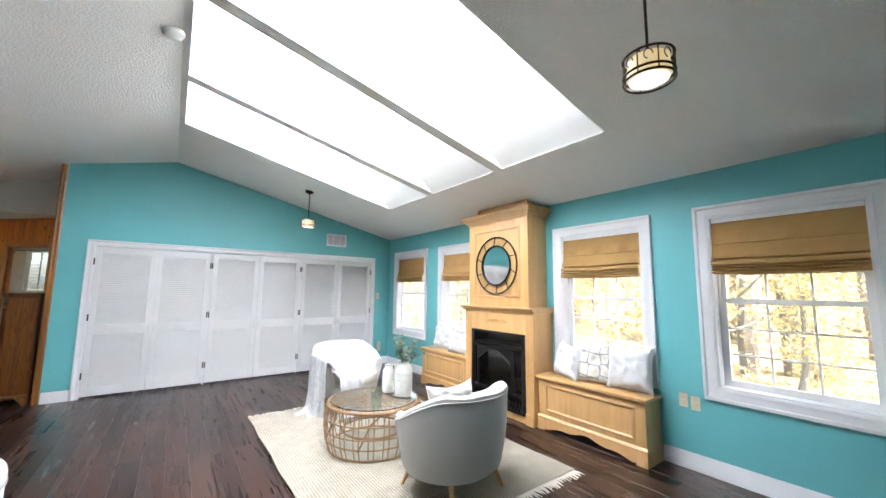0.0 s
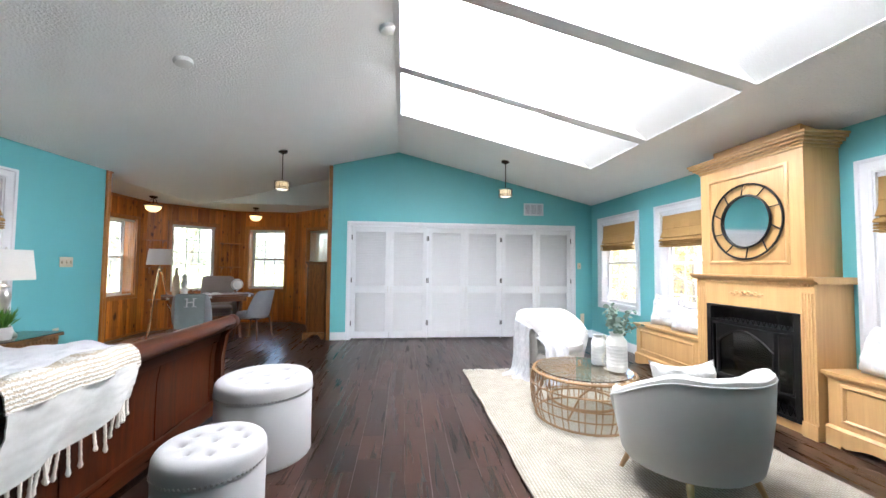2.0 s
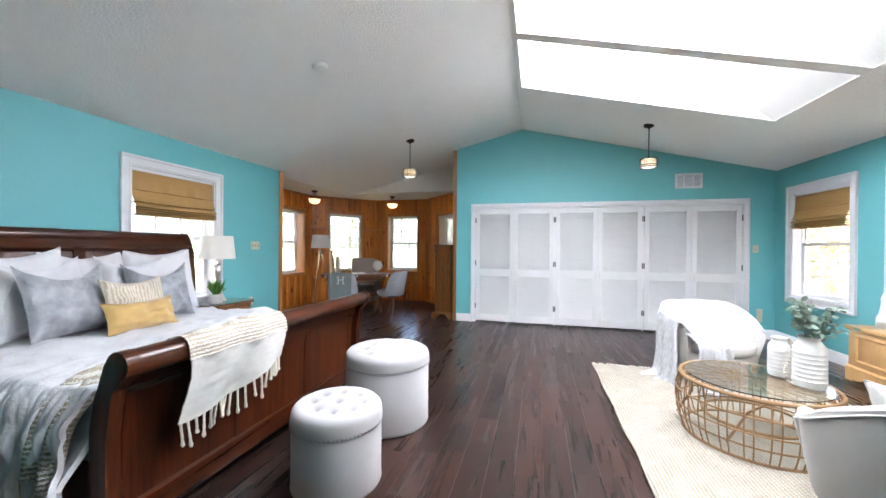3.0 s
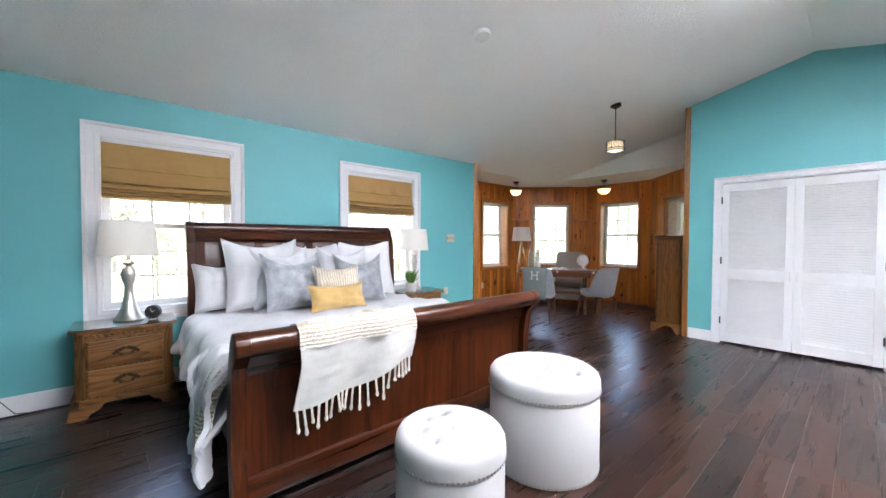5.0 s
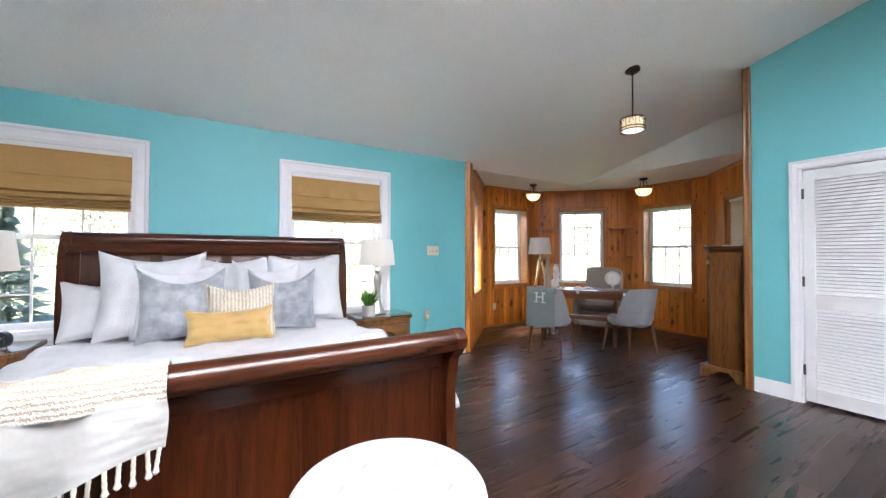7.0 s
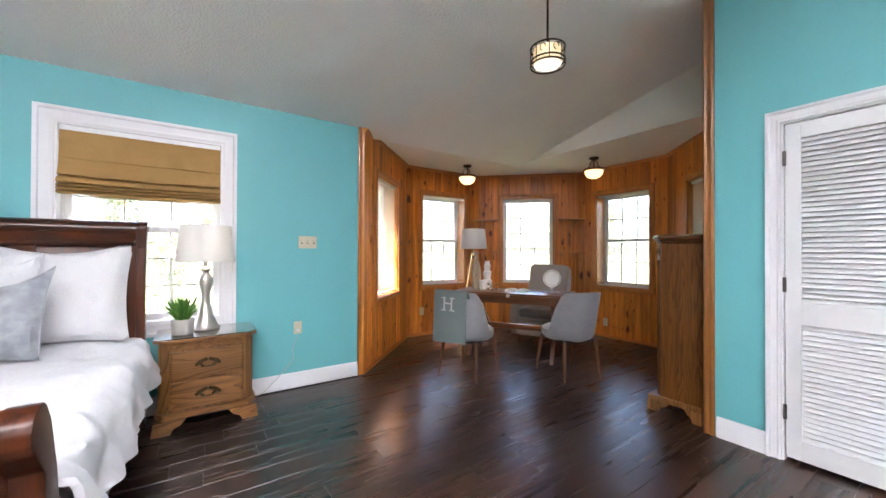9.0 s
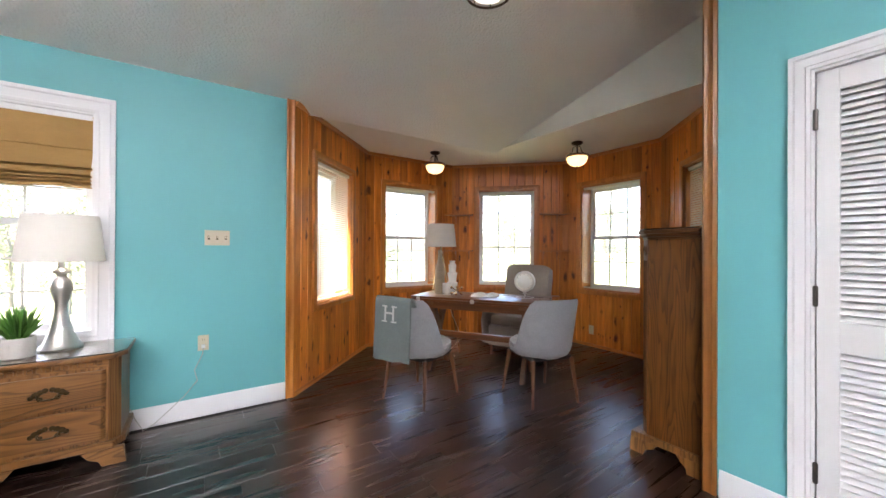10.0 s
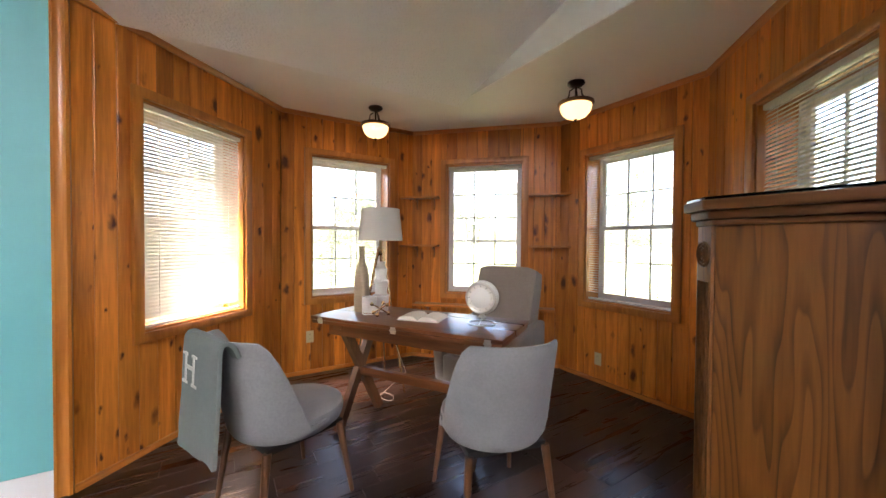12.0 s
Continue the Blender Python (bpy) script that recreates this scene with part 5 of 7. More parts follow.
# bowed door: central arch between two slanted side lights
xa, xb, xm = x0 + 0.175, x1 - 0.175, FW / 2
for a, b in (((x0 + 0.055, yf + 0.03), (xa, yf - 0.03)), ((xb, yf - 0.03), (x1 - 0.055, yf + 0.03))):
    dd = Vector((b[0] - a[0], b[1] - a[1]))
    ln = dd.length
    fr2 = bmesh.new()
    sash(fr2, 0, ln, 0.28, 0.80, -0.012, 0.012, 0.022)
    o = part("side_light", fr2, IRON, fi)
    o.matrix_local = Matrix.Translation((a[0], a[1], 0)) @ Matrix.Rotation(math.atan2(dd.y, dd.x), 4, "Z")
    part("side_glass", box(0.02, ln - 0.02, -0.003, 0.003, 0.30, 0.78), SMOKEG, o)
arch = [(xa + (xb - xa) * k / 12, 0.28 + 0.34 + 0.15 * math.sin(math.pi * k / 12)) for k in range(13)]
ap = bmesh.new()
for (p, q), (r, s) in zip(arch, arch[1:]):
    prism([(p, q), (r, s), (r, 0.80), (p, 0.80)], "y", yf - 0.045, yf - 0.02, bm=ap)
box(xa, xa + 0.018, yf - 0.045, yf - 0.02, 0.28, 0.64, bm=ap)
box(xb - 0.018, xb, yf - 0.045, yf - 0.02, 0.28, 0.64, bm=ap)
box(xa, xb, yf - 0.045, yf - 0.02, 0.28, 0.305, bm=ap)
door_ = part("door", ap, IRON, fi)
part("door_trim", tube([(p, yf - 0.047, q - 0.008) for p, q in arch], 0.008, 6), IRON, door_)
part("door_glass", box(xa, xb, yf - 0.030, yf - 0.026, 0.30, 0.79), SMOKEG, door_)
for k in range(3):
    part("log", tube([(xa + 0.03, -0.2 - 0.03 * k, 0.32 + 0.05 * k), (xb - 0.03, -0.18 - 0.03 * k, 0.34 + 0.045 * k)], 0.028, 8), BARK, fi)

mr = thing("wall_mirror", on_wall((XE - 0.345, 3.225), (0, 1), (1, 0), 1.805), "round mirror in an open black iron double-ring frame", "mirror")


def ring_pts(r, y=0.0, n=40):
    return [(r * math.cos(2 * math.pi * k / n), y, r * math.sin(2 * math.pi * k / n)) for k in range(n)]


part("outer_ring", tube(ring_pts(0.36, -0.022), 0.010, 8, None, True), IRON, mr)
part("inner_ring", tube(ring_pts(0.25, -0.022), 0.011, 8, None, True), IRON, mr)
for k in range(10):
    a = 2 * math.pi * k / 10 + 0.2
    part("spoke", tube([(0.252 * math.cos(a), -0.022, 0.252 * math.sin(a)), (0.36 * math.cos(a + 0.1), -0.022, 0.36 * math.sin(a + 0.1))], 0.006, 6), IRON, mr)
gm2 = lathe([(0.247, 0.010), (0.247, 0.014)], 48)
bmesh.ops.rotate(gm2, verts=gm2.verts, cent=(0, 0, 0), matrix=Matrix.Rotation(radians(90), 3, "X"))
part("glass", gm2, MIRROR, mr, "round silvered glass")


def bench(y0, ln, label):
    top = thing("window_bench", on_wall((XE, y0), (0, 1), (1, 0)), label, "bench", "window benches")
    D = 0.30
    part("body", box(0.01, ln - 0.01, -D, -0.012, 0.11, 0.535, 0.003), MAPLE, top)
    part("seat_top", box(-0.015, ln + 0.015, -D - 0.035, -0.012, 0.537, 0.567, 0.008), MAPLE, top)
    part("cove", prism([(-D, 0.510), (-D - 0.022, 0.536), (-D, 0.536)], "x", 0.0, ln), MAPLE, top)
    n = 40
    pts = [(0.0, 0.0), (0.10, 0.0)]
    for k in range(n + 1):
        u = k / n
        z = 0.05 + 0.028 * math.cos(2 * math.pi * (u - 0.5)) * (1 if abs(u - 0.5) < 0.5 else 0) + 0.012 * math.cos(6 * math.pi * (u - 0.5))
        pts.append((0.10 + (ln - 0.20) * u, z if 0 < k < n else 0.025))
    pts += [(ln - 0.10, 0.0), (ln, 0.0), (ln, 0.125), (0.0, 0.125)]
    part("apron", prism(pts, "y", -D - 0.018, -D + 0.004), MAPLE, top)
    for xx in (0.0, ln - 0.02):
        part("side_base", box(xx, xx + 0.02, -D + 0.004, -0.012, 0.0, 0.125), MAPLE, top)
    part("base_moulding", prism([(-D - 0.018, 0.125), (-D - 0.02, 0.135), (-D - 0.008, 0.15), (-D, 0.155), (-D, 0.125)], "x", 0.0, ln), MAPLE, top)
    ring_frame(0.13, ln - 0.13, 0.225, 0.455, -D - 0.0005, top, wd=0.03)
    return top


bench(1.475, 1.16, "honey maple window bench with panelled front under a window")
bench(3.83, 1.16, "honey maple window bench with panelled front beside the fireplace")

bx = XE - 0.16


def bench_pillow(y, w, h, t, material, seed, label, lean=14, turn=0.0, dx=0.0):
    return pillow("throw_pillow", pose(bx + dx, y, 0.568, 0, 0, -90 + turn) @ pose(0, 0, 0, -lean, 0, 0), w, h, t, material, seed, label, "bench pillows")


bench_pillow(2.36, 0.40, 0.38, 0.16, LINEN, 41, "white square linen pillow on a maple window bench", 16, -24, -0.03)
bench_pillow(2.04, 0.36, 0.42, 0.15, HEX, 42, "cream honeycomb patterned pillow on a maple window bench", 12, 10)
bench_pillow(1.69, 0.42, 0.43, 0.17, LINEN, 43, "white tufted pillow leaning on a maple window bench", 12, 4)
bench_pillow(4.60, 0.44, 0.44, 0.15, LINEN, 44, "white fringed pillow on a maple window bench", 14, 12)
bench_pillow(4.24, 0.44, 0.42, 0.14, HEX, 45, "cream honeycomb patterned pillow on a maple window bench", 10, 0, 0.04)
bench_pillow(4.12, 0.50, 0.32, 0.15, LINEN, 46, "white oblong pillow in front of a patterned one on a bench", 16, 4, -0.07)


# ---- bed ----
BY0, BY1 = 1.36, 3.50
bed = thing("sleigh_bed", at(0, 0), "king-size dark cherry sleigh bed with rolled footboard", "bed")
HEADX, FOOTX = -3.60, -1.36


def post_outline(x, top, s):
    """Outline of a sleigh post; s is the way the scroll rolls."""
    r = 0.062
    cx, cz = x, top - r
    out = []
    for k in range(11):
        a = radians(-60 + 24 * k)
        out.append((cx + s * r * math.cos(a), cz + r * math.sin(a)))
    back = [(-0.125, top - 0.20), (-0.155, top * 0.62), (-0.150, top * 0.40), (-0.115, top * 0.18), (-0.10, 0.0)]
    front = [(-0.005, 0.0), (-0.015, top * 0.15), (-0.055, top * 0.38), (-0.062, top * 0.60), (-0.03, top - 0.17)]
    return out + [(x + s * a, b) for a, b in back] + [(x + s * a, b) for a, b in front]


for x, top, s, nm in ((FOOTX, 0.905, 1, "footboard"), (HEADX - 0.005, 1.475, -1, "headboard")):
    BY0 = 1.31 if s > 0 else 1.36
    brd = bmesh.new()
    zr = top - 0.062
    cols = [(s * -0.115, 0.09), (s * -0.118, top * 0.40), (s * -0.115, top * 0.62), (s * -0.085, top - 0.18), (s * -0.045, top - 0.11)]
    back_ = [(a - s * 0.035, b) for a, b in cols]
    prism([(x + a, b) for a, b in cols] + [(x + a, b) for a, b in back_[::-1]], "y", BY0 + 0.06, BY1 - 0.06, bm=brd)
    pn = part(nm, brd, CHERRY, bed)
    part("top_roll", tube([(x, BY0 + 0.055, zr), (x, BY1 - 0.055, zr)], 0.058, 20), CHERRY_Y, pn)
    part("bottom_rail", box(x - s * 0.118 - 0.02, x - s * 0.118 + 0.02 + s * 0.016, BY0 + 0.06, BY1 - 0.06, 0.07, 0.185, 0.006), CHERRY_Y, pn)
    sft, zu = (0.040, top * 0.89) if s < 0 else (0.0, top * 0.75)
    part("upper_rail", prism([(x + s * (a - sft * (b < top - 0.14)), b) for a, b in ((-0.082, zu), (-0.062, top - 0.16), (-0.030, top - 0.10), (-0.06, top - 0.09), (-0.11, top - 0.18), (-0.125, zu))], "y", BY0 + 0.06, BY1 - 0.06), CHERRY_Y, pn)
    n_st = 4 if s > 0 else 5
    for k in range(n_st):
        y = BY0 + 0.09 + (BY1 - BY0 - 0.18) * k / (n_st - 1)
        part("stile", prism([(x + s * (a - sft * 0.8), b) for a, b in ((-0.110, 0.18), (-0.113, top * 0.42), (-0.110, top * 0.62), (-0.090, zu + 0.01), (-0.105, zu + 0.01), (-0.124, top * 0.62), (-0.127, 0.18))], "y", y - 0.04, y + 0.04), CHERRY, pn)
    for y in (BY0, BY1 - 0.062):
        part("post", prism(post_outline(x, top, s), "y", y, y + 0.062, 0.006), CHERRY, pn)
BY0 = 1.36
for y in (BY0 + 0.02, BY1 - 0.05):
    part("side_rail", box(HEADX + 0.10, FOOTX - 0.12, y, y + 0.03, 0.17, 0.36, 0.004), CHERRY, bed)
mat_ = single("mattress", box(HEADX + 0.12, FOOTX - 0.15, BY0 + 0.06, BY1 - 0.06, 0.30, 0.63, 0.05, None, 3), LINEN, Matrix(), "white mattress on a sleigh bed", "mattress")

duv = thing("duvet", at(0, 0), "rumpled white cotton duvet hanging over the bed sides", "bedding")
yc, half = (BY0 + BY1) / 2, (BY1 - BY0) / 2 + 0.015


def duvet_f(u, v):
    x = HEADX + 0.15 + (FOOTX - 0.165 - HEADX - 0.15) * u
    s = (v - 0.5) * 2 * (half + 0.215)
    w = noise.noise((x * 2.2, s * 2.2, 1.0)) * 0.034 + noise.noise((x * 5.5, s * 5.5, 3.0)) * 0.024 + 0.034 * (0.3 - abs(noise.noise((x * 5 + s * 3, s * 3 - x * 2, 9.0)))) + 0.012 * noise.noise((x * 14, s * 11, 4.0))
    side = 1 if s > 0 else -1
    over = abs(s) - (half - 0.10)
    if over <= 0:
        return (x, yc + s, 0.655 + w + 0.01 * math.cos(s * 1.4))
    drop = min(over, 0.16)
    a = drop / 0.16 * math.pi / 2
    y = half - 0.10 + 0.12 * math.sin(a)
    z = 0.655 - 0.12 * (1 - math.cos(a))
    rest = max(0.0, over - 0.16) * (1 + 0.25 * noise.noise((x * 1.3, side, 7)))
    wave = 0.050 * math.sin(x * 11 + side + 2.5 * noise.noise((x * 1.7, side, 2))) * rest / 0.3 + 0.030 * math.sin(x * 25 + 2 + 3 * noise.noise((x * 2.3, side, 6))) * rest / 0.3 + 0.03 * noise.noise((x * 9, rest * 14, side)) * min(1, rest * 8) + (0.30 * rest if side < 0 else 0.1 * rest)
    return (x, yc + side * (y + 0.10 * rest + wave + w), z - rest * 1.08 + w)


part("cover", thicken(grid(90, 90, duvet_f), 0.022), DUVET, duv)

# folded top sheet ruffle by the foot on the near side
blk = thing("blanket", at(0, 0), "white tufted blanket slipping down the bed side", "blanket")


def bunch_f(u, v):
    """A quilt slipping off the corner: flat on the bed, then falling in gathered puffs."""
    flat_part = min(u / 0.45, 1.0)
    fall = max(0.0, (u - 0.45) / 0.55)
    width = 0.56 * (1 - 0.30 * fall)
    x = -1.84 + 0.13 * fall + (v - 0.5) * width
    y = 2.02 - 0.66 * flat_part - 0.10 * math.sin(min(1.0, fall * 2.2) * math.pi / 2)
    z = 0.70 - 0.52 * fall ** 1.25 + 0.01 * math.sin(v * 9)
    puff = 0.055 * abs(noise.noise((v * 6.0 + 2.0 * u, u * 3.0, 3.3))) + 0.030 * abs(noise.noise((v * 13.0, u * 9.0, 8.1)))
    gather = 0.020 * math.sin(v * 26 + 3.0 * noise.noise((u * 3, v * 2, 1.0)))
    out = (0.25 + 0.75 * min(1.0, fall * 3)) * (puff + gather * fall)
    z += puff * 0.6 * (1 - fall)
    z += 0.05 * fall * noise.noise((v * 5, 2.0, 7.0))
    return (x + 0.02 * noise.noise((u * 6, v * 6, 2)), y - out - 0.03 * fall, z)


part("cloth", thicken(grid(70, 64, bunch_f), 0.022), DUVET, blk)
path = [(-1.74, 1.85, 0.725), (-1.73, 1.58, 0.725), (-1.72, 1.41, 0.70), (-1.71, 1.305, 0.60), (-1.70, 1.265, 0.47), (-1.69, 1.25, 0.36)]
thr2 = thing("patterned_throw", at(0, 0), "cream and tan striped throw hanging over the bed side", "throw blanket", "striped throws")
_, f2 = drape("cloth", path, (-0.34, 0.0, 0.0), STRIPE_Y, thr2, 14, 34, 26, 0.02, 13, 0.008, spread=-0.2)
tassels(thr2, f2, 12, 0.10, 9)

# throw over the footboard: striped band on top, plain cream below
thr = thing("fringed_throw", at(0, 0), "cream woven throw with striped band and knotted tassels over a footboard", "throw blanket", "striped throws")
bandp = [(-1.95, 1.90, 0.70), (-1.70, 1.90, 0.72), (-1.52, 1.90, 0.78), (-1.45, 1.90, 0.895), (-1.40, 1.90, 0.922), (-1.33, 1.90, 0.925), (-1.282, 1.90, 0.885), (-1.268, 1.90, 0.83), (-1.266, 1.90, 0.80)]
bandp = [(x + 0.006, y, z) for x, y, z in bandp]
drape("striped_band", bandp, (0, 0.66, 0), STRIPE_Y, thr, 22, 40, 34, 0.009, 15, 0.006, hem=0.0, label="cream and tan textured band")
lowp = [(-1.266, 1.90, 0.815), (-1.262, 1.905, 0.74), (-1.262, 1.90, 0.66), (-1.268, 1.89, 0.56)]
_, f1 = drape("cloth", lowp, (0.0, 0.66, 0.03), THROW, thr, 22, 30, 60, 0.030, 13, 0.005, hem=0.10, slant=-0.36)
tassels(thr, f1, 20, 0.115, 5, 0.98, 0.0075)


def bed_pillow(name, x, y, w, h, t, material, seed, label, lean=18, turn=0.0, z=0.665, chop=0.09):
    return pillow(name, pose(x, y, z, 0, 0, 90 + turn) @ pose(0, 0, 0, -lean, 0, 0), w, h, t, material, seed, label, "bed pillows", True, chop)


bed_pillow("bed_pillow", -3.38, 1.645, 0.50, 0.46, 0.18, LINEN, 51, "small white pillow with ruffled edge against a headboard", 15, 6)
bed_pillow("euro_pillow", -3.24, 1.95, 0.68, 0.68, 0.17, LINEN, 52, "large white quilted sham pillow on a bed", 16, 2)
bed_pillow("euro_pillow", -3.35, 2.46, 0.64, 0.66, 0.17, LINEN, 53, "large white sham pillow on a bed", 14, 0)
bed_pillow("euro_pillow", -3.34, 3.08, 0.70, 0.68, 0.17, LINEN, 54, "large white sham pillow on a bed", 14, -3)
bed_pillow("tufted_pillow", -3.20, 2.10, 0.56, 0.60, 0.15, DUVET, 55, "white tufted pillow leaning on a sham pillow", 16, 4, chop=0.14)
bed_pillow("tufted_pillow", -3.20, 2.74, 0.56, 0.60, 0.15, DUVET, 56, "white tufted pillow leaning on a sham pillow", 16, -4, chop=0.14)
bed_pillow("velvet_pillow", -3.02, 2.16, 0.56, 0.55, 0.15, GREYV, 57, "grey crushed velvet pillow on a bed", 18, 6, chop=0.20)
bed_pillow("velvet_pillow", -3.04, 2.83, 0.54, 0.53, 0.15, GREYV, 58, "grey crushed velvet pillow on a bed", 18, -8, chop=0.22)
bed_pillow("striped_pillow", -2.90, 2.53, 0.48, 0.42, 0.14, STRIPE, 59, "cream and tan striped pillow on a bed", 18, 0)
bed_pillow("lumbar_pillow", -2.76, 2.455, 0.56, 0.25, 0.14, MUSTARD, 60, "mustard velvet lumbar pillow at the front of a bed", 18, 3)


# ---- bedside ----
def nightstand(y0, label):
    W, D, H = 0.58, 0.40, 0.645
    top = thing("nightstand", on_wall((XW + 0.03, y0), (0, 1), (-1, 0)), label, "nightstand", "oak nightstands")
    c = 0.05

    def plan(o, d):
        return [(-o, 0.0), (-o, -d + c), (c - o, -d - o), (W - c + o, -d - o), (W + o, -d + c), (W + o, 0.0)]
    part("carcass", prism(plan(0.0, D), "z", 0.13, H - 0.03), OAK, top)
    part("base_moulding", prism(plan(0.022, D), "z", 0.095, 0.135, 0.006), OAK_X, top)
    part("top", prism(plan(0.03, D), "z", H - 0.028, H, 0.007), OAK_X, top)
    gl = part("glass_sheet", prism(plan(0.026, D), "z", H + 0.001, H + 0.006), TOPGLASS, top, "clear glass sheet with green edge")
    for k in range(13):
        x = c + 0.015 + k * (W - 2 * c - 0.03) / 13
        part("dentil", box(x, x + 0.022, -D - 0.012, -D, H - 0.065, H - 0.040, 0.003, None, 1), OAK_X, top)
    part("dentil_rail", box(c, W - c, -D - 0.004, -D, H - 0.075, H - 0.03), OAK_X, top)
    for z0, z1 in ((0.155, 0.345), (0.365, 0.555)):
        dr = part("drawer", prism([(c + 0.01, -D - 0.004), (W - c - 0.01, -D - 0.004), (W - c - 0.03, -D - 0.022), (c + 0.03, -D - 0.022)], "z", z0, z1, 0.004), OAK_X, top)
        zc, xc = (z0 + z1) / 2, W / 2
        pl = bmesh.new()
        for sx in (-1, 1):
            for k, (dx, dz, r) in enumerate(((0.050, 0.006, 0.018), (0.032, 0.018, 0.015), (0.068, -0.006, 0.013), (0.014, 0.025, 0.014), (0.034, -0.018, 0.013))):
                lathe([(r, 0.0), (r * 0.9, 0.003), (r * 0.3, 0.006)], 8, pl, xc + sx * dx, zc + dz)
        for v in pl.verts:
            v.co = Vector((v.co.x, -D - 0.022 - v.co.z, v.co.y))
        part("pull_plate", pl, BRASSOLD, dr, "pierced antique brass plate")
        part("bail_handle", tube([(xc - 0.042, -D - 0.026, zc + 0.004), (xc - 0.04, -D - 0.040, zc - 0.012), (xc - 0.02, -D - 0.045, zc - 0.020), (xc + 0.02, -D - 0.045, zc - 0.020), (xc + 0.04, -D - 0.040, zc - 0.012), (xc + 0.042, -D - 0.026, zc + 0.004)], 0.0045, 7), BRASSOLD, dr)
    for sx in (0, 1):
        pts = [(0.0, 0.0), (0.075, 0.0), (0.085, 0.035), (0.13, 0.05), (0.165, 0.095), (-0.022, 0.095), (-0.022, 0.07), (-0.03, 0.03), (-0.035, 0.0)]
        pts = [(a if sx == 0 else W - a, b) for a, b in pts]
        part("bracket_foot", prism(pts, "y", -D - 0.03, -D + 0.01, 0.003), OAK_X, top)
        part("back_foot", box(0.0 if sx == 0 else W - 0.05, 0.05 if sx == 0 else W, -0.05, 0.0, 0.0, 0.095), OAK, top)
    return top


nightstand(0.66, "golden oak two-drawer nightstand with glass top beside a bed")
nightstand(3.585, "golden oak two-drawer nightstand with glass top by a window")
ZN = 0.652


def table_lamp(x, y, label):
    top = thing("table_lamp", at(x, y, ZN), label, "lamp", "bedside lamps")
    k_ = 1.30
    prof = [(0.085, 0.0), (0.088, 0.008), (0.070, 0.030), (0.045, 0.085), (0.030, 0.16), (0.026, 0.21), (0.040, 0.255), (0.045, 0.285), (0.038, 0.315), (0.020, 0.335), (0.022, 0.345), (0.034, 0.352), (0.034, 0.360), (0.015, 0.375), (0.012, 0.41)]
    part("base", lathe([(r * 1.15, z * k_) for r, z in prof], 28), STEEL, top, "brushed nickel baluster base")
    sh = bmesh.new()
    lathe([(0.198, 0.405 * k_), (0.168, 0.620 * k_)], 40, sh, closed=False)
    thicken(sh, 0.002)
    part("shade", sh, SHADE, top, "white tapered drum shade")
    part("finial", lathe([(0.003, 0.61 * k_), (0.010, 0.622 * k_), (0.007, 0.634 * k_), (0.002, 0.64 * k_)], 10), STEEL, top)
    bl = bmesh.new()
    bmesh.ops.create_icosphere(bl, subdivisions=2, radius=0.03, matrix=Matrix.Translation((0, 0, 0.50 * k_)))
    part("bulb", bl, BULB, top)
    hb = tube([(0.168, 0, 0.61 * k_), (-0.168, 0, 0.61 * k_)], 0.002, 5)
    tube([(0, 0.168, 0.61 * k_), (0, -0.168, 0.61 * k_)], 0.002, 5, hb)
    part("spider", hb, STEEL, top)
    return top


table_lamp(-3.50, 0.97, "brushed nickel table lamp with white shade on a nightstand")
table_lamp(-3.53, 3.86, "brushed nickel table lamp with white shade by a window")

ck = thing("alarm_clock", at(-3.42, 1.12, ZN, 62), "small round charcoal alarm clock on a nightstand", "clock")
cb = lathe([(0.050, -0.022), (0.055, -0.018), (0.055, 0.018), (0.050, 0.022)], 28)
bmesh.ops.rotate(cb, verts=cb.verts, cent=(0, 0, 0), matrix=Matrix.Rotation(radians(90), 3, "X"))
bmesh.ops.translate(cb, verts=cb.verts, vec=(0, 0, 0.060))
part("case", cb, BLACK, ck)
for a, ln in ((60, 0.028), (-20, 0.036)):
    part("clock_hand", tube([(0, -0.024, 0.06), (ln * math.sin(radians(a)), -0.024, 0.06 + ln * math.cos(radians(a)))], 0.0014, 4), WPLAST, ck)
for k in range(12):
    a = radians(30 * k)
    part("hour_mark", tube([(0.040 * math.sin(a), -0.0235, 0.06 + 0.040 * math.cos(a)), (0.046 * math.sin(a), -0.0235, 0.06 + 0.046 * math.cos(a))], 0.0011, 4), WPLAST, ck)
for sx in (-1, 1):
    part("foot", tube([(sx * 0.025, 0, 0.014), (sx * 0.032, 0, 0.0)], 0.004, 6), BLACK, ck)

pp = thing("potted_plant", at(-3.40, 3.72, ZN) @ Matrix.Scale(1.22, 4), "small spiky green plant in a pale concrete pot", "plant")
part("pot", lathe([(0.050, 0.0), (0.056, 0.006), (0.058, 0.085), (0.055, 0.092), (0.050, 0.090), (0.048, 0.075)], 28), CONCRETE, pp)
rq = random.Random(33)
pv, pf = [], []
for k in range(120):
    a, sp_ = rq.uniform(0, 6.28), rq.uniform(0.01, 0.10)
    b0 = Vector((math.cos(a) * 0.03 * rq.random(), math.sin(a) * 0.03 * rq.random(), 0.075))
    tip = Vector((math.cos(a) * sp_, math.sin(a) * sp_, rq.uniform(0.15, 0.24)))
    md = b0.lerp(tip, 0.55) + Vector((0, 0, 0.015))
    w = Vector((-math.sin(a), math.cos(a), 0)) * 0.006
    i = len(pv)
    pv += [b0 - w * 0.6, b0 + w * 0.6, md + w, tip, md - w]
    pf.append((i, i + 1, i + 2, i + 3, i + 4))
pm = bpy.data.meshes.new("leaves")
pm.from_pydata([tuple(p) for p in pv], [], pf)
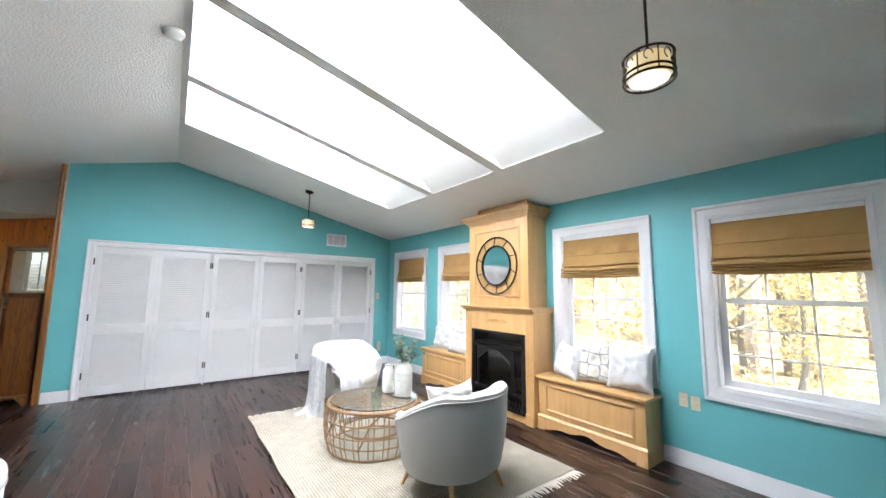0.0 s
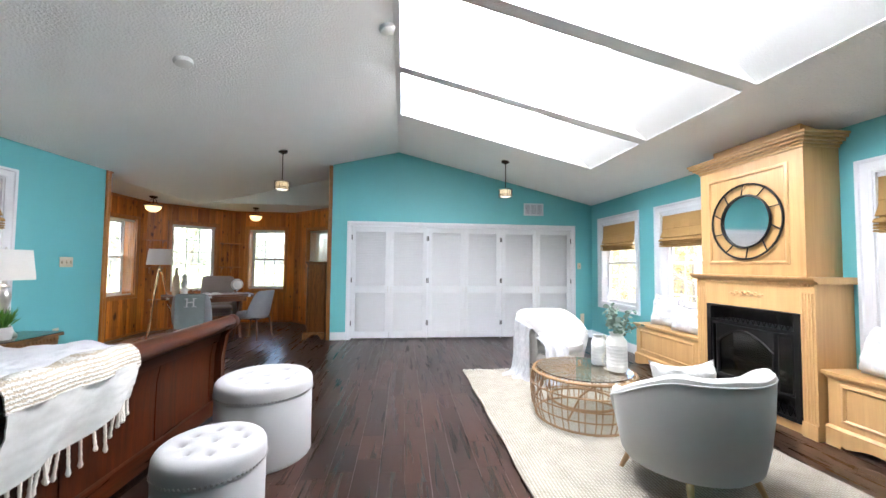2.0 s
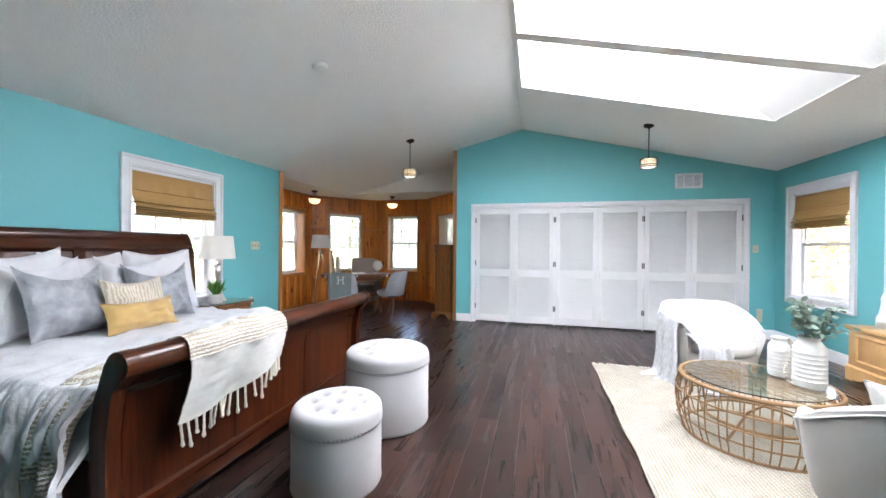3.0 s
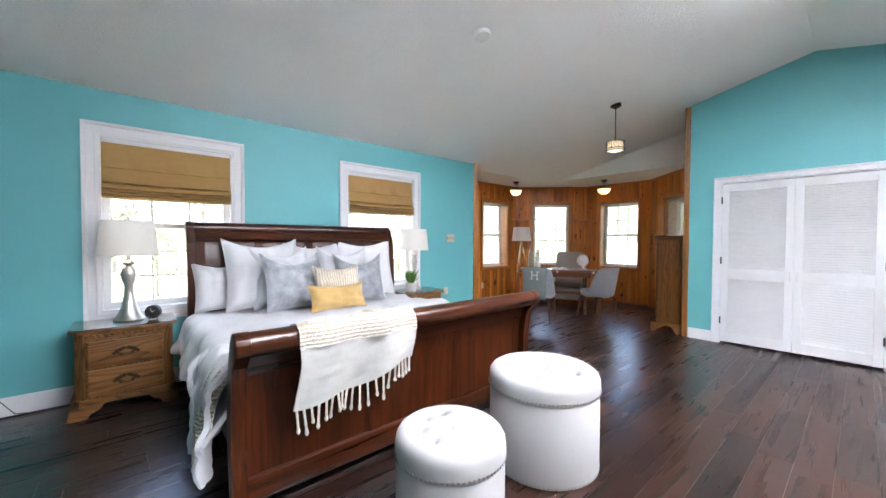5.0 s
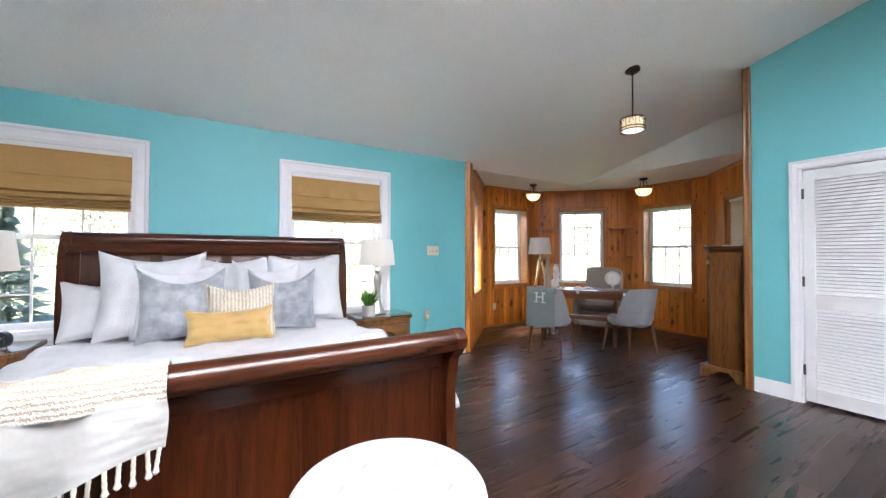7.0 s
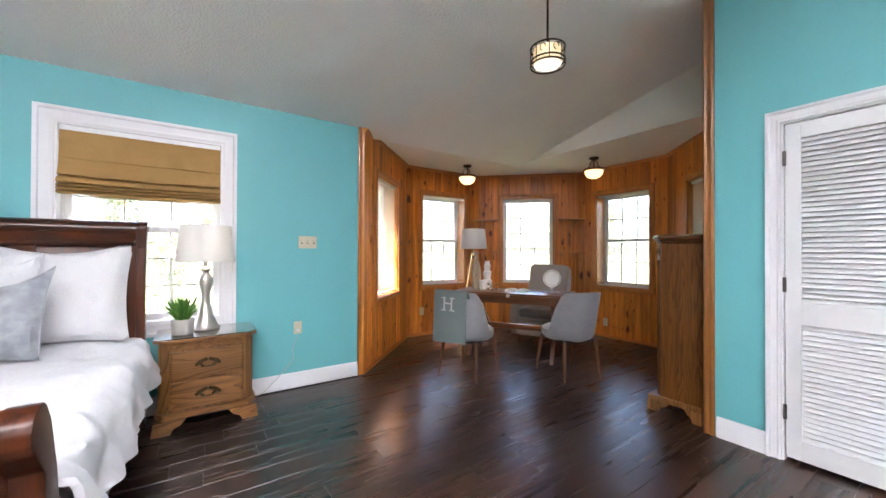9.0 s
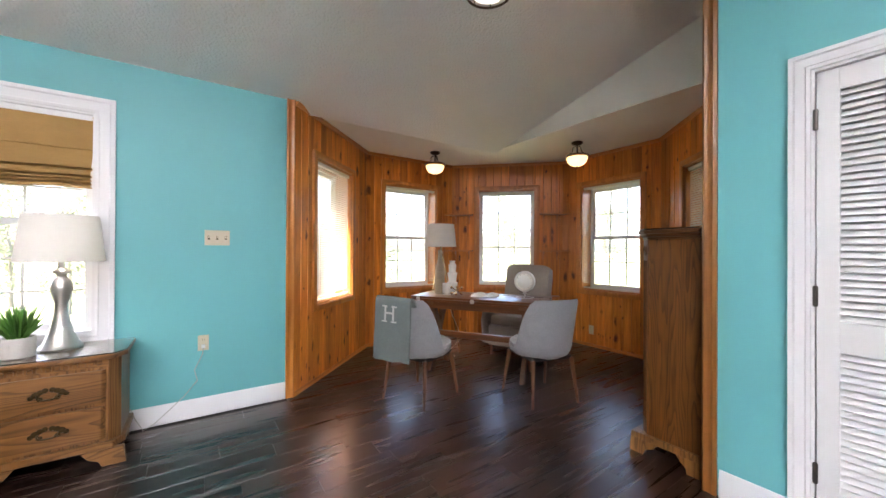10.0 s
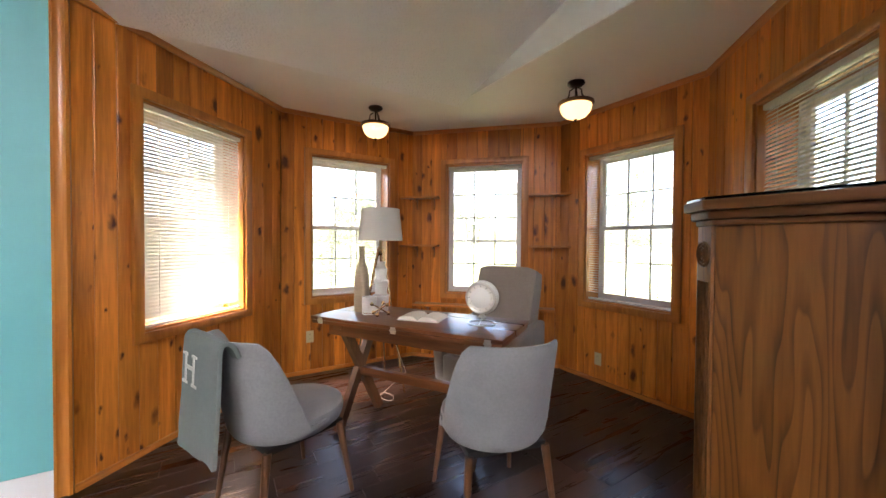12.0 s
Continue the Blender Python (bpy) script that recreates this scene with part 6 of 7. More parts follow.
pm.materials.append(SUCC)
tagged(part("leaves", pm, SUCC, pp), kind="stuff")


# ---- ottomans ----
OTTO = surf("cream_ottoman_velvet", (0.43, 0.425, 0.425), (0.40, 0.395, 0.395), 9, 0.9, bump=0.1, bscale=260, sheen=0.15)
AGED = surf("aged_nail_metal", (0.42, 0.41, 0.39), (0.32, 0.31, 0.30), 40, 0.35, 0.9)


def ottoman(x, y, r, h, label, seed):
    top = thing("storage_ottoman", at(x, y), label, "ottoman", "round ottomans")
    part("drum", lathe([(r - 0.012, 0.0), (r - 0.002, 0.008), (r, 0.02), (r, h - 0.13), (r - 0.004, h - 0.122)], 56), OTTO, top)
    bm = bmesh.new()
    spots = [(0, 0)] + [(0.56 * math.cos(a), 0.56 * math.sin(a)) for a in (2 * math.pi * k / 8 + 0.3 for k in range(8))]
    R, A = 26, 80
    rings = []
    for i in range(R + 1):
        q = i / R
        ring = []
        for k in range(A):
            a = 2 * math.pi * k / A
            px, py = q * math.cos(a), q * math.sin(a)
            ph = max(0.0, (q - 0.84) / 0.16) * math.pi / 2
            rr = r * min(q, 0.84) + (0.16 * r + 0.002) * math.sin(ph)
            z = h - 0.046 * (1 - math.cos(ph)) - 0.008 * q * q
            for sx, sy in spots:
                d2 = ((px - sx) ** 2 + (py - sy) ** 2)
                z -= (r / 0.315) ** 2.4 * (0.036 * math.exp(-d2 / 0.0050) + 0.024 * math.exp(-d2 / 0.032))
            ring.append(bm.verts.new((rr * math.cos(a), rr * math.sin(a), z)) if i else None)
        if i == 0:
            z = h - 0.060 * (r / 0.315) ** 2.4
            c = bm.verts.new((0, 0, z))
        rings.append(ring)
    for k in range(A):
        bm.faces.new((c, rings[1][k], rings[1][(k + 1) % A]))
    for i in range(1, R):
        for k in range(A):
            bm.faces.new((rings[i][k], rings[i + 1][k], rings[i + 1][(k + 1) % A], rings[i][(k + 1) % A]))
    low = [[bm.verts.new(((r + o) * math.cos(2 * math.pi * k / A), (r + o) * math.sin(2 * math.pi * k / A), z)) for k in range(A)] for o, z in ((0.004, h - 0.075), (0.003, h - 0.10), (0.001, h - 0.119))]
    prev = rings[R]
    for ring in low:
        for k in range(A):
            bm.faces.new((prev[k], ring[k], ring[(k + 1) % A], prev[(k + 1) % A]))
        prev = ring
    bm.faces.new(prev)
    lid = part("lid", bm, OTTO, top, "buttoned cushion lid")
    bt = to_mesh("button", lathe([(0.010, -0.004), (0.011, 0.0), (0.007, 0.004), (0.001, 0.005)], 10), CREAM)
    for sx, sy in spots:
        o = part("button", bt, CREAM, lid)
        o.location = (sx * r, sy * r, h - 0.052 * (r / 0.315) ** 2.4)
    nail = to_mesh("nailhead", lathe([(0.0072, 0.0), (0.006, 0.0035), (0.001, 0.0052)], 8), AGED)
    n = int(2 * math.pi * r / 0.0215)
    for z in (h - 0.108, 0.016):
        for k in range(n):
            a = 2 * math.pi * k / n
            o = part("nailhead", nail, AGED, lid if z > 0.1 else top)
            o.matrix_local = Matrix.Translation(((r + 0.004 if z > 0.1 else r - 0.002) * math.cos(a), (r + 0.004 if z > 0.1 else r - 0.002) * math.sin(a), z)) @ Matrix.Rotation(a, 4, "Z") @ Matrix.Rotation(radians(90), 4, "Y")
    return top


ottoman(-0.84, 2.86, 0.318, 0.565, "large round tufted cream ottoman with nailhead trim", 1)
ottoman(-0.82, 2.09, 0.25, 0.46, "small round tufted cream ottoman with nailhead trim", 2)


# ---- turret study ----
DA = 31.6
desk = thing("trestle_desk", at(-3.305, 6.995, 0, DA), "brown wooden trestle desk with crossed legs and steel corner catches", "desk")
DL, DD, DH = 1.36, 0.56, 0.785
part("desktop", box(-DL / 2, DL / 2, -DD / 2, DD / 2, DH - 0.022, DH, 0.004), DESKW, desk)
part("under_leaf", box(-DL / 2 + 0.005, DL / 2 - 0.005, -DD / 2 + 0.005, DD / 2 - 0.005, DH - 0.048, DH - 0.026, 0.003), DESKW, desk)
for y in (-DD / 2 + 0.05, DD / 2 - 0.07):
    part("apron", box(-DL / 2 + 0.12, DL / 2 - 0.12, y, y + 0.02, DH - 0.125, DH - 0.05, 0.002), DESKW, desk)
for x in (-DL / 2 + 0.20, DL / 2 - 0.20):
    for s in (-1, 1):
        a, b = Vector((x, s * 0.22, 0.0)), Vector((x, -s * 0.19, DH - 0.06))
        d_ = (b - a).normalized()
        q = Vector((1, 0, 0)).cross(d_)
        lb = bmesh.new()
        vs = [lb.verts.new(c + Vector((ex, 0, 0)) + q * eq) for c in (a, b) for ex, eq in ((-0.022 + 0.004 * s, -0.035), (0.022 + 0.004 * s, -0.035), (0.022 + 0.004 * s, 0.035), (-0.022 + 0.004 * s, 0.035))]
        for f in ((0, 1, 2, 3), (7, 6, 5, 4), (0, 4, 5, 1), (1, 5, 6, 2), (2, 6, 7, 3), (3, 7, 4, 0)):
            lb.faces.new([vs[i] for i in f])
        for v in vs[:4]:
            v.co.z = max(0.0, v.co.z) if v.co.z > 0.01 else 0.0
        part("crossed_leg", lb, DESKZ, desk)
    part("leg_cleat", box(x - 0.035, x + 0.035, -0.24, 0.24, DH - 0.085, DH - 0.05, 0.003), DESKZ, desk)
part("stretcher", box(-DL / 2 + 0.20, DL / 2 - 0.20, -0.022, 0.022, 0.33, 0.39, 0.003), DESKW, desk)
for x in (-DL / 2 + 0.07, -0.02, DL / 2 - 0.10):
    hb = box(x, x + 0.035, -DD / 2 - 0.003, -DD / 2 + 0.004, DH - 0.046, DH - 0.006)
    box(x - 0.006, x + 0.041, -DD / 2 - 0.005, -DD / 2, DH - 0.032, DH - 0.022, 0.002, hb, 1)
    part("hinge_catch", hb, NICKEL, desk, "steel hinge catch")


def shell_chair(m, label):
    """Upholstered shell chair, front along +x."""
    top = thing("side_chair", m, label, "chair", "grey desk chairs")
    bm = bmesh.new()
    rows, N_ = [], 36
    for i in range(N_ + 1):
        th = radians(-124 + 248 * i / N_)
        a = abs(math.degrees(th))
        f = min(1.0, max(0.0, (a - 46) / 52))
        h = 0.875 - 0.425 * (f * f * (3 - 2 * f)) - 0.000004 * a * a
        h = max(h, 0.445)
        c, s = -math.cos(th), math.sin(th)
        sec = []
        for r, z in ((0.45, 0.366), (0.72, 0.370), (0.88, 0.388), (0.97, 0.425), (1.0, 0.48), (1.0, 0.47 + (h - 0.47) * 0.5), (1.0, h - 0.02), (0.975, h), (0.93, h), (0.905, h - 0.02), (0.89, 0.47 + (h - 0.47) * 0.5), (0.87, 0.46), (0.80, 0.40), (0.45, 0.375)):
            z = min(z, h - 0.002 * r)
            lean = -0.22 * max(0.0, z - 0.45) * max(0.0, -c)
            nar = 0.96 + 0.09 * max(0.0, z - 0.45) / 0.4
            sec.append(bm.verts.new((c * 0.245 * r + lean, s * 0.272 * r * nar, z)))
        rows.append(sec)
    for a, b in zip(rows, rows[1:]):
        for k in range(len(a)):
            bm.faces.new((a[k], a[(k + 1) % len(a)], b[(k + 1) % len(a)], b[k]))
    bm.faces.new(rows[0])
    bm.faces.new(rows[-1][::-1])
    part("backrest", bm, GREYF, top)
    st = bmesh.new()
    lathe([(0.12, 0.362), (0.20, 0.368), (0.232, 0.395), (0.240, 0.43), (0.234, 0.462), (0.205, 0.483), (0.10, 0.49), (0.01, 0.491)], 36, st, cx=0.045, sx=1.12)
    part("seat", st, GREYF, top)
    part("seat_frame", box(-0.17, 0.22, -0.19, 0.19, 0.355, 0.385, 0.006), BLACK, top)
    for x, y in ((0.20, 0.19), (0.20, -0.19), (-0.17, 0.185), (-0.17, -0.185)):
        part("leg", tube([(x, y, 0.37), (x * 1.28, y * 1.18, 0.0)], [0.020, 0.011], 10), WALNUT, top)
    return top


shell_chair(at(-3.105, 6.135, 0, 111), "grey upholstered desk chair with walnut legs and folded throw")
shell_chair(at(-2.525, 7.005, 0, 165), "grey upholstered desk chair with walnut legs at a desk")

# folded throw with a letter, over the chair back
fth = thing("folded_throw", at(-3.105, 6.135, 0, 111), "grey-green folded throw with a white letter over a chair back", "throw blanket")
SAGE = surf("sage_grey_wool", (0.175, 0.205, 0.20), (0.14, 0.165, 0.16), 60, 0.95, bump=0.3, bscale=250)
tp = [(-0.272, -0.01, 0.82), (-0.294, -0.01, 0.868), (-0.325, -0.01, 0.893), (-0.362, -0.01, 0.872), (-0.372, -0.01, 0.74), (-0.378, -0.01, 0.60), (-0.392, -0.01, 0.40)]
drape("cloth", tp, (0, -0.36, 0), SAGE, fth, 31, 36, 14, 0.004, 6, 0.016, hem=0.01)
inner = [(-0.262, -0.06, 0.84), (-0.232, -0.06, 0.74), (-0.198, -0.06, 0.60), (-0.165, -0.06, 0.515), (-0.10, -0.06, 0.497), (-0.03, -0.06, 0.497)]
drape("fold_end", inner, (0, -0.16, 0), THROW, fth, 33, 16, 8, 0.003, 6, 0.006, hem=0.02, label="cream throw end")
cu = bpy.data.curves.new("letter", "FONT")
cu.body, cu.size, cu.extrude, cu.align_x, cu.align_y = "H", 0.17, 0.0015, "CENTER", "CENTER"
tmp = new("letter_text", cu)
lme = bpy.data.meshes.new_from_object(tmp.evaluated_get(bpy.context.evaluated_depsgraph_get()))
bpy.data.objects.remove(tmp)
lme.materials.clear()
lme.materials.append(THROW)
lt = part("letter", lme, THROW, fth, "white appliqued letter H")
lt.matrix_local = Matrix.Translation((-0.402, -0.015, 0.765)) @ Matrix.Rotation(radians(-90), 4, "Z") @ Matrix.Rotation(radians(88), 4, "X")
ser = bmesh.new()
for sx in (-0.048, 0.048):
    for sz in (-0.058, 0.058):
        box(sx - 0.026, sx + 0.026, sz - 0.005, sz + 0.005, -0.0012, 0.0018, bm=ser)
tagged(part("serif", ser, THROW, lt), kind="stuff")

# taupe armchair behind the desk
rc = thing("reclining_armchair", at(-3.58, 7.86, 0, -66), "taupe upholstered reclining armchair behind a desk", "armchair")
part("seat_base", box(-0.30, 0.30, -0.27, 0.27, 0.14, 0.36, 0.03, None, 3), TAUPE, rc)
part("seat_cushion", box(-0.25, 0.33, -0.26, 0.26, 0.34, 0.49, 0.055, None, 4), TAUPE, rc)
part("footrest", box(0.31, 0.38, -0.26, 0.26, 0.14, 0.38, 0.03, None, 3), TAUPE, rc)
for s in (-1, 1):
    ab = prism([(-0.32, 0.14), (0.34, 0.14), (0.36, 0.42), (0.35, 0.52), (0.28, 0.565), (0.0, 0.59), (-0.32, 0.62)], "y", s * 0.27, s * 0.36, 0.03)
    part("arm", ab, TAUPE, rc)
bk = bmesh.new()
grid(14, 14, lambda u, v: (-0.22 - 0.20 * v + 0.05 * math.sin(math.pi * u) * 0 - 0.03 * (1 - (2 * u - 1) ** 2),
     (u - 0.5) * (0.60 - 0.06 * max(0, v - 0.8) * 5 * 0.4), 0.40 + 0.635 * v - 0.035 * max(0.0, abs(2 * u - 1) - 0.75) * 4 * max(0, v - 0.7) * 3), bk)
thicken(bk, 0.13)
part("backrest", bk, TAUPE, rc)
for x, y in ((0.26, 0.27), (0.26, -0.27), (-0.26, 0.27), (-0.26, -0.27)):
    part("foot", tube([(x, y, 0.15), (x, y, 0.0)], [0.022, 0.015], 8), WALNUT, rc)

# tripod floor lamp
tl = thing("floor_lamp", at(-4.20, 7.09), "tripod floor lamp with gold legs and white drum shade", "lamp")
for k in range(3):
    a = 2 * math.pi * k / 3 + 0.5
    part("leg", tube([(0.02 * math.cos(a), 0.02 * math.sin(a), 1.22), (0.27 * math.cos(a), 0.27 * math.sin(a), 0.0)], [0.012, 0.009], 8), GOLDM, tl)
part("hub", lathe([(0.020, 1.17), (0.034, 1.19), (0.034, 1.23), (0.012, 1.26), (0.012, 1.36)], 16), GOLDM, tl)
sh = lathe([(0.195, 1.305), (0.165, 1.585)], 40, closed=False)
thicken(sh, 0.002)
part("shade", sh, SHADE, tl, "white tapered drum shade")
sp3 = tube([(0.165, 0, 1.575), (-0.165, 0, 1.575)], 0.002, 5)
tube([(0, 0.165, 1.575), (0, -0.165, 1.575)], 0.002, 5, sp3)
part("spider", sp3, GOLDM, tl)
part("finial", lathe([(0.003, 1.575), (0.008, 1.59), (0.002, 1.605)], 10), GOLDM, tl)

# on the desk
ZD = DH + 0.0005
STONE = surf("banded_tan_ceramic", (0.40, 0.31, 0.21), (0.27, 0.205, 0.135), 14, 0.55, bump=0.2, bscale=60, stretch=(1, 1, 5))
vt = thing("bottle_vase", at(-3.722, 6.755, ZD), "tall tan banded ceramic bottle vase on a desk", "vase", "desk vases")
part("body", lathe([(0.048, 0.0), (0.054, 0.01), (0.056, 0.12), (0.053, 0.24), (0.042, 0.31), (0.024, 0.37), (0.019, 0.42), (0.022, 0.46), (0.024, 0.475), (0.018, 0.475), (0.014, 0.44)], 28), STONE, vt)
vw = thing("tiered_vase", at(-3.66, 6.88, ZD), "white tiered ceramic vase on a desk", "vase", "desk vases")
part("body", lathe([(0.048, 0.0), (0.052, 0.012), (0.056, 0.10), (0.060, 0.118), (0.046, 0.125), (0.042, 0.14), (0.050, 0.20), (0.055, 0.222), (0.042, 0.23), (0.037, 0.245), (0.044, 0.31), (0.034, 0.32), (0.028, 0.335), (0.032, 0.36), (0.024, 0.36), (0.02, 0.33)], 28), CERAM, vw)
cj = thing("candle_holder", at(-3.595, 6.765, ZD), "white ceramic candle jar with gold rim on a desk", "candle")
part("jar", lathe([(0.046, 0.0), (0.050, 0.006), (0.050, 0.118), (0.046, 0.122), (0.043, 0.118), (0.043, 0.03)], 28), CERAM, cj)
part("gold_rim", tube([(0.0505 * math.cos(a), 0.0505 * math.sin(a), 0.012) for a in (2 * math.pi * k / 28 for k in range(28))], 0.002, 5, None, True), GOLDM, cj)
jk = thing("jack_ornament", at(-3.475, 6.80, ZD + 0.047, 20), "large gold metal jack ornament on a desk", "ornament")
for d3 in ((1, 0.15, 0.55), (-0.5, 0.9, 0.55), (-0.5, -0.85, 0.6)):
    v = Vector(d3).normalized() * 0.066
    part("arm", tube([-v, v], 0.005, 7), GOLDM, jk)
    for s in (-1, 1):
        kb = bmesh.new()
        bmesh.ops.create_icosphere(kb, subdivisions=2, radius=0.014, matrix=Matrix.Translation(v * s))
        part("knob", kb, GOLDM, jk)
jk.location.z = ZD + 0.052

PAPER = surf("book_paper", (0.78, 0.76, 0.71), (0.74, 0.72, 0.67), 40, 0.9)
bo = thing("open_book", at(-3.27, 7.02, ZD, DA + 8), "open book with white pages lying on a desk", "book")
for s in (-1, 1):
    pg = prism([(0.0, 0.004), (s * 0.03, 0.026), (s * 0.07, 0.030), (s * 0.13, 0.018), (s * 0.135, 0.008), (s * 0.135, 0.004)], "y", -0.10, 0.10)
    part("pages", pg, PAPER, bo)
    part("cover", box(min(0, s * 0.142), max(0, s * 0.142), -0.106, 0.106, 0.0, 0.0035), CREAM, bo)
gc = thing("globe_clock", at(-2.955, 7.27, ZD, -52), "round glass globe desk clock with silver ring base", "clock")
gb2 = bmesh.new()
bmesh.ops.create_uvsphere(gb2, u_segments=32, v_segments=20, radius=0.105, matrix=Matrix.Translation((0, 0, 0.165)) @ Matrix.Diagonal((0.62, 1, 1, 1)))
part("case", gb2, WPLAST, gc)
dial = lathe([(0.084, 0.0), (0.084, 0.004)], 32)
bmesh.ops.rotate(dial, verts=dial.verts, cent=(0, 0, 0), matrix=Matrix.Rotation(radians(90), 3, "Y"))
bmesh.ops.translate(dial, verts=dial.verts, vec=(0.048, 0, 0.165))
part("dial", dial, PAPER, gc)
rim = [(0.050, 0.088 * math.cos(a), 0.165 + 0.088 * math.sin(a)) for a in (2 * math.pi * k / 36 for k in range(36))]
part("bezel", tube(rim, 0.008, 8, None, True), NICKEL, gc)
for a, ln in ((70, 0.04), (250, 0.06)):
    part("clock_hand", tube([(0.054, 0, 0.165), (0.054, ln * math.sin(radians(a)), 0.165 + ln * math.cos(radians(a)))], 0.002, 4), BLACK, gc)
for k in range(12):
    a = radians(30 * k)
    part("hour_mark", tube([(0.053, 0.068 * math.sin(a), 0.165 + 0.068 * math.cos(a)), (0.053, 0.078 * math.sin(a), 0.165 + 0.078 * math.cos(a))], 0.0014, 4), BLACK, gc)
part("neck", lathe([(0.026, 0.040), (0.014, 0.055), (0.020, 0.068)], 16), NICKEL, gc)
part("base_ring", tube([(0.085 * math.cos(a), 0.085 * math.sin(a), 0.004) for a in (2 * math.pi * k / 36 for k in range(36))], 0.0035, 6, None, True), NICKEL, gc)
part("base_strut", tube([(-0.085, 0, 0.004), (0, 0, 0.042), (0.085, 0, 0.004)], 0.004, 6), NICKEL, gc)

# ---- tall oak chest against the closet wall's end ----
cab = thing("tall_chest", on_wall((XC - 0.103, 6.845), (0, 1), (1, 0)), "tall golden oak chest with fluted corners and glass top", "cabinet")
CW, CD, CH = 0.78, 0.337, 1.39
CROWNWOOD = wood("dark_stained_crown", (0.045, 0.0150, 0.0032), (0.125, 0.045, 0.0098), "y", 0.45, 1.2, 0.0, spec=0.3)
OAKBIG = wood("oak_side_panel", (0.036, 0.0110, 0.0018), (0.170, 0.061, 0.0110), "z", 0.46, 1.6, 0.05, 0.0, 0.05, 0.2, False, 0.4, 0.25, 0.78, 0.3, 0.0, 5.5, spec=0.3)
CUT = 0.055


def chest_plan(o):
    """Plan of the chest with cut front corners, o larger all round."""
    k = o * 0.42
    return [(-o, 0.0), (-o, -CD + CUT - k), (CUT - k, -CD - o), (CW - CUT + k, -CD - o), (CW + o, -CD + CUT - k), (CW + o, 0.0)]


part("carcass", prism(chest_plan(0.0), "z", 0.11, CH - 0.05, 0.002), OAKBIG, cab)
for off, z0, z1 in ((0.010, CH - 0.058, CH - 0.044), (0.020, CH - 0.044, CH - 0.024), (0.034, CH - 0.024, CH)):
    part("crown", prism(chest_plan(off), "z", z0, z1, 0.005), CROWNWOOD, cab, "dark stained crown moulding")
part("glass_sheet", prism(chest_plan(0.028), "z", CH + 0.001, CH + 0.007), TOPGLASS, cab)
for cx, turn in ((CUT / 2, -45), (CW - CUT / 2, 45)):
    pil = part("pilaster", box(-0.034, 0.034, -0.008, 0.004, 0.125, CH - 0.058, 0.002), OAKBIG, cab)
    pil.matrix_local = Matrix.Translation((cx, -CD + CUT / 2, 0)) @ Matrix.Rotation(radians(turn), 4, "Z")
    for k in range(4):
        part("flute", tube([(-0.021 + 0.014 * k, -0.008, 0.22), (-0.021 + 0.014 * k, -0.008, CH - 0.19)], 0.0048, 6), CROWNWOOD, pil)
    for r in (0.028, 0.019, 0.010):
        part("rosette_ring", tube([(r * math.cos(a), -0.009, CH - 0.125 + r * math.sin(a)) for a in (2 * math.pi * k / 24 for k in range(24))], 0.0045, 6, None, True), CROWNWOOD, pil)
part("base_moulding", box(-0.022, CW + 0.022, -CD - 0.045, 0.0, 0.085, 0.125, 0.008), OAK, cab)
for xx in (-0.022, CW - 0.005):
    sp_ = [(-CD - 0.05, 0.0), (-CD + 0.03, 0.0), (-CD + 0.045, 0.035), (-CD + 0.09, 0.055), (-CD + 0.11, 0.086), (-0.12, 0.086), (-0.10, 0.055), (-0.07, 0.03), (-0.065, 0.0), (-0.0, 0.0), (0.0, 0.087), (-CD - 0.045, 0.087)]
    part("bracket_foot", prism(sp_, "x", xx, xx + 0.027), OAK, cab)
for k in range(2):
    ring_frame(0.09 + 0.32 * k, 0.37 + 0.32 * k, 0.22, CH - 0.13, -CD - 0.001, cab, "door_panel", 0.03, OAK)
    part("knob", lathe([(0.012, 0.0), (0.016, 0.01), (0.010, 0.02)], 12, None, 0.37 + 0.07 * k, 0.0), BRASSOLD, cab).matrix_local = Matrix.Translation((0, -CD - 0.004, 0.72)) @ Matrix.Rotation(radians(90), 4, "X")


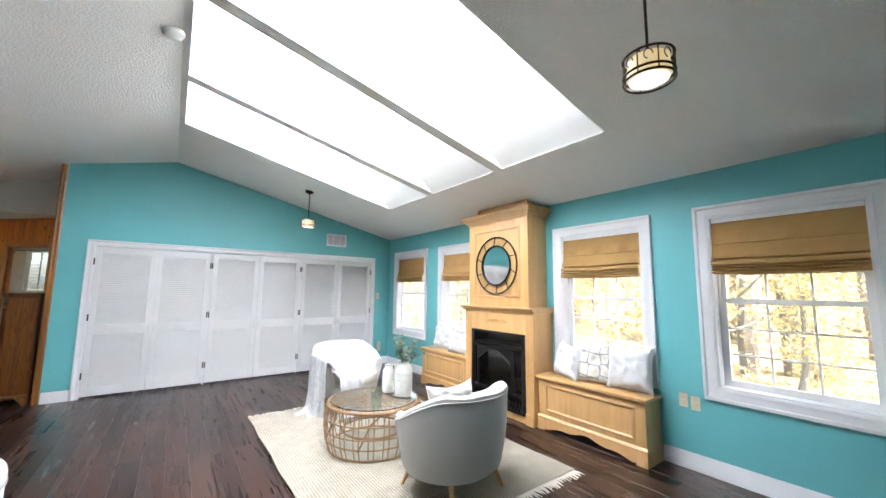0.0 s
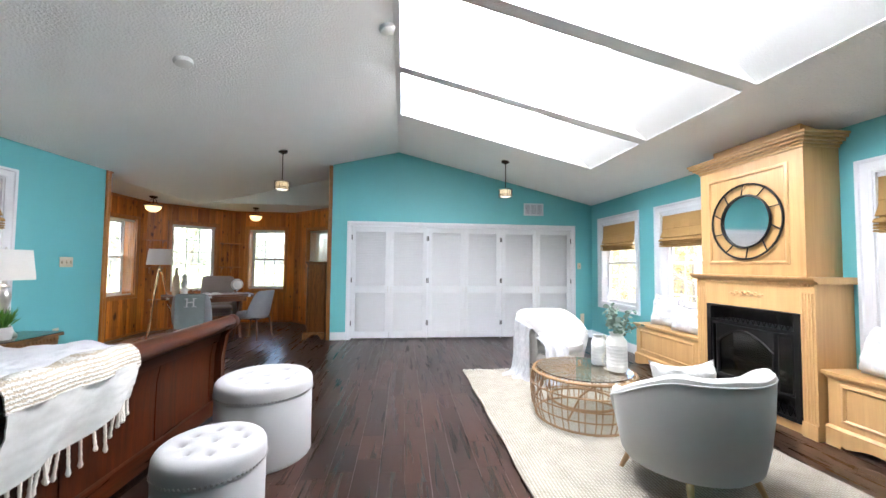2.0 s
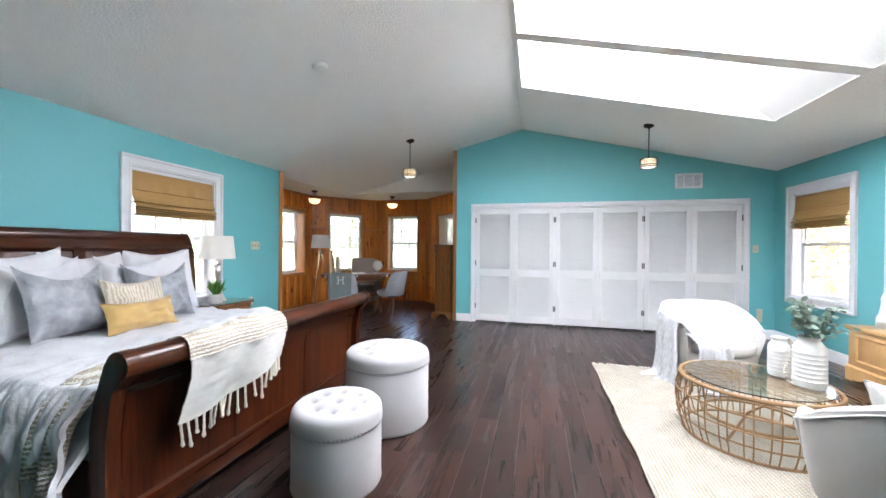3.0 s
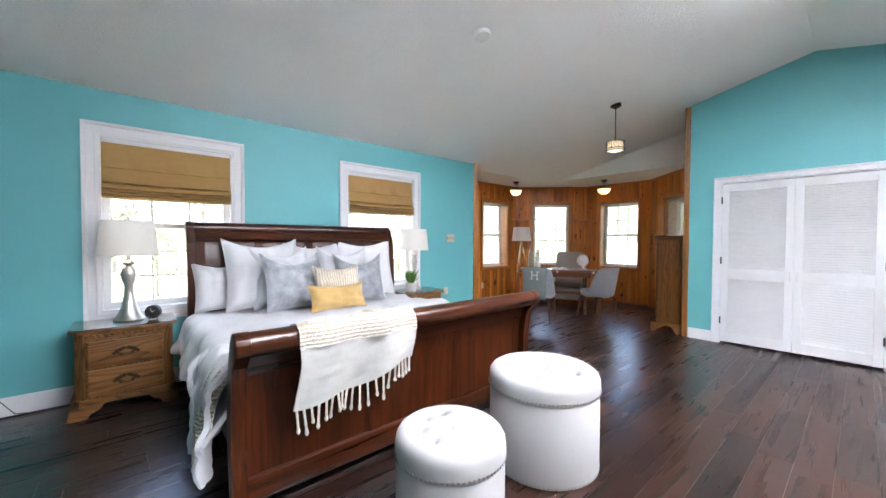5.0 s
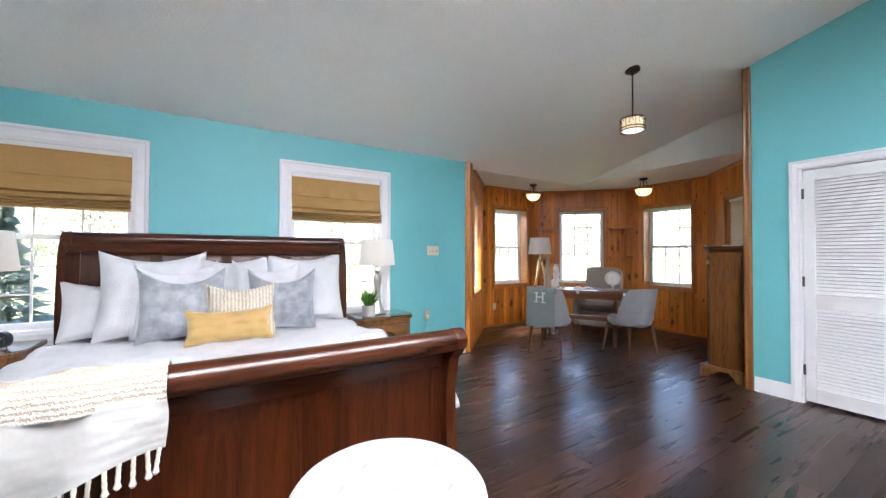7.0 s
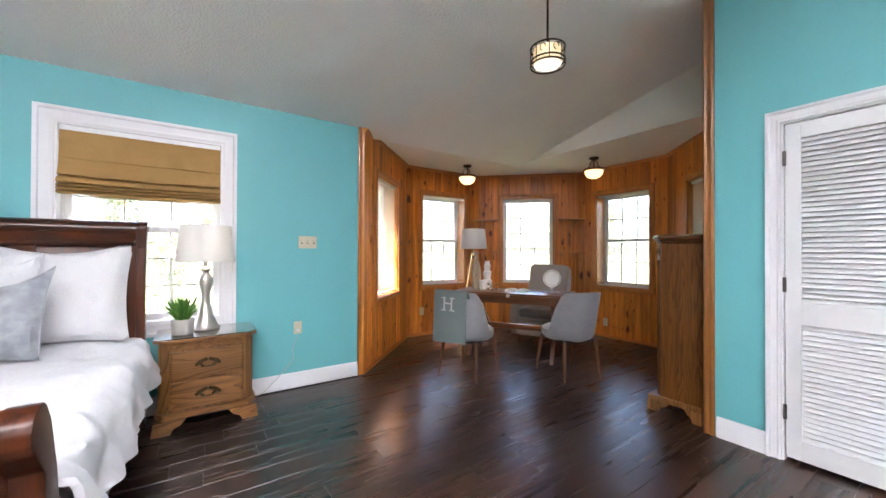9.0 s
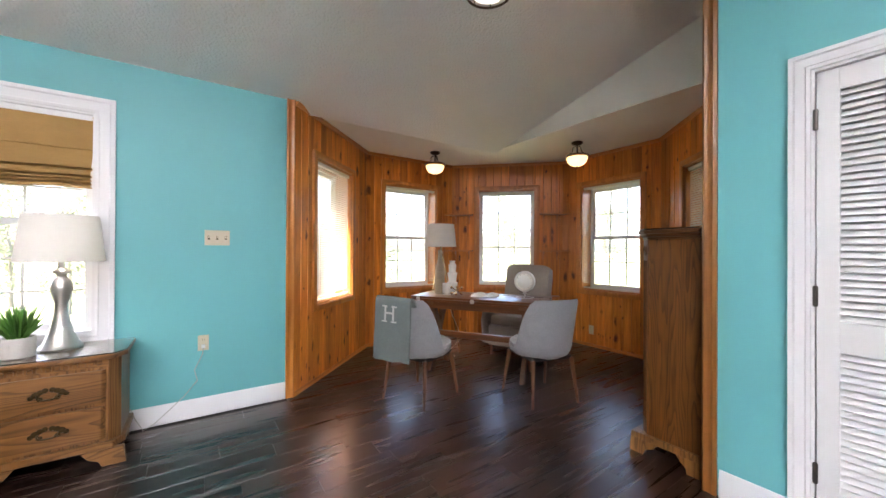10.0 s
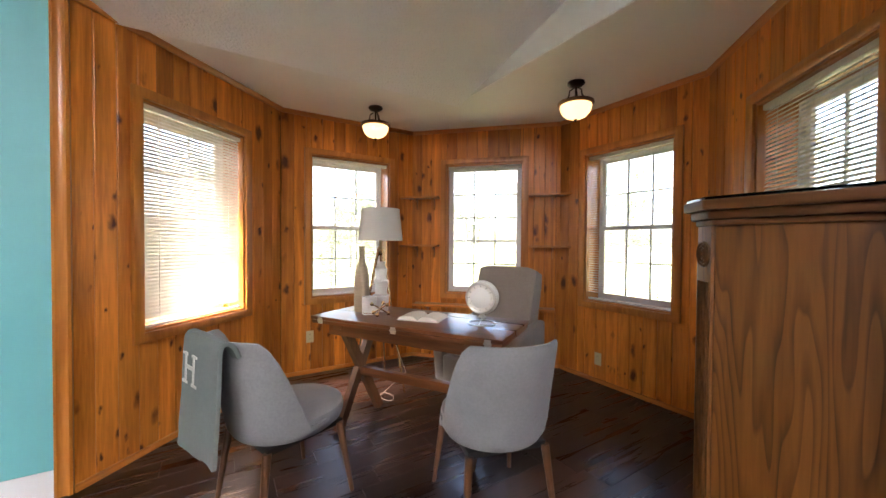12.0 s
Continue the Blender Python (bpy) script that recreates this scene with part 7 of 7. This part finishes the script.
# ---- ceiling lights and small fixtures ----
def pendant(x, y, label):
    zc = roof(x)
    top = thing("pendant_light", at(x, y, zc), label, "pendant lamp", "pendant lights")
    zb = 2.442 - zc
    part("canopy", lathe([(0.064, 0.018), (0.066, -0.012), (0.055, -0.024), (0.02, -0.032), (0.012, -0.05)], 24), BRONZE, top)
    part("rod", tube([(0, 0, -0.03), (0, 0, zb + 0.122)], 0.007, 8), BRONZE, top)
    part("glass_drum", lathe([(0.085, zb + 0.012), (0.088, zb + 0.02), (0.088, zb + 0.110), (0.08, zb + 0.114)], 32), LIT, top, "lit cream glass drum")
    part("diffuser", lathe([(0.01, zb - 0.004), (0.07, zb + 0.002), (0.084, zb + 0.011)], 28), WARMD, top)
    for z in (zb + 0.008, zb + 0.034, zb + 0.117):
        part("band", tube([(0.106 * math.cos(a), 0.106 * math.sin(a), z) for a in (2 * math.pi * k / 36 for k in range(36))], 0.0055, 7, None, True), BRONZE, top)
    part("cross_bar", tube([(-0.106, 0, zb + 0.119), (0, 0, zb + 0.123), (0.106, 0, zb + 0.119)], 0.005, 6), BRONZE, top)
    for k in range(8):
        a = 2 * math.pi * k / 8
        part("upright", tube([(0.106 * math.cos(a), 0.106 * math.sin(a), zb + 0.008), (0.106 * math.cos(a), 0.106 * math.sin(a), zb + 0.117)], 0.003, 5), BRONZE, top)
        pts = []
        for j in range(14):
            t = j / 13
            w = a + 0.39 + 0.20 * math.cos(4.8 * t) * (1 - 0.55 * t)
            pts.append((0.106 * math.cos(w), 0.106 * math.sin(w), zb + 0.077 + 0.030 * math.sin(4.8 * t) * (1 - 0.4 * t)))
        part("scroll", tube(pts, 0.0026, 5), BRONZE, top)
    return top


pendant(1.80, 0.605, "lit bronze drum pendant light with scrollwork hung from a sloped ceiling")
pendant(1.735, 5.68, "lit bronze drum pendant light with scrollwork near the closet wall")
pendant(-1.67, 5.64, "lit bronze drum pendant light with scrollwork before the turret")


def flush_light(x, y, label):
    top = thing("ceiling_light", at(x, y, TURRET_Z), label, "ceiling lamp", "turret lights")
    part("canopy", lathe([(0.062, 0.0), (0.066, -0.012), (0.05, -0.028), (0.022, -0.038)], 24), BRONZE, top)
    part("stem", tube([(0, 0, -0.03), (0, 0, -0.17)], 0.008, 8), BRONZE, top)
    for k in range(3):
        a = 2 * math.pi * k / 3
        c, s = math.cos(a), math.sin(a)
        part("scroll_arm", tube([(0.02 * c, 0.02 * s, -0.05), (0.05 * c, 0.05 * s, -0.07), (0.055 * c, 0.055 * s, -0.11), (0.085 * c, 0.085 * s, -0.145), (0.105 * c, 0.105 * s, -0.155)], 0.005, 6), BRONZE, top)
    part("rim", lathe([(0.105, -0.150), (0.132, -0.155), (0.135, -0.168), (0.120, -0.180), (0.105, -0.182)], 32), RIMB, top, "brown glass rim")
    part("bowl", lathe([(0.116, -0.178), (0.117, -0.20), (0.104, -0.235), (0.075, -0.265), (0.035, -0.282), (0.008, -0.286)], 32), LITB, top, "lit amber glass bowl")
    part("finial", lathe([(0.014, -0.283), (0.012, -0.292), (0.004, -0.304), (0.001, -0.308)], 10), BRONZE, top)


RIMB = surf("brown_glass_rim", (0.12, 0.05, 0.02), None, 20, 0.3)
flush_light(-4.36, 7.10, "semi-flush bronze ceiling light with lit amber bowl")
flush_light(-3.03, 8.22, "semi-flush bronze ceiling light with lit amber bowl")

for x, y in ((-0.035, 3.18), (-1.69, 3.205)):
    sd = thing("smoke_detector", Matrix.Translation((x, y, roof(x))) @ Matrix.Rotation(math.atan2(EAVE_Z - RIDGE_Z, RIDGE_X - XW) * (1 if x < RIDGE_X else -1), 4, "Y"), "round white smoke detector on a stippled ceiling", "smoke detector", "smoke detectors")
    part("body", lathe([(0.070, 0.004), (0.072, -0.012), (0.062, -0.030), (0.03, -0.036)], 32), WPLAST, sd)
    part("vent_ring", tube([(0.062 * math.cos(a), 0.062 * math.sin(a), -0.027) for a in (2 * math.pi * k / 32 for k in range(32))], 0.003, 5, None, True), WPLAST, sd)

vn = thing("wall_vent", on_wall((2.40, YN), (1, 0), (0, 1), 2.31), "white louvred air return vent on a turquoise wall", "vent")
vf = bmesh.new()
sash(vf, 0, 0.385, 0, 0.235, -0.014, 0.0, 0.03)
box(0.12, 0.135, -0.012, 0, 0.03, 0.205, bm=vf)
box(0.25, 0.265, -0.012, 0, 0.03, 0.205, bm=vf)
part("frame", vf, WHITE, vn)
part("backing", box(0.02, 0.365, -0.003, -0.001, 0.02, 0.215), GREYF, vn)
vs_ = to_mesh("slat", prism([(-0.011, 0.0), (-0.010, 0.0015), (-0.003, 0.009), (-0.004, 0.0075)], "x", 0.03, 0.355), WHITE, False)
for k in range(13):
    o = part("slat", vs_, WHITE, vn)
    o.location = (0, 0, 0.033 + k * 0.0132)


def plate(m, w, h, kind, label):
    top = thing("switch_plate" if kind == "switch" else "outlet", m, label, "switch" if kind == "switch" else "outlet", "wall plates")
    part("plate", box(-w / 2, w / 2, -0.006, 0, -h / 2, h / 2, 0.002, None, 1), IVORY, top)
    n = max(1, round(w / 0.055))
    for k in range(n):
        x = (k - (n - 1) / 2) * w / n
        if kind == "switch":
            part("toggle", box(x - 0.005, x + 0.005, -0.017, -0.005, -0.004, 0.012), IVORY, top)
            part("toggle_slot", box(x - 0.007, x + 0.007, -0.0068, -0.004, -0.014, 0.014), BRASSOLD, top, "shadowed toggle slot")
            for z in (-0.03, 0.03):
                part("screw", lathe([(0.003, 0.0), (0.002, 0.001)], 6, None, x, 0.0), NICKEL, top).matrix_local = Matrix.Translation((0, -0.006, z)) @ Matrix.Rotation(radians(90), 4, "X")
        else:
            for z in (-0.022, 0.022):
                sk = part("socket", box(x - 0.015, x + 0.015, -0.008, -0.005, z - 0.013, z + 0.013, 0.003, None, 1), IVORY, top)
                for dx in (-0.006, 0.006):
                    part("slot", box(x + dx - 0.001, x + dx + 0.001, -0.0085, -0.0078, z - 0.002, z + 0.006), BLACK, sk)
    return top


plate(on_wall((XW, 4.67), (0, 1), (-1, 0), 1.345), 0.165, 0.115, "switch", "ivory three-gang light switch plate on a turquoise wall")
plate(on_wall((XW, 4.585), (0, 1), (-1, 0), 0.55), 0.07, 0.115, "outlet", "ivory wall outlet with a lamp cord plugged in")
plate(on_wall((XE, 1.295), (0, 1), (1, 0), 0.56), 0.07, 0.115, "outlet", "ivory wall outlet on a turquoise wall")
plate(on_wall((XE, 1.205), (0, 1), (1, 0), 0.55), 0.07, 0.115, "outlet", "ivory cable plate on a turquoise wall")
plate(on_wall((3.56, YN), (1, 0), (0, 1), 0.35), 0.075, 0.20, "outlet", "tall ivory wall plate on a turquoise wall")
plate(on_wall((3.50, YN), (1, 0), (0, 1), 1.36), 0.07, 0.115, "switch", "ivory light switch on a turquoise wall")
plate(on_wall((-3.26, T3[1] - 0.0145), (1, 0), (0, 1), 0.22), 0.07, 0.115, "outlet", "ivory wall outlet on pine boards")
plate(on_wall((T1[0] + 0.0145, 6.62), (0, 1), (-1, 0), 0.36), 0.07, 0.115, "outlet", "ivory wall outlet on pine boards")

CORD = surf("clear_cord", (0.45, 0.45, 0.42), None, 20, 0.3)
cd = thing("lamp_cord", at(0, 0), "thin clear lamp cord hanging from an outlet to the floor", "cord", "cords")
part("cord", tube([(XW + 0.012, 4.585, 0.52), (XW + 0.03, 4.58, 0.47), (XW + 0.03, 4.53, 0.36), (XW + 0.025, 4.55, 0.28), (XW + 0.03, 4.47, 0.18), (XW + 0.04, 4.38, 0.10), (XW + 0.05, 4.30, 0.03), (XW + 0.06, 4.24, 0.004), (XW + 0.05, 4.20, 0.08), (XW + 0.04, 4.17, 0.16)], 0.003, 6), CORD, cd)
part("plug", box(XW + 0.007, XW + 0.03, 4.573, 4.597, 0.515, 0.54, 0.003), WPLAST, cd)
cd2 = thing("lamp_cord", at(0, 0), "thin dark lamp cord lying on the floor by a baseboard", "cord", "cords")
part("cord", tube([(XW + 0.03, 0.16, 0.30), (XW + 0.035, 0.24, 0.14), (XW + 0.045, 0.32, 0.02), (XW + 0.07, 0.45, 0.004), (XW + 0.05, 0.60, 0.004), (XW + 0.03, 0.64, 0.05)], 0.003, 6), BLACK, cd2)
cd3 = thing("desk_cord", at(0, 0), "coiled white cord on the floor behind a desk", "cord", "cords")
part("cord", tube([(-3.95 + 0.09 * math.cos(0.7 * k), 7.05 + 0.05 * math.sin(0.7 * k), 0.005 + 0.002 * (k % 3)) for k in range(16)] + [(-3.9, 7.2, 0.2), (-4.05, 7.1, 0.6)], 0.0025, 5), WPLAST, cd3)


# ---- pine boards of the turret ----
board_cache = {}
BOARD_W = 0.1135


def pine_board(parent, x, w, z0, z1):
    key = (round(w, 3), round(z1 - z0, 3))
    if key not in board_cache:
        w_, h_ = key
        sec = [(0.0012, 0.0), (0.0012, -0.009), (0.006, -0.014), (w_ - 0.006, -0.014), (w_ - 0.0012, -0.009), (w_ - 0.0012, 0.0)]
        board_cache[key] = to_mesh("pine_board", prism(sec, "z", 0.0, h_), PINE, False)
    ob = part("pine_board", board_cache[key], PINE, parent)
    ob.location = (x, 0, z0)


for n, a, b in TURRET:
    length = (Vector(b) - Vector(a)).length
    ztop = TURRET_Z if n < 6 else 2.53
    x = 0.0
    while x < length - 0.02:
        w = min(BOARD_W, length - x)
        if n in A_OPEN and x + w > A_OPEN[n][0] and x < A_OPEN[n][1]:
            s0, s1, z0, z1 = A_OPEN[n]
            if x < s0 - 0.02:
                pine_board(TW[n], x, s0 - x, 0.0, ztop)
                x = s0
                continue
            w = min(w, s1 - x)
            pine_board(TW[n], x, w, 0.0, z0)
            pine_board(TW[n], x, w, z1, ztop)
        else:
            pine_board(TW[n], x, w, 0.0, ztop)
        x += w

# ---- floor planks ----
PLANK = 0.165
floor_ob = bpy.data.objects["floor"]
rp = random.Random(11)
plank_cache = {}


def plank_mesh(w, h):
    key = (round(w, 3), round(h, 2))
    if key not in plank_cache:
        bm = bmesh.new()
        e = 0.0017
        lo = [(0.0006, 0.0006), (w - 0.0006, 0.0006), (w - 0.0006, h - 0.0006), (0.0006, h - 0.0006)]
        hi = [(e, e), (w - e, e), (w - e, h - e), (e, h - e)]
        a = [bm.verts.new((x, y, -0.0135)) for x, y in lo]
        b = [bm.verts.new((x, y, -0.0014)) for x, y in lo]
        c = [bm.verts.new((x, y, 0.0)) for x, y in hi]
        for p, q in ((a, b), (b, c)):
            for k in range(4):
                bm.faces.new((p[k], p[(k + 1) % 4], q[(k + 1) % 4], q[k]))
        bm.faces.new(c)
        plank_cache[key] = to_mesh("floor_plank", bm, FLOORWOOD, False)
    return plank_cache[key]


rest_v, rest_f, made = [], [], 0
row = 0
x = -4.95
while x < XE:
    xm = x + PLANK / 2
    y0 = YS if xm >= XW else 5.215 - (xm - XW) * 1.017 - 0.05
    if xm < -4.87:
        y1 = 7.8
    elif xm < T3[0]:
        y1 = xm + 12.66
    elif xm < T4[0]:
        y1 = 8.93
    elif xm < XC:
        y1 = 8.88 - (xm - T4[0]) + 0.05
    else:
        y1 = YN + 0.75
    y = y0 - rp.uniform(0.0, 0.8)
    while y < y1:
        h = rp.choice((0.35, 0.45, 0.6, 0.75, 0.9, 1.05, 1.2))
        a, b = max(y, y0), min(y + h, y1)
        if b - a > 0.03:
            me = plank_mesh(PLANK, b - a)
            near = -3.5 < xm < 1.5 and 0.9 < (a + b) / 2 < 7.2
            if near and made < 300:
                ob = part("floor_plank", me, FLOORWOOD, floor_ob)
                ob.location = (x, a, 0)
                made += 1
            else:
                k = len(rest_v)
                rest_v += [(v.co.x + x, v.co.y + a, v.co.z) for v in me.vertices]
                rest_f += [tuple(i + k for i in p.vertices) for p in me.polygons]
        y += h
    x += PLANK
me = bpy.data.meshes.new("outer_planks")
me.from_pydata(rest_v, [], rest_f)
me.materials.append(FLOORWOOD)
ob = new("outer_planks", me)
ob.parent = floor_ob
tagged(ob, kind="stuff")
